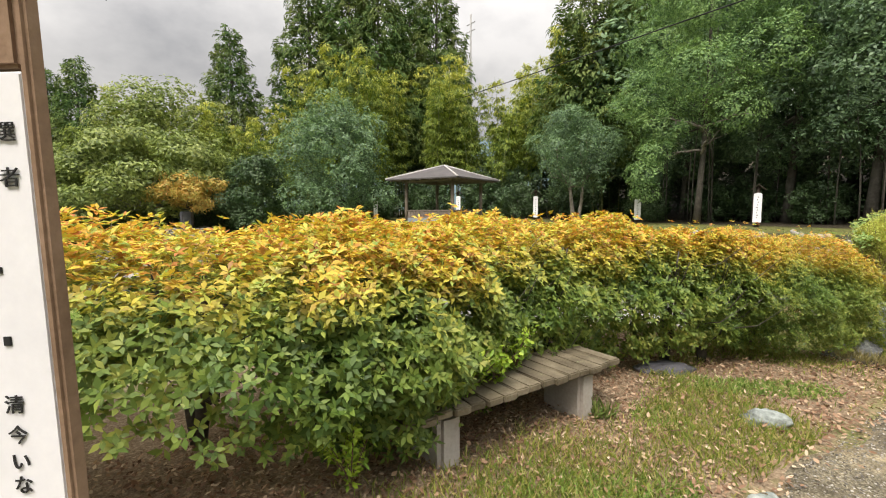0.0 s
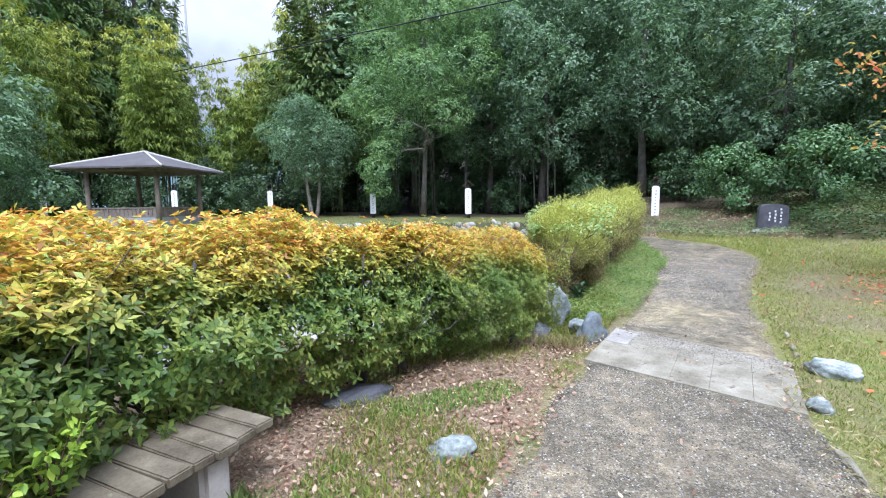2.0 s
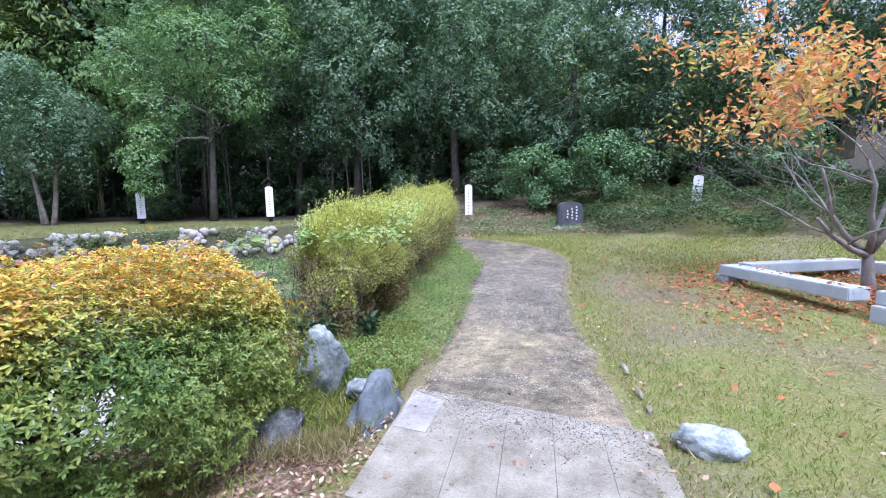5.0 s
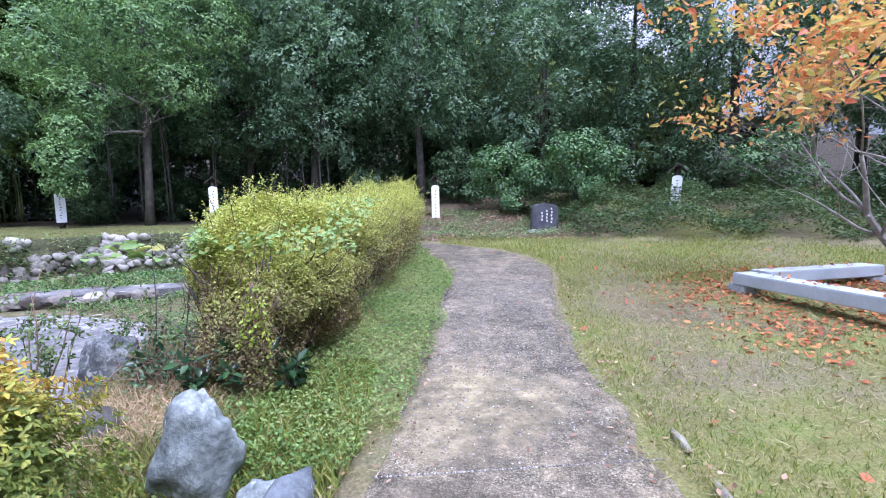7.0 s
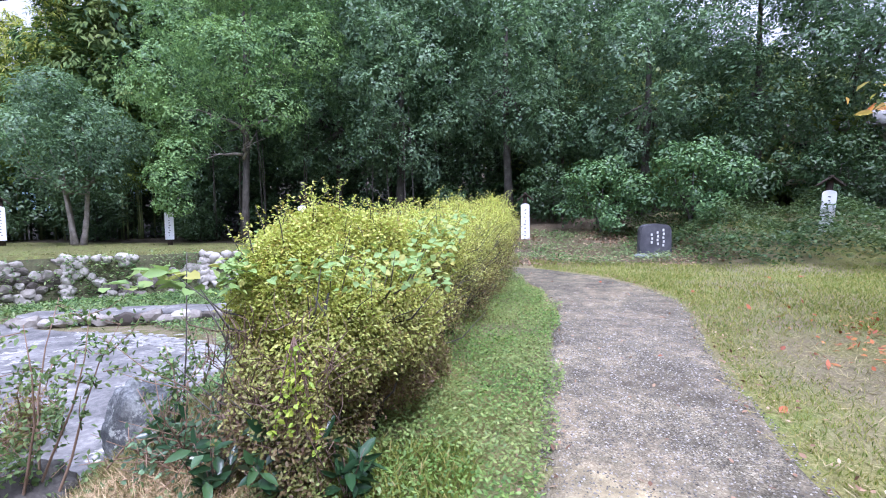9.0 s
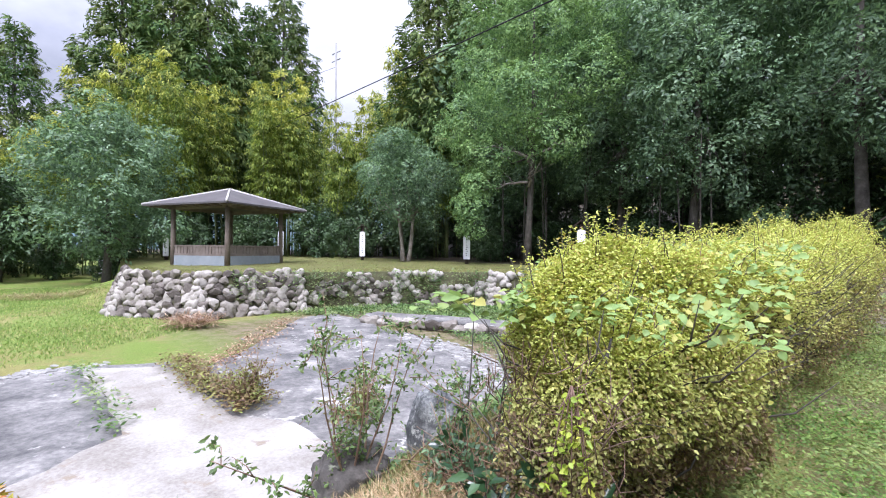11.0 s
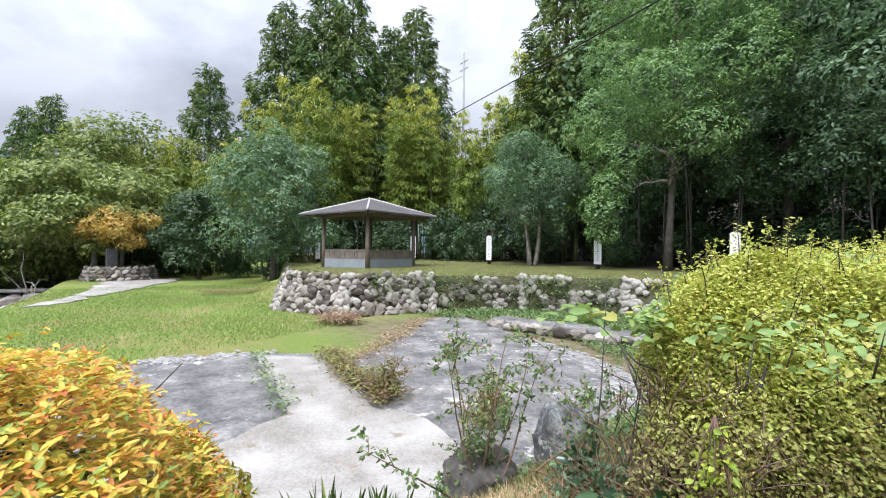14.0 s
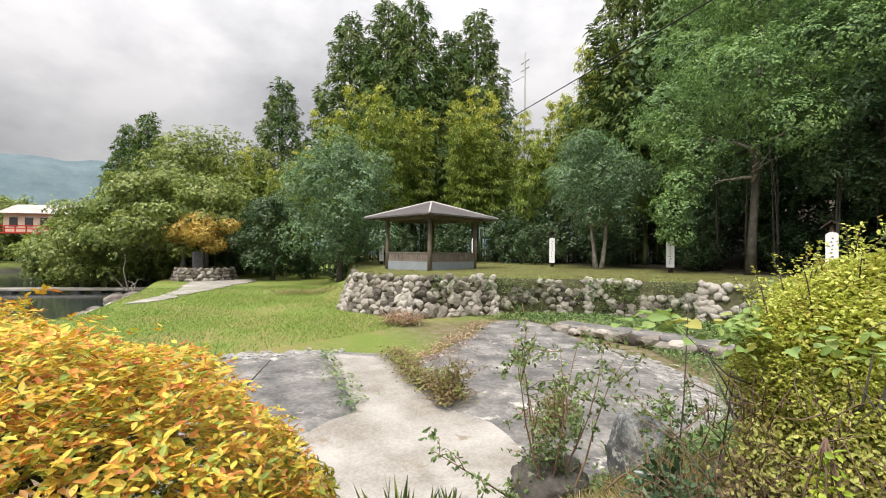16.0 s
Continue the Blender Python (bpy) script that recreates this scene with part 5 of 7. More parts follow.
def near_sign():
    t = thing("sign_board", "white poem board in a brown wooden frame beside the path", "sign", pose(-0.968, -3.895, 0.2, 0, -1.6, 53))
    part("board", box_mesh("board", 0.426, 0.02, 1.5, 0.004, (0, 0, 0.16)), M_WHITE, t, "white painted board")
    for s in (-1, 1):
        part("frame", box_mesh("frame", 0.016, 0.03, 2.0, 0.005, (s * 0.2215, 0, -0.1)), M_BROWNWOOD, t, "worn brown wooden frame")
    part("backing", box_mesh("backing", 0.36, 0.03, 1.85, 0.006, (0, 0.045, -0.1)), M_BROWNWOOD, t)
    part("head_board", box_mesh("head_board", 0.42, 0.03, 0.14, 0.006, (0, 0.005, 1.665)), M_BROWNWOOD, t)
    for s in (-1, 1):
        rf = part("roof_board", box_mesh("roof_board", 0.27, 0.24, 0.03, 0.005, (0.12, 0, 0)), M_DARKWOOD, t)
        rf.matrix_local = pose(0, 0.06, 1.97, 0, 0, 0 if s > 0 else 180) @ pose(0, 0, 0, 0, 32, 0)
    for x, zz, kk, glyph in ((0.182, 1.573, 1, "\u9078"), (0.182, 1.508, 1, "\u8005"), (0.15, 1.375, 0.35, ""), (0.15, 1.268, 0.5, ""), (0.15, 1.168, 1, "\u6e05"), (0.15, 1.12, 1, "\u4eca"),
                             (0.15, 1.078, 1, "\u3044"), (0.15, 1.04, 1, "\u306a"), (0.15, 0.99, 0.8, ""), (0.15, 0.94, 0.9, "")):
        if glyph:
            part("writing", text_mesh("writing", glyph, 0.031, (x, -0.0125, zz)), M_INK, t)
        else:
            part("writing", box_mesh("writing", 0.022 * kk, 0.003, 0.028 * kk, 0.0006, (x, -0.0115, zz - 0.014 * kk)), M_INK, t)


near_sign()

# ---- bench ----
bench = thing("bench", "weathered plank bench on cast concrete legs under the hedge", "bench", pose(-2.2, -1.45, 0.07, 0, 0, 87))
r = np.random.default_rng(5)
for i in range(16):
    pl = part("plank", box_mesh("plank", 0.118, 0.5 + r.uniform(-0.02, 0.02), 0.05, 0.008, (0, 0, 0)), M_PLANK, bench)
    pl.matrix_local = pose(-0.94 + i * 0.125, r.uniform(-0.012, 0.012), 0.36 + r.uniform(-0.004, 0.004), r.uniform(-1, 1), r.uniform(-1.5, 1.5), r.uniform(-1.2, 1.2))
for x in (-0.62, 0.66):
    part("leg", box_mesh("leg", 0.17, 0.4, 0.5, 0.03, (x, 0.0, -0.14)), M_LEG, bench, "rounded cast concrete leg")
for y in (-0.15, 0.15):
    part("bearer", box_mesh("bearer", 1.9, 0.07, 0.03, 0.005, (0, y, 0.335)), M_PLANK, bench)

# ---- planter with the autumn tree ----
pl = thing("planter_bench", "square blue-grey concrete bench round a tree bed", "planter", pose(6.46, 6.78, 0.0, 0, 0, 8))
S = 1.27
for k in range(4):
    m = Matrix.Rotation(k * math.pi / 2, 4, "Z")
    b = part("beam", box_mesh("beam", 2 * S - 0.33 - 0.012, 0.33, 0.17, 0.012, (-0.165, -S, 0.22)), M_PLANTER, pl)
    b.matrix_local = m
    g = part("block", box_mesh("block", 0.3, 0.28, 0.32, 0.012, (-S + 0.06, -S, -0.1)), M_PLANTER, pl)
    g.matrix_local = m


def autumn_tree(x, y):
    t = thing("cherry_tree", "small cherry tree with sparse orange autumn leaves", "tree", pose(x, y, hz(x, y)))
    r = np.random.default_rng(8)
    tips = []

    def grow(p, d, length, rad, depth, geos):
        pts, rads = [p], [rad]
        q, dd = p.copy(), d.copy()
        for i in range(4):
            dd = (dd + Vector(r.normal(size=3)) * 0.16 + Vector((0, 0, 0.05))).normalized()
            q = q + dd * length / 4
            pts.append(q.copy())
            rads.append(rad * (1 - 0.14 * (i + 1)))
        geos.append(tube_geo(pts, rads, 7 if depth > 2 else 4))
        if depth == 0:
            tips.append(pts)
            return
        for i in range(3 if depth > 1 else 6):
            k = r.integers(2, 5)
            side = Vector(r.normal(size=3))
            side.z *= 0.6
            nd = (dd * 0.75 + side.normalized() * 0.75).normalized()
            nd.z = max(nd.z * 0.8 + 0.1, 0.12)
            grow(pts[k], nd.normalized(), length * r.uniform(0.62, 0.85), rads[k] * 0.58, depth - 1, geos)

    for d, l in ((Vector((-0.85, -0.25, 0.5)), 1.8), (Vector((-0.75, 0.25, 0.62)), 1.7), (Vector((0.1, -0.1, 1.0)), 1.7), (Vector((0.5, 0.4, 0.85)), 1.6), (Vector((-0.25, -0.6, 0.75)), 1.6)):
        geos = []
        grow(Vector((0, 0, 0.55)), d.normalized(), l, 0.052, 4, geos)
        part("limb", join_geo("limb", geos), M_BARK_GREY, t)
    part("trunk", tube("trunk", [(0.08, 0, -0.2), (0.03, 0, 0.25), (0, 0, 0.62)], [0.11, 0.082, 0.066], 12), M_BARK_GREY, t)
    C = np.array([list(pt) for pts in tips for pt in pts[1:]])
    C = C[C[:, 2] > 2.2]
    C = np.repeat(C, 5, 0) + r.normal(0, 0.07, (len(C) * 5, 3))
    keep = r.random(len(C)) < np.clip((C[:, 2] - 2.1) / 1.6, 0.06, 1) * 0.4
    C = C[keep]
    N = r.normal(size=C.shape) * 0.6 + np.array([0, 0, 0.7])
    part("crown", leaves("crown", C, N, 0.115, 0.055, droop=0.3), M_ORANGE, t)
    return t


autumn_tree(6.6, 6.95)

# ---- monument ----
mon = thing("stone_monument", "dark inscribed stone monument on pale rocks", "monument", pose(4.9, 17.3, hz(4.9, 17.3)))
bm = bmesh.new()
outline = [(-0.48, -0.05), (0.5, -0.05), (0.49, 0.45), (0.47, 0.82), (0.42, 0.93), (0.3, 0.98), (0.05, 1.02), (-0.25, 1.0), (-0.37, 0.95), (-0.43, 0.83), (-0.47, 0.4)]
front = bm.faces.new([bm.verts.new((x, -0.15, z)) for x, z in outline])
swept = bmesh.ops.extrude_face_region(bm, geom=[front])["geom"]
bmesh.ops.translate(bm, vec=(0, 0.3, 0), verts=[v for v in swept if isinstance(v, bmesh.types.BMVert)])
bmesh.ops.recalc_face_normals(bm, faces=bm.faces[:])
bmesh.ops.bevel(bm, geom=[e for e in bm.edges if abs(e.verts[0].co.y - e.verts[1].co.y) < 0.1], offset=0.03, segments=2, affect="EDGES")
for v in bm.verts:
    v.co += Vector((0.025 * noise.noise(v.co * 4), 0.015 * noise.noise(v.co * 5), 0.02 * noise.noise(v.co * 3 + Vector((5, 0, 0)))))
me = bpy.data.meshes.new("tablet")
bm.to_mesh(me)
bm.free()
part("tablet", me, M_MONUMENT, mon)
for i in range(3):
    for j in range(5 - i):
        part("carved_writing", box_mesh("carved_writing", 0.05, 0.03, 0.075, 0.0, (0.22 - 0.17 * i + 0.012 * (j % 2), -0.158, 0.78 - 0.115 * j - 0.07 * i)), M_CARVED, mon)
for i in range(5):
    q = part("base_stone", rock_mesh("base_stone", 0.2, 0.14, 0.1, 80 + i, 0.2, 2), M_ROCK, mon)
    q.matrix_local = pose(-0.55 + 0.28 * i, -0.3, 0.02, 0, 0, 40 * i)

# ---- trees of the wood ----
def clump_tree(name, label, x, y, h, r, n, leaf, lm, bark, trunks, base=0.3, blobs=16, group="", flat=0.75):
    return tree(name, label, (x, y, hz(x, y)), trunks, blob_crown(0, 0, h * base, h * 0.93, r, blobs, flat), n, leaf, lm, bark, group=group)


clump_tree("tree", "rounded evergreen with several pale stems", -18.0, 20.5, 7.2, 2.9, 22000, (0.16, 0.075), M_DARK_LEAF, M_BARK_PALE,
           [(-0.15, 0, -1.0, 0.1, 4.2, 0.13), (0.1, 0.1, 0.7, 0.3, 4.4, 0.12), (0, -0.1, -0.2, -0.5, 4.0, 0.1)], 0.36, 18)
BIG_AT = (-11.3, 22.2, hz(-11.3, 22.2))
big = [(-1.6, -1.0, 5.5, 1.7, 1.6, 1.1), (1.8, -0.5, 6.0, 1.6, 1.6, 1.2), (-3.0, -0.6, 7.2, 2.0, 1.9, 1.4), (0.3, -1.4, 8.0, 2.1, 2.0, 1.5), (2.8, 0.2, 8.6, 2.0, 2.0, 1.5),
       (-2.6, 0.6, 10.2, 2.3, 2.2, 1.7), (0.6, 0.2, 11.5, 2.5, 2.4, 1.8), (3.0, 0.8, 11.8, 2.1, 2.1, 1.7), (-2.0, 0.4, 13.4, 2.2, 2.1, 1.7), (1.0, 0.6, 14.5, 2.3, 2.2, 1.8),
       (-2.0, -2.0, 1.9, 0.75, 0.6, 0.7), (-1.9, -2.2, 2.8, 0.95, 0.8, 0.75), (-1.6, -1.8, 3.9, 1.0, 0.9, 0.8)]
big_tree = tree("tree", "tall broadleaf tree with bright green crown and drooping low branch", BIG_AT, [(0, 0, 0.35, 0.2, 12.5, 0.17)], big, 52000, (0.15, 0.075), M_MID_LEAF, M_BARK, fork=0.5, limb=0.3)
# bare grey limbs low on its trunk
for k, (z0, dx, dz) in enumerate(((5.2, -2.6, 0.5), (5.0, 2.3, 0.3), (4.0, -1.5, -0.5), (6.3, 2.0, 1.4), (3.8, 0.8, 0.5))):
    r = np.random.default_rng(60 + k)
    a = Vector((0.1, -0.1, z0))
    pts = [a + Vector((dx * u, -0.9 * u, dz * u + 0.25 * math.sin(3 * u))) + Vector(r.normal(size=3)) * 0.09 * (u > 0) for u in np.linspace(0, 1, 7)]
    geos = [tube_geo(pts, [0.07 * (1 - 0.85 * i / 6) for i in range(7)], 6)]
    for j in range(7):
        p = pts[2 + j % 5]
        d = Vector((dx, -0.4, 0)).normalized() * 0.5 + Vector(r.normal(size=3)) * 0.4
        geos.append(tube_geo([p, p + d * 0.5 + Vector((0, 0, 0.08)), p + d], [0.024, 0.015, 0.005], 5))
    part("bare_limb", join_geo("bare_limb", geos), M_BARK_PALE, big_tree, "bare pale grey limb")
clump_tree("tree", "bushy blue-green evergreen behind the pavilion", -30.5, 9.6, 9.8, 4.2, 20000, (0.23, 0.11), M_DARK_LEAF, M_BARK, [(0, 0, 0.3, 0, 5.5, 0.22)], 0.23, 24)
clump_tree("tree", "wide spreading green maple over the river", -42.5, -0.8, 8.6, 6.5, 30000, (0.34, 0.16), M_PALE_LEAF, M_BARK_GREY, [(0.2, 0, -1.6, 0.4, 4.6, 0.26), (-0.2, 0.2, 1.4, 0.3, 4.8, 0.2)], 0.3, 30, flat=0.22)
clump_tree("tree", "spreading green maple beside the river", -47.5, -5.5, 8.8, 6.5, 26000, (0.36, 0.17), M_PALE_LEAF, M_BARK_GREY, [(0.2, 0, -1.6, -0.4, 4.4, 0.25)], 0.24, 28, flat=0.22)
clump_tree("tree", "light green leafy tree behind the maple", -51.0, 1.0, 13.5, 7.0, 20000, (0.38, 0.2), M_PALE_LEAF, M_BARK, [(0, 0, 0.3, 0.4, 7.0, 0.28)], 0.25, 20)
clump_tree("tree", "dark low broadleaf tree at the wood's edge", -36.5, 5.8, 6.4, 3.0, 11000, (0.22, 0.11), M_SHADED_LEAF, M_BARK, [(0, 0, 0.3, 0.1, 3.8, 0.14)], 0.28, 16)
clump_tree("tree", "small amber-leaved tree on the stone mound", -37.8, 1.2, 4.2, 2.9, 9000, (0.2, 0.11), M_AMBER, M_BARK, [(0, 0, -0.5, 0, 2.8, 0.12), (0.1, 0.1, 0.6, 0.2, 2.7, 0.1)], 0.42, 12, flat=0.5)

# evergreens behind the terrace and the bank
OAK = "tall dark evergreen oak at the wood's edge"
protos = []
for i, (h, r) in enumerate(((15.0, 4.2), (16.5, 4.6), (13.5, 4.0))):
    protos.append(clump_tree("oak_tree", OAK, (-5.0, -2.6, 3.6)[i], (26.3, 28.4, 27.2)[i], h, r, 27000, (0.21, 0.1), M_DARK_LEAF, M_BARK, [(0, 0, 0.35 - 0.3 * i, 0.2, h * 0.75, 0.25)], 0.24, 24, group="evergreen oaks"))
# Mostly hidden deep rows, and trees out of view, added to shut out sky.
back = clump_tree("oak_tree", "dark evergreen oak added to close in the wood", -6.0, 33.0, 16.5, 5.0, 7000, (0.48, 0.25), M_DARK_LEAF, M_BARK, [(0, 0, 0.2, 0.2, 12.0, 0.28)], 0.2, 22, group="evergreen oaks")
for i, (x, y, s) in enumerate(((-8.6, 27.0, 1.0), (0.8, 25.6, 0.9), (7.0, 24.8, 0.95), (11.4, 24.0, 0.9), (15.5, 22.0, 0.95), (19.5, 18.5, 1.0), (22.0, 13.5, 1.0), (24.0, 8.0, 1.0),
                               (-14.5, 27.5, 1.0), (-18.5, 29.0, 1.05), (-1.0, 33.5, 1.2), (-11.5, 33.0, 1.15), (23.5, 23.5, 1.1),
                               (-17.5, 34.5, 1.15), (-23.0, 33.0, 1.1), (25.0, 2.0, 0.95), (26.0, -5.0, 1.0), (22.0, -12.0, 1.0), (14.0, -17.0, 1.0), (5.0, -19.0, 1.0), (-4.0, -19.0, 0.9), (27.5, 17.0, 1.1), (29.0, 11.0, 1.1), (0.5, 38.5, 1.3), (-8.0, 38.5, 1.3), (-15.5, 39.5, 1.3), (10.5, 38.0, 1.0))):
    copy_thing(back if y > 27.5 or y < 6 or x > 26 else protos[i % 3], Matrix.LocRotScale((x, y, hz(x, y)), Euler((0, 0, i * 2.1)), (s, s, s * (0.94 + 0.12 * (i % 3 == 1)))))

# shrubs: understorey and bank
SH = "glossy understorey shrub with light or shade in its leaf tone"
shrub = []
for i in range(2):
    shrub.append(clump_tree("shrub", SH, (6.9, 9.2)[i], (19.6, 20.6)[i], 3.0, 1.7, 4200, (0.17, 0.085), (M_LIT_LEAF, M_SHADED_LEAF)[i], M_BARK, [(0, 0, 0.2, 0, 1.8, 0.06), (0.1, 0, -0.4, 0.2, 1.6, 0.05)], 0.12, 11, group="understorey shrubs"))
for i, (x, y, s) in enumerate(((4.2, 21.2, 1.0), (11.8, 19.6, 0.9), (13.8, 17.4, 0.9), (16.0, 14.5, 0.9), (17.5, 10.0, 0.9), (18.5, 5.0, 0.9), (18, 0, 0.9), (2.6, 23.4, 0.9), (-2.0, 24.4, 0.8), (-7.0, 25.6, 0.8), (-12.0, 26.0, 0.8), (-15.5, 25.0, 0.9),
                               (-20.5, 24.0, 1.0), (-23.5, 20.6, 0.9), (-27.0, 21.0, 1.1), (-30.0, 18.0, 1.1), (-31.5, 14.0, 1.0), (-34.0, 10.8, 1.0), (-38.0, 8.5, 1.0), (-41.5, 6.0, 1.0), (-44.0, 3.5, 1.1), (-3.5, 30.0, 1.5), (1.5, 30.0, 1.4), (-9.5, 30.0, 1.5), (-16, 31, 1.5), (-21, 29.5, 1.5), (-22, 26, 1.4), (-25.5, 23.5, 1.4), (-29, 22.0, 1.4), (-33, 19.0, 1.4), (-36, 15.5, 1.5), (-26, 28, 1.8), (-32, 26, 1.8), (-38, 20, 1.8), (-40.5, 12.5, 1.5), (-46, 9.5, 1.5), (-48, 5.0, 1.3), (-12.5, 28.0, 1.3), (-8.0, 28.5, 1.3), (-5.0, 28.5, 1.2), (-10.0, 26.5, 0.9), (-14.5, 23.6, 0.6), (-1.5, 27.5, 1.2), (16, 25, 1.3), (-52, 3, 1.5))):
    # Deep and western shrubs always take the shaded tone; front ones alternate.
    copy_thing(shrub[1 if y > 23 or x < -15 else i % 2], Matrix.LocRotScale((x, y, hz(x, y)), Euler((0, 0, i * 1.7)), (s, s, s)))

# thin bare bamboo stems; the wood's shade is put into their dark bark colour
stem0 = None
for i in range(20):
    x, y = rng.uniform(-15.5, -2.5), rng.uniform(24.2, 27.5)
    if stem0 is None:
        stem0 = thing("bamboo", "thin bare bamboo stem darkened with the wood's shade", "bamboo", pose(x, y, hz(x, y)), "bare bamboo stems")
        part("culm", tube("culm", [(0, 0, -0.1), (0.03, 0.02, 2.0), (0.12, 0.05, 4.2), (0.35, 0.1, 6.4)], [0.04, 0.037, 0.03, 0.015], 7), M_BARK, stem0)
    else:
        copy_thing(stem0, Matrix.LocRotScale((x, y, hz(x, y)), Euler((0, 0, i * 1.9)), (1, 1, rng.uniform(0.8, 1.15))))

# bamboo and cedars
BA = "tall yellow-green bamboo with arching feathery tops"
bam = [bamboo(BA, (-34.0, 14.5, hz(-34, 14.5)), 15.5, 11000), bamboo(BA, (-31.0, 19.5, hz(-31, 19.5)), 15.0, 11000), bamboo(BA, (-27.5, 23.0, hz(-27.5, 23)), 13.5, 10000)]
for i, (x, y, s) in enumerate(((-37.5, 12.0, 0.9), (-41.0, 9.0, 0.85), (-45.0, 7.0, 0.85), (-36.5, 17.5, 1.0), (-33.0, 22.5, 1.05), (-28.5, 26.5, 1.05), (-24.5, 25.5, 0.95), (-24.0, 29.0, 1.2), (-35.0, 24.0, 1.1), (-40.0, 15.5, 1.0), (-44.0, 12.0, 0.95), (-49.0, 8.5, 1.0), (-30.0, 29.5, 1.1), (-21.0, 27.0, 0.85), (-54, 6, 1.1), (-57, 1, 1.05), (-47, 4.5, 0.9))):
    copy_thing(bam[i % 3], Matrix.LocRotScale((x, y, hz(x, y)), Euler((0, 0, i * 1.3)), (s, s, s)))
CE = "tall dark cedar rising behind the bamboo"
c0 = cedar(CE, (-43.5, 17.0, hz(-43.5, 17)), 27.0, 6.4, 22000, "cedars")
for x, y, s in ((-46.5, 14.0, 0.97), (-41.0, 19.0, 0.98), (-39.6, 25.2, 0.96), (-43.0, 24.0, 0.93), (-21.6, 27.2, 0.88), (-54.5, 8.0, 0.84), (-58.0, -5.5, 0.72), (-62.0, -8.0, 0.7), (-19.0, 31.0, 0.95)):
    copy_thing(c0, Matrix.LocRotScale((x, y, hz(x, y)), Euler((0, 0, x)), (s, s, s)))

# ---- far trees, ridge, buildings ----
FT = "hazy light green tree in the distance"
ft = clump_tree("tree", FT, -66.0, -8.5, 9.0, 5.5, 6500, (0.65, 0.34), M_PALE_LEAF, M_BARK, [(0, 0, 0.3, 0.2, 5.0, 0.25)], 0.12, 18, group="distant light green trees")
for i, (x, y, s) in enumerate(((-80, -9, 1.1), (-62, -24, 0.75), (-84, -12, 1.2), (-62, -27, 0.8), (-96, -36, 1.2), (-74, -31, 0.9), (-108, -22, 1.3), (-54, -10.5, 0.7), (-57, -13.0, 0.55), (-56, -32, 0.9), (-48, -36, 0.9), (-110, -34, 1.3), (-66, -6, 1.0), (-60, -1.5, 1.0), (-88, -40, 1.2), (-40, -42, 1.0), (-30, -44, 1.0), (-20, -42, 1.0), (-72, 3, 1.3), (-104, -4, 1.4), (-60, -42, 1.1), (9.5, 34.5, 1.1), (14.5, 34.0, 1.0), (4.5, 39.0, 1.3), (19.0, 33.0, 0.9))):
    copy_thing(ft, Matrix.LocRotScale((x, y, max(hz(x, y), -1.6)), Euler((0, 0, i * 2.3)), (s, s, s)))

rv, rf = [], []
for j in range(5):
    for i in range(121):
        a = math.radians(205 + i * 1.0)
        R0 = 780 + j * 90
        hh = (0.0, 0.45, 0.8, 1.0, 0.7)[j] * (150 + 60 * noise.noise(Vector((i * 0.05, j * 0.25, 0))) + 16 * noise.noise(Vector((i * 0.35, j * 0.7, 3))))
        rv.append((R0 * math.sin(a), R0 * math.cos(a), hh - 3))
for j in range(4):
    for i in range(120):
        rf.append((j * 121 + i, j * 121 + i + 1, (j + 1) * 121 + i + 1, (j + 1) * 121 + i))
# Blue of the distant air is mixed into the forest colour.
M_RIDGE_FAR = rough_mat("haze_tinted_forest", [(0.3, (0.06, 0.1, 0.115)), (0.5, (0.09, 0.135, 0.15)), (0.7, (0.13, 0.18, 0.19))], 0.02, 0.15, relief=0.6, dist=3.0)
tagged(part("backdrop", mesh("backdrop", rv, rf, True), M_RIDGE_FAR), "distant wooded mountain ridge in a haze-blue tint", "mountain", kind="structure")


def house(x, y, z, turn, label, rail=True, w=9.0, d=6.0):
    t = thing("house", label, "house", pose(x, y, z, 0, 0, turn))
    part("wall", box_mesh("wall", w, d, 2.9, 0.02, (0, 0, 0)), M_HOUSEWALL, t)
    v = [(-w / 2 - 0.7, -d / 2 - 0.7, 2.8), (w / 2 + 0.7, -d / 2 - 0.7, 2.8), (w / 2 + 0.7, d / 2 + 0.7, 2.8), (-w / 2 - 0.7, d / 2 + 0.7, 2.8), (-w / 2 - 0.4, 0, 4.4), (w / 2 + 0.4, 0, 4.4)]
    part("roof", mesh("roof", v, [(0, 1, 5, 4), (2, 3, 4, 5), (0, 4, 3), (1, 2, 5), (3, 2, 1, 0)]), M_HOUSEROOF, t)
    for i in range(4):
        wd = part("window", box_mesh("window", 1.1, 0.1, 1.2, 0.02, (-w / 2 + 1.4 + i * 2.1, -d / 2 - 0.02, 1.0)), M_WINDOW, t)
        part("sill", box_mesh("sill", 1.3, 0.16, 0.08, 0.01, (-w / 2 + 1.4 + i * 2.1, -d / 2 - 0.05, 0.9)), M_HOUSEROOF, wd)
    if rail:
        part("deck", box_mesh("deck", w + 3, 2.0, 0.25, 0.02, (0, -d / 2 - 1.0, -0.3)), M_REDRAIL, t)
        for i in range(9):
            part("rail_post", box_mesh("rail_post", 0.14, 0.14, 1.0, 0.01, (-w / 2 - 1.3 + i * (w + 2.6) / 8, -d / 2 - 1.9, -0.1)), M_REDRAIL, t)
        for zz in (0.35, 0.8):
            part("rail", box_mesh("rail", w + 3, 0.12, 0.14, 0.01, (0, -d / 2 - 1.95, zz)), M_REDRAIL, t)
    return t


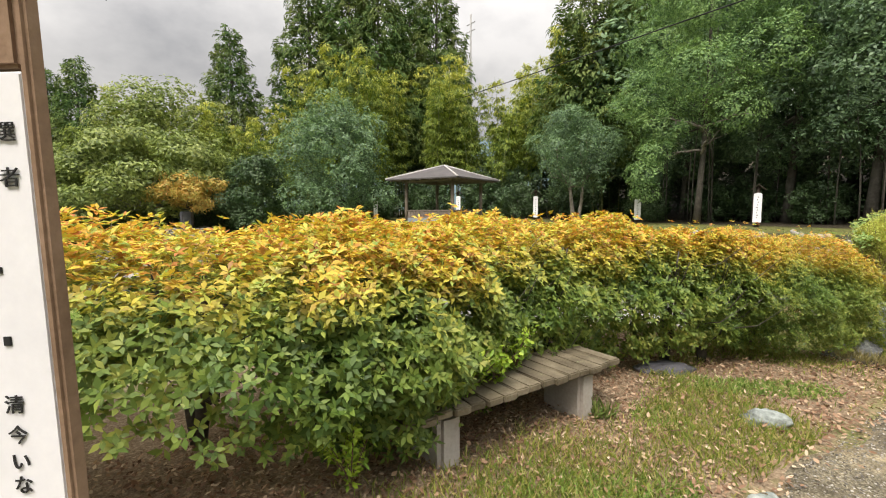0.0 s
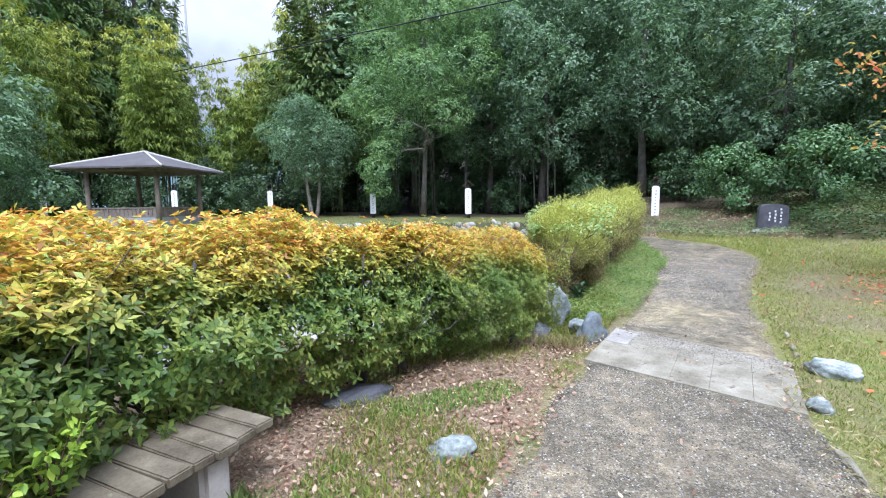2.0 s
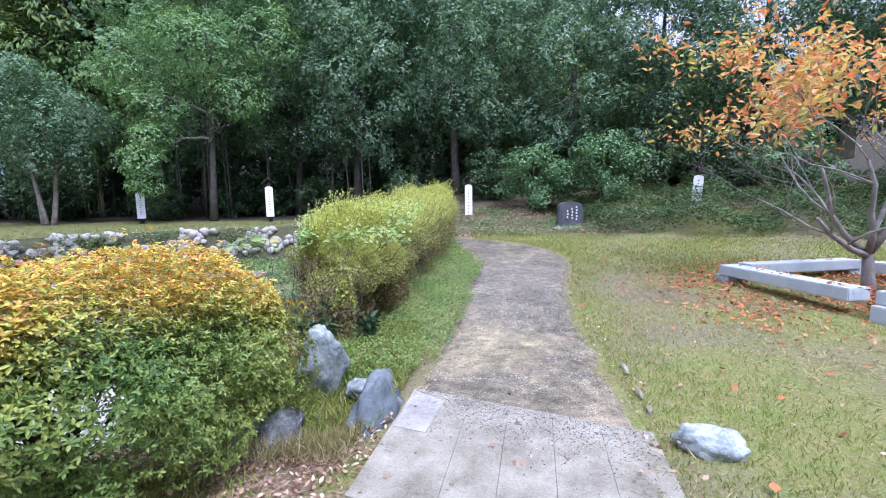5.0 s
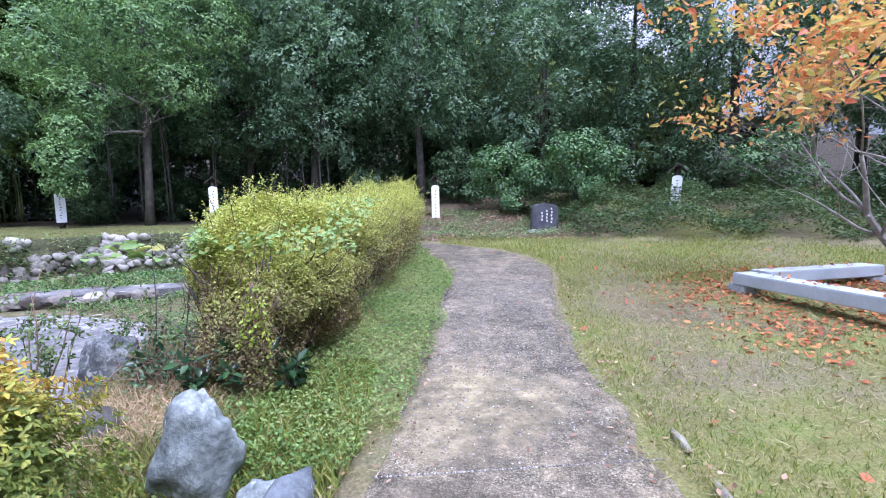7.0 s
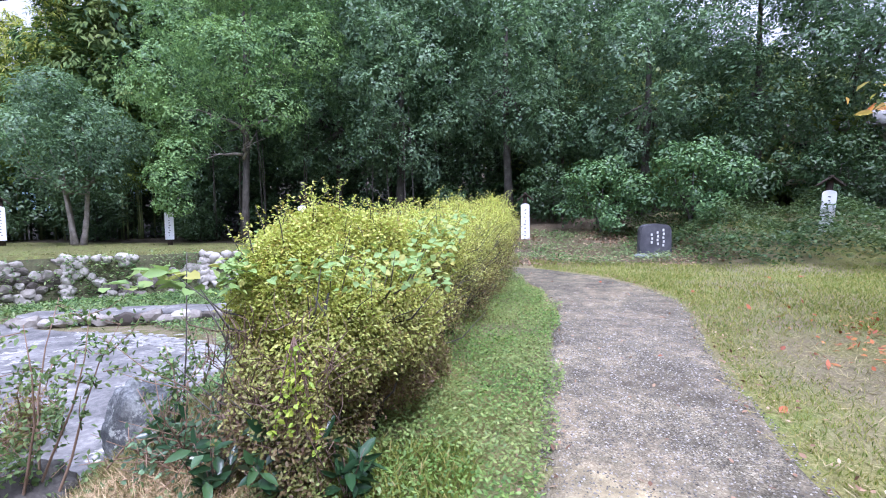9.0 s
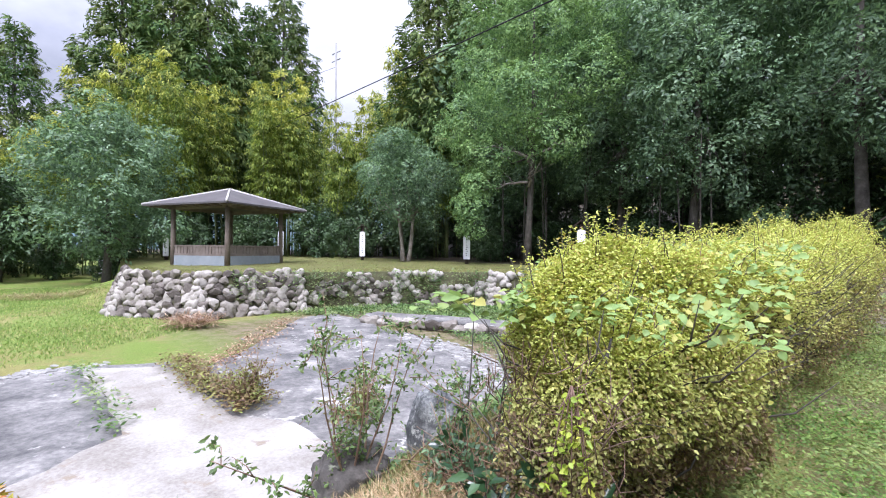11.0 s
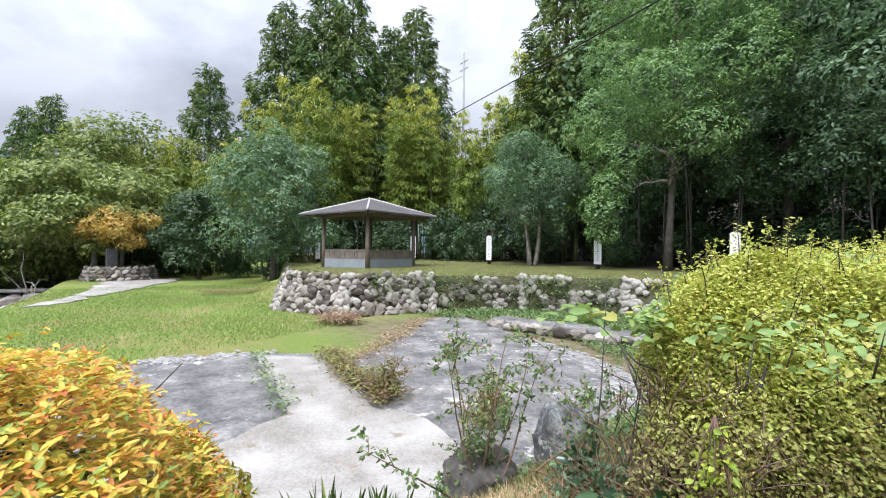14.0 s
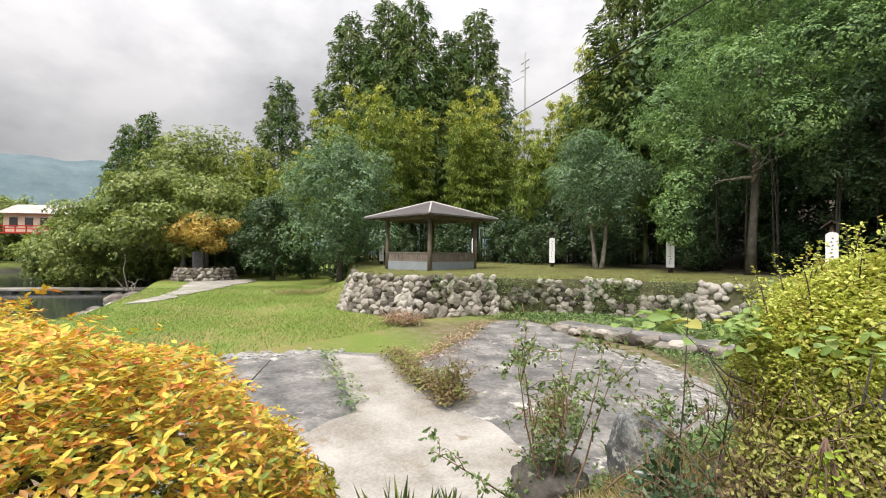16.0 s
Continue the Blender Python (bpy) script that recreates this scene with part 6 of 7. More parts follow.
house(-90.0, -22.8, 4.2, 72, "cream house with a red railed deck above the river")
house(21.5, 31.5, 3.6, -25, "pale house half hidden behind the wood", False)

pole = thing("utility_pole", "concrete utility pole above the bamboo", "utility pole", pose(-49, 37.9, 2))
part("shaft", tube("shaft", [(0, 0, -1), (0, 0, 12), (0, 0, 26.5)], [0.2, 0.16, 0.11], 10), M_POLE, pole)
for z in (25.2, 24.2):
    part("crossarm", box_mesh("crossarm", 1.8, 0.1, 0.1, 0.01, (0, 0, z)), M_POLE, pole)


def cable(a, b, sag, label, r=0.022):
    a, b = Vector(a), Vector(b)
    pts = [a.lerp(b, u) - Vector((0, 0, sag * 4 * u * (1 - u))) for u in np.linspace(0, 1, 24)]
    tagged(part("overhead_cable", tube("overhead_cable", pts, [r] * 24, 6), M_CABLE), label, "cable")


cable((-60, 25.7, 12.9), (40, 7.9, 7.9), 0.6, "thin black overhead cable above the wood's edge", 0.028)
cable((-49, 37.9, 25.4), (-160, 20.0, 24.0), 1.5, "thin black overhead cable leading away over the bamboo", 0.03)

# ---- mound with stone post, weir, river edge ----
mound = thing("stone_mound", "low round stone-faced mound topped with earth", "mound", pose(-37.8, 1.2, hz(-37.8, 1.2)))
bm = bmesh.new()
bmesh.ops.create_cone(bm, cap_ends=True, segments=28, radius1=2.15, radius2=1.85, depth=1.0, matrix=Matrix.Translation((0, 0, 0.4)))
me = bpy.data.meshes.new("earth")
bm.to_mesh(me)
bm.free()
part("earth", me, M_MORTAR, mound)
for j in range(4):
    for i in range(34):
        a = 2 * math.pi * (i + 0.5 * (j % 2)) / 34 + rng.uniform(-0.04, 0.04)
        st = part("stone", STONES[int(rng.integers(9))], M_WALLSTONE, mound)
        rr = 2.12 - 0.075 * j
        st.matrix_local = pose(rr * math.cos(a), rr * math.sin(a), 0.08 + 0.24 * j, rng.uniform(-20, 20), rng.uniform(-20, 20), math.degrees(a) + 90) @ Matrix.Diagonal((1.05, 1.0, 1.0, 1))
for ob in bpy.data.objects:
    if ob.get("label", "").startswith("small amber"):
        ob.location.z += 0.85
marker = thing("stone_marker", "grey inscribed stone post on the mound", "monument", pose(-36.7, 0.75, hz(-37.8, 1.2) + 0.88, 0, 0, -70))
part("shaft", box_mesh("shaft", 0.62, 0.4, 1.25, 0.06), M_MONUMENT, marker)
for j in range(4):
    part("carved_writing", box_mesh("carved_writing", 0.14, 0.02, 0.14, 0, (0.02, -0.205, 0.95 - 0.2 * j)), M_CARVED, marker)

weir = thing("weir", "low concrete weir across the river", "weir", kind="structure")
for i in range(11):
    st = part("block", box_mesh("block", 0.7, 0.7, 0.4, 0.06), M_CONC_DARK, weir)
    st.matrix_world = pose(-43.0 - 0.35 * i, -3.6 - 1.45 * i, -1.98 + rng.uniform(-0.02, 0.02), 0, 0, 76)
part("sill", box_mesh("sill", 18, 1.3, 0.2, 0.05), M_CONC_LIGHT, weir).matrix_world = pose(-44.9, -11.0, -1.59, 0, 0, 76)
RB = [rock_mesh("river_stone", 0.7, 0.5, 0.35, 130 + i, 0.25, 2) for i in range(4)]
for i in range(26):
    u = i / 25
    x = -20.5 - 22 * u
    y = float(np.interp(-x, [15, 20, 28.7, 38, 60], [-3.4, -1.7, -1.4, -1.9, 2.0])) - rng.uniform(0.6, 2.6) - 1.5 * (u < 0.2)
    s = rng.uniform(0.5, 1.2)
    q = tagged(part("river_rock", RB[i % 4], M_WALLSTONE), "pale rounded rock on the river's edge", "rock", "river's edge rocks")
    q.matrix_world = pose(x, y, max(hz(x, y), -1.75), 0, 0, rng.uniform(0, 360)) @ Matrix.Diagonal((s, s, s, 1))


# ---- low plants and litter ----
def scatter(name, label, category, region, n, leaf, material, dens=None, lift_z=0.01, flat=True, upright=0.0, six=False, zf=None):
    """Small leaves or blades strewn over the land; region gives places."""
    xy = region(n)
    if dens is not None:
        k = dens(xy)
        xy = xy[rng.random(len(xy)) < k]
    z = (height(xy[:, 0], xy[:, 1]) if zf is None else zf(xy)) + lift_z * (0.4 + rng.random(len(xy)))
    P = np.column_stack([xy, z])
    if flat:
        N = rng.normal(size=P.shape) * 0.35 + np.array([0, 0, 1.0])
        me = leaves(name, P, N, leaf[0], leaf[1], droop=-0.12, six=six)
    else:
        lean = rng.normal(size=P.shape) * np.array([0.5, 0.5, 0])
        N = unit(rng.normal(size=P.shape) * np.array([1, 1, 0.05]))
        me = leaves(name, P, N, leaf[0], leaf[1], droop=0.35, six=six, along=lean + np.array([0, 0, 1.0]))
    return tagged(part(name, me, material), label, category, kind="stuff")


def rect(x0, x1, y0, y1):
    return lambda n: np.column_stack([rng.uniform(x0, x1, n), rng.uniform(y0, y1, n)])


def disc(cx, cy, r):
    def f(n):
        a, q = rng.uniform(0, 2 * math.pi, n), r * np.sqrt(rng.random(n))
        return np.column_stack([cx + q * np.cos(a), cy + q * np.sin(a)])
    return f


def noise2(xy, s, seed=0.0):
    return lumps(np.column_stack([xy, np.zeros(len(xy))]), s, seed)


PATH_L = lambda y: np.interp(y, [-8, -0.4, 1.2, 2.4, 3.85, 5.3, 7.3, 9.7, 13.0], [-0.95, -0.81, -0.68, -0.44, -0.14, 0.1, 0.4, 0.78, 0.3])
PATH_R = lambda y: np.interp(y, [-8, 0, 1.9, 3.1, 5.3, 7.4, 9.3, 10.5, 11.8, 13.2, 14.7], [1.35, 1.25, 1.22, 1.45, 1.72, 2.12, 2.7, 2.98, 2.85, 2.3, 0.9])

scatter("leaf_litter", "brown and pale fallen leaves between hedge and path", "leaf litter", rect(-3.3, 0.1, -6, 3.3), 42000, (0.036, 0.016), M_LITTER,
        lambda q: np.clip(1.2 - (q[:, 0] - PATH_L(q[:, 1]) + 0.25) / 0.35, 0.04, 1) * np.clip(0.75 + 0.5 * noise2(q, 1.5), 0.2, 1) * (q[:, 0] < PATH_L(q[:, 1]) + 0.5), 0.025, six=True)
scatter("leaf_litter", "large pale and tan dead leaves under the hedge", "leaf litter", rect(-3.0, -0.5, -6, 3.3), 4200, (0.05, 0.024), M_LITTER,
        lambda q: (q[:, 0] < PATH_L(q[:, 1]) + 0.1) * np.clip(0.6 + 0.6 * noise2(q, 1.8, 2.0), 0.1, 1), 0.04, six=True)
scatter("leaf_litter", "small dead leaves strewn along the gravel path", "leaf litter", rect(-0.8, 3.0, -5, 15), 5200, (0.045, 0.022), M_LITTER,
        lambda q: np.where(np.minimum(np.abs(q[:, 0] - PATH_L(q[:, 1])), np.abs(q[:, 0] - PATH_R(q[:, 1]))) < 0.22, 1.0, 0.12), 0.055, six=True)
scatter("leaf_litter", "rust-red fallen leaves round the planter bench", "leaf litter", disc(6.0, 6.7, 3.6), 26000, (0.075, 0.036), M_LITTER_RED,
        lambda q: np.clip(1.2 - np.hypot(q[:, 0] - 6.2, q[:, 1] - 6.9) / 3.0, 0, 1) ** 1.5 * np.clip(0.6 + 0.7 * noise2(q, 1.2), 0.1, 1), 0.03, six=True)
scatter("leaf_litter", "a few red leaves scattered on the dry grass", "leaf litter", rect(1.6, 9, 0.5, 13), 160, (0.1, 0.05), M_LITTER_RED, None, 0.03, six=True)
scatter("leaf_litter", "brown leaf litter on the slope behind the path's end", "leaf litter", rect(-2, 7, 15.0, 22), 9000, (0.1, 0.05), M_LITTER, lambda q: np.clip(0.5 + noise2(q, 0.9), 0.1, 1), 0.03)

scatter("grass", "straw and weeds creeping over the path's ragged edges", "dead grass", rect(-0.9, 3.4, -3.5, 12.5), 60000, (0.075, 0.008), M_DRYGRASS,
        lambda q: np.clip(1 - np.abs(q[:, 0] - PATH_R(q[:, 1]) + 0.05 - 0.12 * noise2(q, 2.3)) / 0.2, 0, 1) * np.clip(0.5 + 0.8 * noise2(q, 1.9, 3.0), 0.05, 1) + np.clip(1 - np.abs(q[:, 0] - PATH_L(q[:, 1]) - 0.1 * noise2(q, 2.1)) / 0.14, 0, 1) * 0.5 * (q[:, 1] > 3.9), 0.05)
scatter("grass", "green tufts creeping onto the path", "grass", rect(-0.9, 3.4, -3.5, 12.5), 30000, (0.06, 0.008), M_GRASS,
        lambda q: np.clip(1 - np.abs(q[:, 0] - PATH_R(q[:, 1]) - 0.06 - 0.15 * noise2(q, 3.3, 1.0)) / 0.16, 0, 1) * np.clip(noise2(q, 2.7, 8.0) + 0.3, 0, 1), 0.03, False)
scatter("dry_grass", "matted tan straw on the bank between the boulders", "dead grass", disc(-1.75, 4.75, 0.55), 9000, (0.12, 0.004), M_STRAW, None, 0.1)
scatter("grass", "short dry and green grass beside the path", "grass", rect(1.2, 9.5, -3, 16), 230000, (0.05, 0.007), M_GRASS,
        lambda q: (q[:, 0] > PATH_R(q[:, 1]) + 0.02) * np.clip(0.35 + 0.75 * noise2(q, 0.8, 3.0) - 0.015 * q[:, 1] + 0.9 * np.clip(1.3 - (q[:, 0] - PATH_R(q[:, 1])) / 0.8, 0, 1), 0.06, 1), 0.0, False)
scatter("grass", "thin yellow-green grass before the planted bank", "grass", rect(1.0, 13.0, 8.5, 17.5), 70000, (0.08, 0.012), M_GRASS,
        lambda q: (q[:, 0] > PATH_R(q[:, 1]) + 0.02) * ((q[:, 0] - 5.5) * 0.35 + (q[:, 1] - 14.2) * 0.93 < 0.6) * np.clip(0.6 + 0.6 * noise2(q, 0.7, 5.0), 0.1, 1), 0.0, False)
scatter("grass", "bleached dry grass lying beside the path", "grass", rect(1.3, 7.5, -2, 11), 60000, (0.11, 0.007), M_DRYGRASS,
        lambda q: (q[:, 0] > PATH_R(q[:, 1]) + 0.03) * np.clip(0.45 - 0.8 * noise2(q, 0.8, 3.0), 0.05, 1), 0.02, True)
scatter("grass", "thin green grass in the litter by the bench", "grass", rect(-2.3, -0.5, -4, 2.6), 46000, (0.075, 0.008), M_GRASS,
        lambda q: (q[:, 0] < PATH_L(q[:, 1]) - 0.03) * np.clip(1.7 * noise2(q, 1.4, 7.0) + 0.12, 0.03, 1) * np.clip((q[:, 0] + 2.2 + 0.35 * np.clip(q[:, 1], 0, 3)) / 0.5, 0.05, 1), 0.0, False)
scatter("grass", "fresh green grass clumps in the litter", "grass", rect(-2.0, -0.7, -3.4, 1.6), 34000, (0.06, 0.011), M_LAWN,
        lambda q: (q[:, 0] < PATH_L(q[:, 1]) - 0.12) * np.clip(2.2 * noise2(q, 2.3, 1.0) - 0.35, 0, 1) * np.clip((q[:, 0] + 2.0 + 0.2 * np.clip(q[:, 1], 0, 3)) / 0.4, 0, 1), 0.0, False)
scatter("grass", "lush low weeds between the loose hedge and the path", "weeds", rect(-1.3, 1.3, 3.9, 14), 92000, (0.035, 0.019), M_WEED,
        lambda q: (q[:, 0] < PATH_L(q[:, 1]) + 0.12 + 0.1 * noise2(q, 3.1) - 0.2 * (q[:, 1] < 4.4)) * np.clip(0.85 + 0.5 * noise2(q, 1.7), 0.1, 1), 0.11)
scatter("grass", "green grass among the rocks by the slab", "grass", rect(-1.6, -0.2, 3.1, 5.6), 12000, (0.14, 0.012), M_GRASS,
        lambda q: (q[:, 0] < PATH_L(q[:, 1]) - 0.12) * 0.8, 0.0, False)
scatter("grass", "straw-coloured grass on the bank below the loose hedge", "grass", rect(-3.0, -1.0, 4.0, 6.2), 15000, (0.15, 0.008), M_DRYGRASS,
        lambda q: np.clip(0.6 + 0.7 * noise2(q, 1.6, 2.0), 0.1, 1) * (q[:, 0] > -3.4), 0.03, False)
scatter("grass", "dead straw and weeds at the slab's corner", "dead grass", rect(-1.25, -0.5, 2.6, 3.35), 1500, (0.13, 0.007), M_DRYGRASS, None, 0.05, False)
scatter("grass", "green weeds on the bank below the loose hedge", "weeds", rect(-3.5, -1.2, 3.3, 7.2), 14000, (0.07, 0.035), M_COVER,
        lambda q: np.clip(0.5 - 0.9 * noise2(q, 1.6, 2.0), 0.03, 1), 0.08)
scatter("grass", "short green lawn grass beyond the basin", "grass", rect(-30, -9, -5, 8.5), 100000, (0.07, 0.02), M_LAWN,
        lambda q: ((q[:, 0] < -10.9) & (side_of(WALL, q[:, 0], q[:, 1]) < -0.4) & (q[:, 0] + 0.45 * q[:, 1] < -9.6)) * np.clip(0.7 + 0.6 * noise2(q, 0.5), 0.12, 1), 0.0, False)
scatter("grass", "grass and weeds on the terrace edge", "grass", lambda n: np.column_stack([rng.uniform(-24, -2, n), rng.uniform(6, 21, n)]), 60000, (0.07, 0.018), M_OLIVE,
        lambda q: np.clip(1.2 - np.abs(side_of(WALL, q[:, 0], q[:, 1]) - 0.2) / 0.55, 0.05, 1) * (side_of(WALL, q[:, 0], q[:, 1]) > -0.2), 0.0, False)
scatter("weeds", "moss and weeds spilling over the stone wall", "weeds", lambda n: np.column_stack([rng.uniform(-15.6, -3, n), rng.uniform(9.5, 19.6, n)]), 160000, (0.12, 0.055), M_COVER,
        lambda q: (np.abs(side_of(WALL, q[:, 0], q[:, 1]) + 0.3) < 0.2) * np.clip(0.2 + 0.3 * smooth01((q[:, 0] + 14.5) / 1.5) + 1.3 * lumps(np.column_stack([q, np.zeros(len(q))]), 1.3, 5.0), 0.0, 1), 0.0, True,
        zf=lambda q: rng.uniform(-0.6, 0.75, len(q)))
scatter("weeds", "low weeds and grass along the basin's far edge", "weeds", rect(-14, -3, 10, 18.5), 50000, (0.12, 0.05), M_COVER,
        lambda q: (side_of(WALL, q[:, 0], q[:, 1]) < -0.4) * np.clip((q[:, 1] - (12.4 + 0.1 * (q[:, 0] + 9) - 0.03 * (q[:, 0] + 9) ** 2)) / 1.0 + 0.2 + 0.6 * noise2(q, 1.3), 0.0, 1), 0.1)
BASIN_R = lambda y: np.interp(y, [4.2, 7.0, 9.4, 11.0, 12.2, 13.2], [-3.2, -3.25, -4.1, -5.4, -8.0, -12.0])
scatter("weeds", "low green weeds along the basin's near margin", "weeds", rect(-11, -2.0, 6.2, 13.4), 60000, (0.07, 0.035), M_COVER,
        lambda q: (q[:, 0] > BASIN_R(q[:, 1]) - 0.15) * (q[:, 0] < BASIN_R(q[:, 1]) + 3.0) * np.clip(0.55 + 0.8 * noise2(q, 1.5, 4.0), 0.05, 1), 0.09)
scatter("dry_grass", "straw and dead grass along the basin's near margin", "dead grass", rect(-11, -2.0, 6.2, 13.4), 30000, (0.16, 0.01), M_DRYGRASS,
        lambda q: (q[:, 0] > BASIN_R(q[:, 1]) - 0.1) * (q[:, 0] < BASIN_R(q[:, 1]) + 2.5) * np.clip(0.35 - 0.9 * noise2(q, 1.5, 4.0), 0.02, 1), 0.04)
scatter("dry_grass", "tan dry patches in the low lawn", "dead grass", rect(-30, -10.5, -4, 8), 14000, (0.09, 0.016), M_DRYGRASS,
        lambda q: ((side_of(WALL, q[:, 0], q[:, 1]) < -0.4) & (q[:, 0] + 0.45 * q[:, 1] < -9.6)) * np.clip(1.7 * noise2(q, 0.6, 11.0) - 0.1, 0.0, 0.8), 0.02)
scatter("weeds", "scattered green weeds on the littered slope", "weeds", rect(-2, 6.5, 15.0, 21), 16000, (0.1, 0.045), M_COVER,
        lambda q: np.clip(0.25 + 0.9 * noise2(q, 1.3, 2.0), 0.02, 1), 0.14)
scatter("ground_cover", "dark leafy ground cover on the bank", "ground cover", lambda n: np.column_stack([rng.uniform(4.5, 22, n), rng.uniform(7, 22, n)]), 130000, (0.12, 0.06), M_BANK,
        lambda q: np.clip(((q[:, 0] - 5.5) * 0.35 + (q[:, 1] - 14.2) * 0.93 + 0.5 * noise2(q, 0.9)) / 0.5, 0, 1) * np.clip((q[:, 0] - 4.9 - 0.6 * noise2(q, 0.8)) / 0.6, 0, 1) * ((q[:, 0] - 5.5) * 0.35 + (q[:, 1] - 14.2) * 0.93 < 7), 0.0,
        zf=lambda q: height(q[:, 0], q[:, 1]) + np.clip(0.5 + 0.55 * noise2(q, 1.1) + 0.25 * noise2(q, 3.0, 2.0), 0.05, 2) * rng.random(len(q)) ** 0.5 + 0.02)

# ---- single small plants ----
def bush(x, y, z, h, label, n=900, material=None, seed=3):
    """A leggy shrub with thin reddish stems and small leaves."""
    t = thing("shrub", label, "shrub", pose(x, y, z))
    r = np.random.default_rng(seed)
    C = []
    for i in range(11):
        a, lean = r.uniform(0, 6.28), r.uniform(0.15, 1.0)
        pts = [Vector((math.cos(a) * lean * u * h + 0.05 * math.sin(6 * u + i), math.sin(a) * lean * u * h, h * u * (1.05 - 0.45 * lean))) for u in np.linspace(0, 1, 6)]
        geos = [tube_geo(pts, [0.012, 0.01, 0.008, 0.006, 0.004, 0.002], 5)]
        for j in range(9):
            p = pts[1].lerp(pts[5], r.random())
            q = p + Vector(r.normal(size=3)) * 0.17 + Vector((0, 0, 0.1))
            geos.append(tube_geo([p, (p + q) / 2 + Vector(r.normal(size=3)) * 0.02, q], [0.004, 0.003, 0.0015], 4))
            C += [list(p.lerp(q, k)) for k in r.random(n // 100)]
        part("stem", join_geo("stem", geos), M_BROWNWOOD, t)
    C = np.array(C) + r.normal(0, 0.02, (len(C), 3))
    part("foliage", leaves("foliage", C, r.normal(size=C.shape) + np.array([0, 0, 0.6]), 0.042, 0.022), material or M_COVER, t)
    return t


bush(-2.95, 5.25, -0.55, 1.6, "leggy shrub with thin reddish stems and small leaves", 2600)
bush(-4.6, 6.6, -0.65, 0.42, "low straggling shrub in the basin", 1300, M_HEDGE_B, 5)
bush(-6.3, 6.1, -0.64, 0.5, "low straggling weed on the basin floor", 1300, M_HEDGE_B, 6)
bush(-1.85, 5.2, 0.0, 0.32, "dark glossy sapling at the foot of the loose hedge", 700, M_DARK_LEAF, 9)


def tuft(x, y, z, h, label, n=90):
    n *= 2
    P = np.column_stack([rng.normal(x, 0.05, n), rng.normal(y, 0.05, n), np.full(n, z)])
    out = rng.normal(size=(n, 3)) * np.array([0.45, 0.45, 0]) + np.array([0, 0, 1.0])
    N = unit(np.cross(out, rng.normal(size=(n, 3))))
    tagged(part("grass_tuft", leaves("grass_tuft", P, N, h, 0.007, droop=0.4, along=out), M_WEED), label, "grass tuft")


tuft(-2.3, 3.75, -0.15, 0.42, "long-bladed green grass tuft on the bank")
tuft(-2.75, 4.3, -0.35, 0.3, "small green grass tuft on the bank", 60)
tuft(-1.92, -0.72, 0.06, 0.14, "pale green grass tuft beside the bench leg", 22)

vine = thing("climbing_vine", "pale broad-leaved vine spreading over the loose hedge", "vine")
r = np.random.default_rng(31)
n = 1300
C = np.column_stack([r.uniform(-2.2, -0.3, n), 5.1 + 3.2 * r.random(n) ** 1.4, np.zeros(n)])
C[:, 0] = np.maximum(C[:, 0], np.interp(C[:, 1], [5.1, 6.3, 8.0], [-1.55, -1.9, -1.85]) + 0.2 * r.random(n))
C[:, 2] = height(np.full(n, -0.8), C[:, 1]) + np.interp(C[:, 1], [5.3, 6.4, 8], [1.17, 1.36, 1.42]) - 0.35 * np.clip((-1.75 - C[:, 0]) / 0.5, 0, 1) ** 2 + r.uniform(-0.06, 0.1, n)
part("foliage", leaves("foliage", C, r.normal(size=(n, 3)) * 0.4 + np.array([0, -0.2, 1.0]), 0.058, 0.042), M_VINE, vine)
C = np.array([[-2.2 + 0.35 * math.cos(a) * q, 5.6 + 0.3 * math.sin(a) * q, 1.12 + 0.05 * math.sin(3 * a)] for a, q in zip(r.uniform(0, 6.28, 24), r.random(24))])
part("large_leaf", leaves("large_leaf", C, r.normal(size=(24, 3)) * 0.35 + np.array([0, 0, 1.0]), 0.17, 0.085), M_VINE, vine, "large pale green leaves")
for i in range(7):
    a = Vector((-2.0 + 0.16 * i, 5.4 + 0.1 * i, 0.1))
    b = a + Vector((r.uniform(-0.2, 0.2), r.uniform(0.1, 0.5), 1.2))
    part("stem", tube("stem", [a, a.lerp(b, 0.5) + Vector((0.05, -0.05, 0)), b], [0.006, 0.005, 0.003], 5), M_BARK, vine)


def seam(line, spread):
    p = np.array(line, float)

    def f(n):
        k = rng.integers(0, len(p) - 1, n)
        u = rng.random(n)[:, None]
        return p[k] * (1 - u) + p[k + 1] * u + rng.normal(0, spread, (n, 2))
    return f


scatter("weeds", "reddish weeds growing in the seam of the basin floor", "weeds", seam([(-9.3, 6.1), (-8.2, 5.95), (-7.2, 5.85), (-6.6, 6.0), (-5.9, 5.8)], 0.16), 3000, (0.08, 0.035), M_HEDGE_B, None, 0.16, zf=lambda q: np.full(len(q), -0.64))
scatter("weeds", "sparse green weeds along the cracked concrete edge", "weeds", seam([(-10.3, 4.9), (-9.0, 4.75), (-8.0, 4.65), (-7.2, 4.65), (-6.3, 4.5)], 0.13), 420, (0.08, 0.035), M_COVER, None, 0.08, zf=lambda q: np.full(len(q), -0.63))
scatter("leaf_litter", "brown leaves and silt on the basin's margin", "leaf litter", seam([(-12.9, 10.5), (-10.8, 8.6), (-9.4, 7.2), (-8.7, 6.4)], 0.22), 1600, (0.06, 0.03), M_LITTER, None, 0.03, zf=lambda q: np.full(len(q), -0.63))
scatter("dry_grass", "heap of tan dead grass on the lawn", "dead grass", seam([(-24.6, 5.0), (-24.2, 6.2), (-23.8, 7.6)], 0.3), 1600, (0.22, 0.02), M_DRYGRASS, None, 0.16)
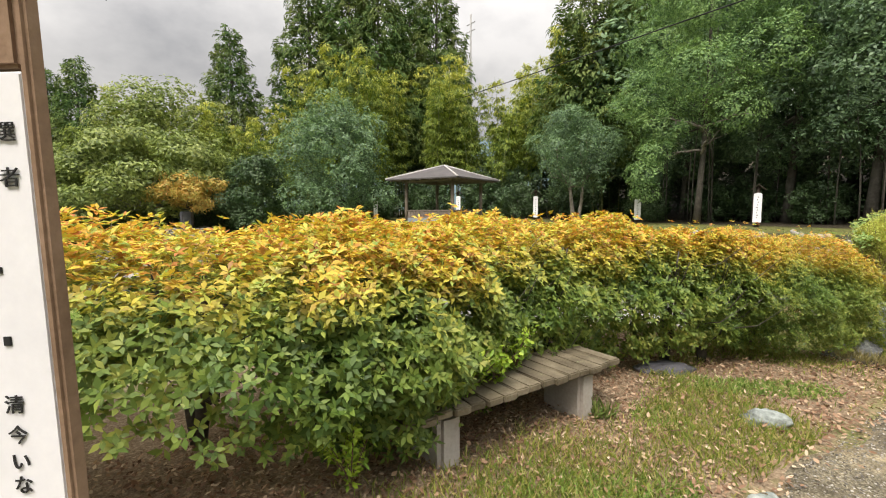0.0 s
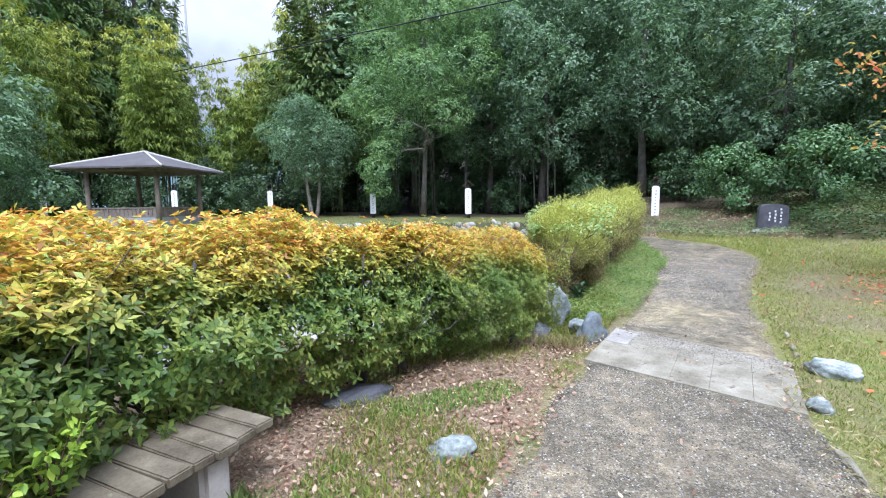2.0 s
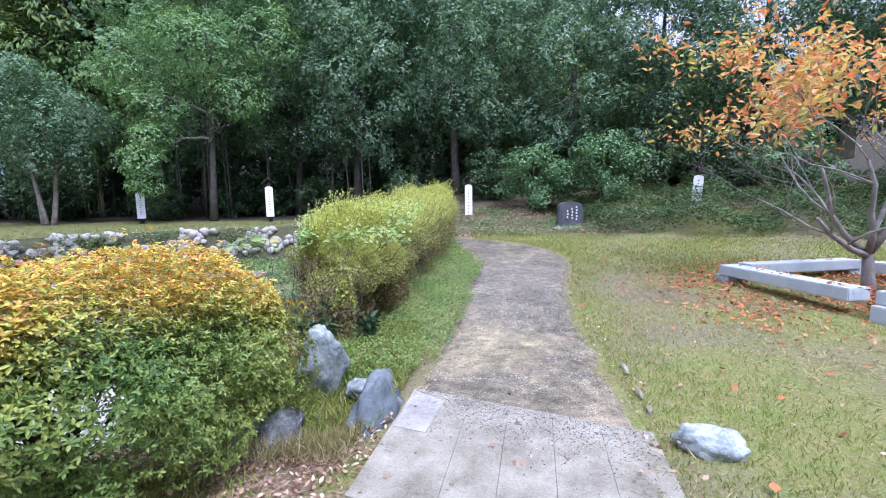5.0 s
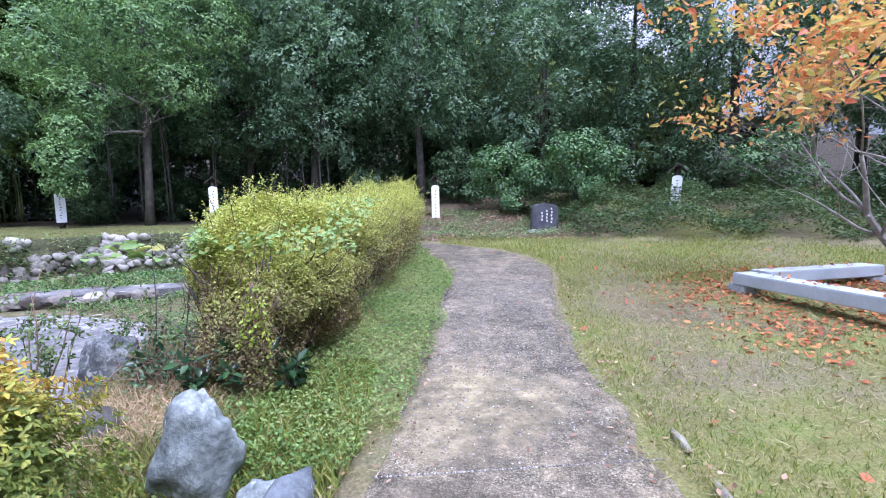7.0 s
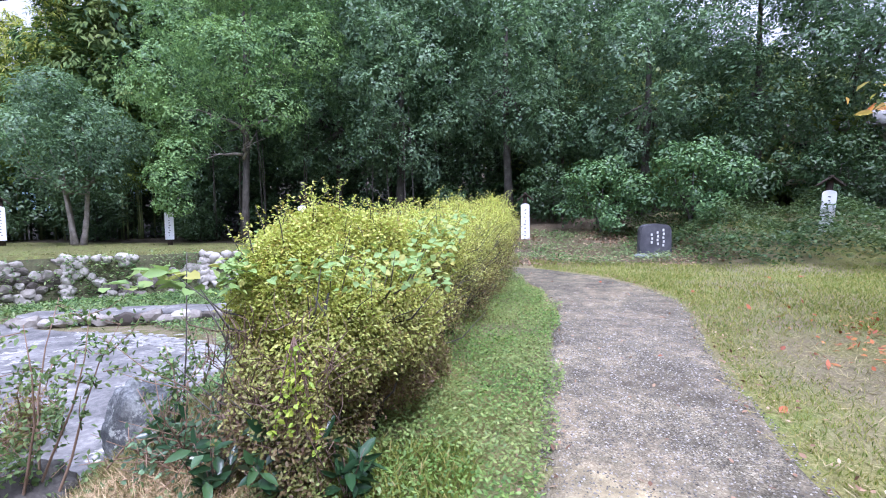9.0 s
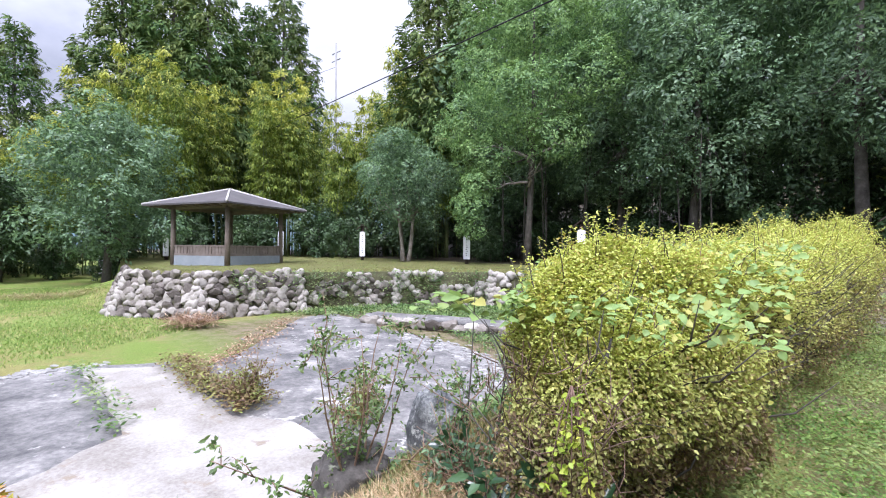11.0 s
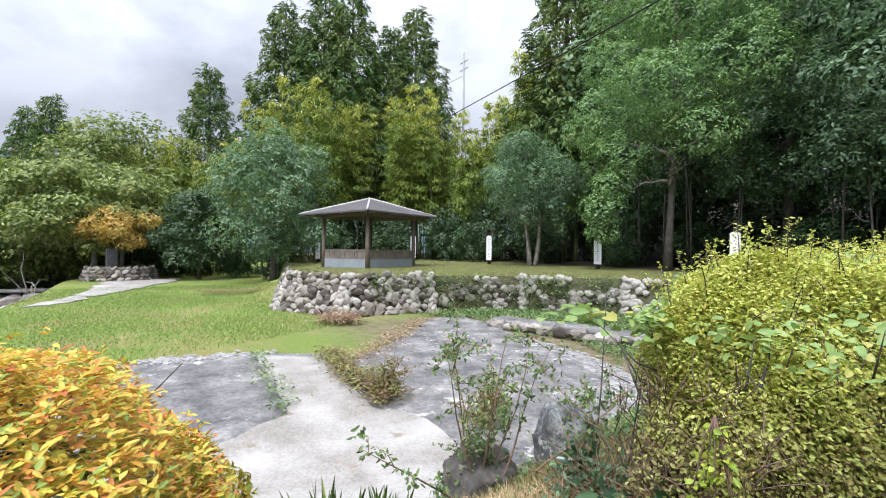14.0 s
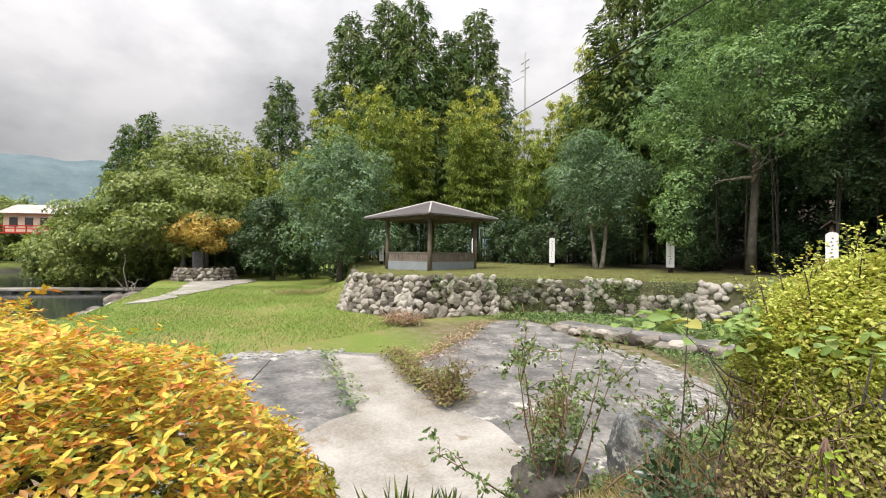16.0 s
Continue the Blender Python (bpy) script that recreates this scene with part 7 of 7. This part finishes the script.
scatter("twig_pile", "small pile of brown twigs by the stone wall", "twig pile", seam([(-13.9, 7.6), (-13.2, 8.2)], 0.25), 1200, (0.3, 0.016), M_LITTER, None, 0.22)

snag = thing("dead_branch", "pale bare dead branch hanging over the river bank", "branch", pose(-36.5, -2.9, hz(-36.5, -2.9)))
r = np.random.default_rng(77)
for k in range(5):
    a = Vector((0, 0, -0.1))
    d = Vector((-0.5 + 0.2 * k, -0.7, 0.9)).normalized()
    pts, geos = [a], []
    for i in range(6):
        d = (d + Vector(r.normal(size=3)) * 0.35).normalized()
        pts.append(pts[-1] + d * 0.55)
    part("limb", tube("limb", pts, [0.05, 0.045, 0.038, 0.03, 0.022, 0.015, 0.007], 6), M_BARK_PALE, snag)


def pebbles(name, label, n, region, lift_z, size):
    """Loose gravel: low eight-sided stones, joined."""
    xy = region(n)
    z = height(xy[:, 0], xy[:, 1]) + lift_z
    c = np.column_stack([xy, z])
    s = size * rng.uniform(0.5, 1.4, (n, 1))
    a = rng.uniform(0, 6.28, n)
    ux = np.stack([np.cos(a), np.sin(a), np.zeros(n)], 1)
    uy = np.stack([-np.sin(a), np.cos(a), np.zeros(n)], 1)
    up = np.array([[0, 0, 1.0]]) + rng.normal(0, 0.2, (n, 3))
    k = rng.uniform(0.55, 1.0, (n, 1))
    v = np.stack([c + ux * s, c + uy * s * k, c - ux * s * 0.9, c - uy * s * k, c + up * s * 0.6, c - up * s * 0.4], 1).reshape(-1, 3)
    i = np.arange(n)[:, None] * 6
    f = np.concatenate([i + np.array([[p, q, 4]]) for p, q in ((0, 1), (1, 2), (2, 3), (3, 0))] + [i + np.array([[q, p, 5]]) for p, q in ((0, 1), (1, 2), (2, 3), (3, 0))], 0)
    return tagged(part(name, mesh_np(name, v, f), M_PEBBLE), label, "gravel", kind="stuff")


def pebble_material():
    m, nt, bs = mat("loose_gravel", 0.85, 0.25)
    g = nt.nodes.new("ShaderNodeNewGeometry")
    nt.links.new(ramp(nt, g.outputs["Random Per Island"], [(0.0, (0.07, 0.064, 0.056)), (0.4, (0.17, 0.155, 0.132)), (0.75, (0.28, 0.258, 0.222)), (1.0, (0.5, 0.47, 0.42))]), bs.inputs["Base Color"])
    return m


M_PEBBLE = pebble_material()


def on_path(y0, y1, gather=0.0):
    """Places on the path, thickest in drifts along its middle stretch."""
    def f(n):
        y = y0 + (y1 - y0) * (rng.random(n) if not gather else np.clip(rng.normal(0.45, 0.24, n), 0, 1))
        a, b = PATH_L(y), PATH_R(y)
        return np.column_stack([a + (b - a) * rng.uniform(0.02, 0.98, n), y])
    return f


pebbles("gravel", "loose grey and brown pebbles on the path", 22000, on_path(-4.5, 2.3), 0.031, 0.008)
pebbles("gravel", "loose pebbles on the path past the slab", 20000, on_path(3.9, 12.0, 0.5), 0.03, 0.008)


def sprig(label, category, centre, spread, n, leaf, material, stems=6, drop=0.0, up=0.6, seed=1, bark=None):
    """A small spray: thin stems from one foot, leaves along them."""
    t = thing("sprig", label, category, pose(*centre))
    r = np.random.default_rng(seed)
    C, A = [], []
    for i in range(stems):
        e = Vector((r.uniform(-1, 1) * spread[0], r.uniform(-1, 1) * spread[1], spread[2] * r.uniform(0.6, 1.0)))
        pts = [e * u + Vector((0, 0, -drop * u * u + 0.03 * math.sin(3 * u))) for u in np.linspace(0, 1, 5)]
        part("stem", tube("stem", pts, [0.005, 0.004, 0.0035, 0.0025, 0.0015], 4), bark or M_BARK_TWIG, t)
        for u in r.random(n // stems) ** 0.7:
            k = min(int(u * 4), 3)
            C.append(list(pts[k].lerp(pts[k + 1], u * 4 - k)))
            A.append(list((pts[k + 1] - pts[k]).normalized()))
    C, A = np.array(C), np.array(A)
    part("foliage", leaves("foliage", C + r.normal(0, 0.012, C.shape), r.normal(size=C.shape) * 0.5 + np.array([0, 0, up]), leaf[0], leaf[1], along=A * 0.6 + r.normal(size=C.shape) * 0.8), material, t)
    return t


sprig("bright lime sprig hanging down the loose hedge", "vine", (-0.98, 4.82, 0.95), (0.1, 0.05, -0.45), 130, (0.038, 0.022), M_LIME, 5, 0.1, seed=4)
for i, (x, y, z, k) in enumerate(((-1.95, 5.3, 0.0, 1.0), (-1.5, 4.95, 0.02, 1.0), (-1.15, 4.92, 0.06, 1.0), (-0.8, 4.98, 0.06, 0.85))):
    sprig("dark glossy broad-leaved seedling at the hedge's foot", "shrub", (x, y, z), (0.22 * k, 0.15 * k, 0.42 * k), 54, (0.12, 0.05), M_GLOSSY, 9, 0.0, seed=20 + i)
for i, (x, y, z, k) in enumerate(((-2.0, -2.45, 0.34, 1.0), (-2.0, -2.2, 0.42, 1.0), (-1.98, -1.9, 0.46, 1.0), (-2.0, -1.62, 0.5, 0.9), (-2.05, -1.38, 0.54, 0.8), (-1.9, -2.75, 0.25, 1.0))):
    sprig("bright green leafy shoots of the hedge over the bench", "shrub", (x - 0.12, y, z), (0.2 * k, 0.22 * k, 0.34 * k), 330, (0.05, 0.022), M_FRESH, 14, -0.02, seed=40 + i)


def ring(cx, cy, half, turn, spread):
    """Places along the four sides of a turned square."""
    c, d = math.cos(math.radians(turn)), math.sin(math.radians(turn))
    q = [(cx + half * (a * c - b * d), cy + half * (a * d + b * c)) for a, b in ((-1, -1), (1, -1), (1, 1), (-1, 1), (-1, -1))]
    return seam(q, spread)


scatter("leaf_litter", "red and brown leaves lying on the bench top", "leaf litter", ring(6.46, 6.78, 1.27, 8, 0.05), 170, (0.08, 0.04), M_LITTER_RED, None, 0.008, six=True, zf=lambda q: np.full(len(q), 0.397))
pebbles("gravel", "grit spread over the slab's far edge", 3000, lambda n: (lambda u, w: np.column_stack([-0.15 + 1.58 * u - 0.15 * w, 3.68 - 0.76 * u - 0.9 * w]))(rng.random(n), np.abs(rng.normal(0, 0.32, n))), 0.0, 0.006).location.z = 0.045
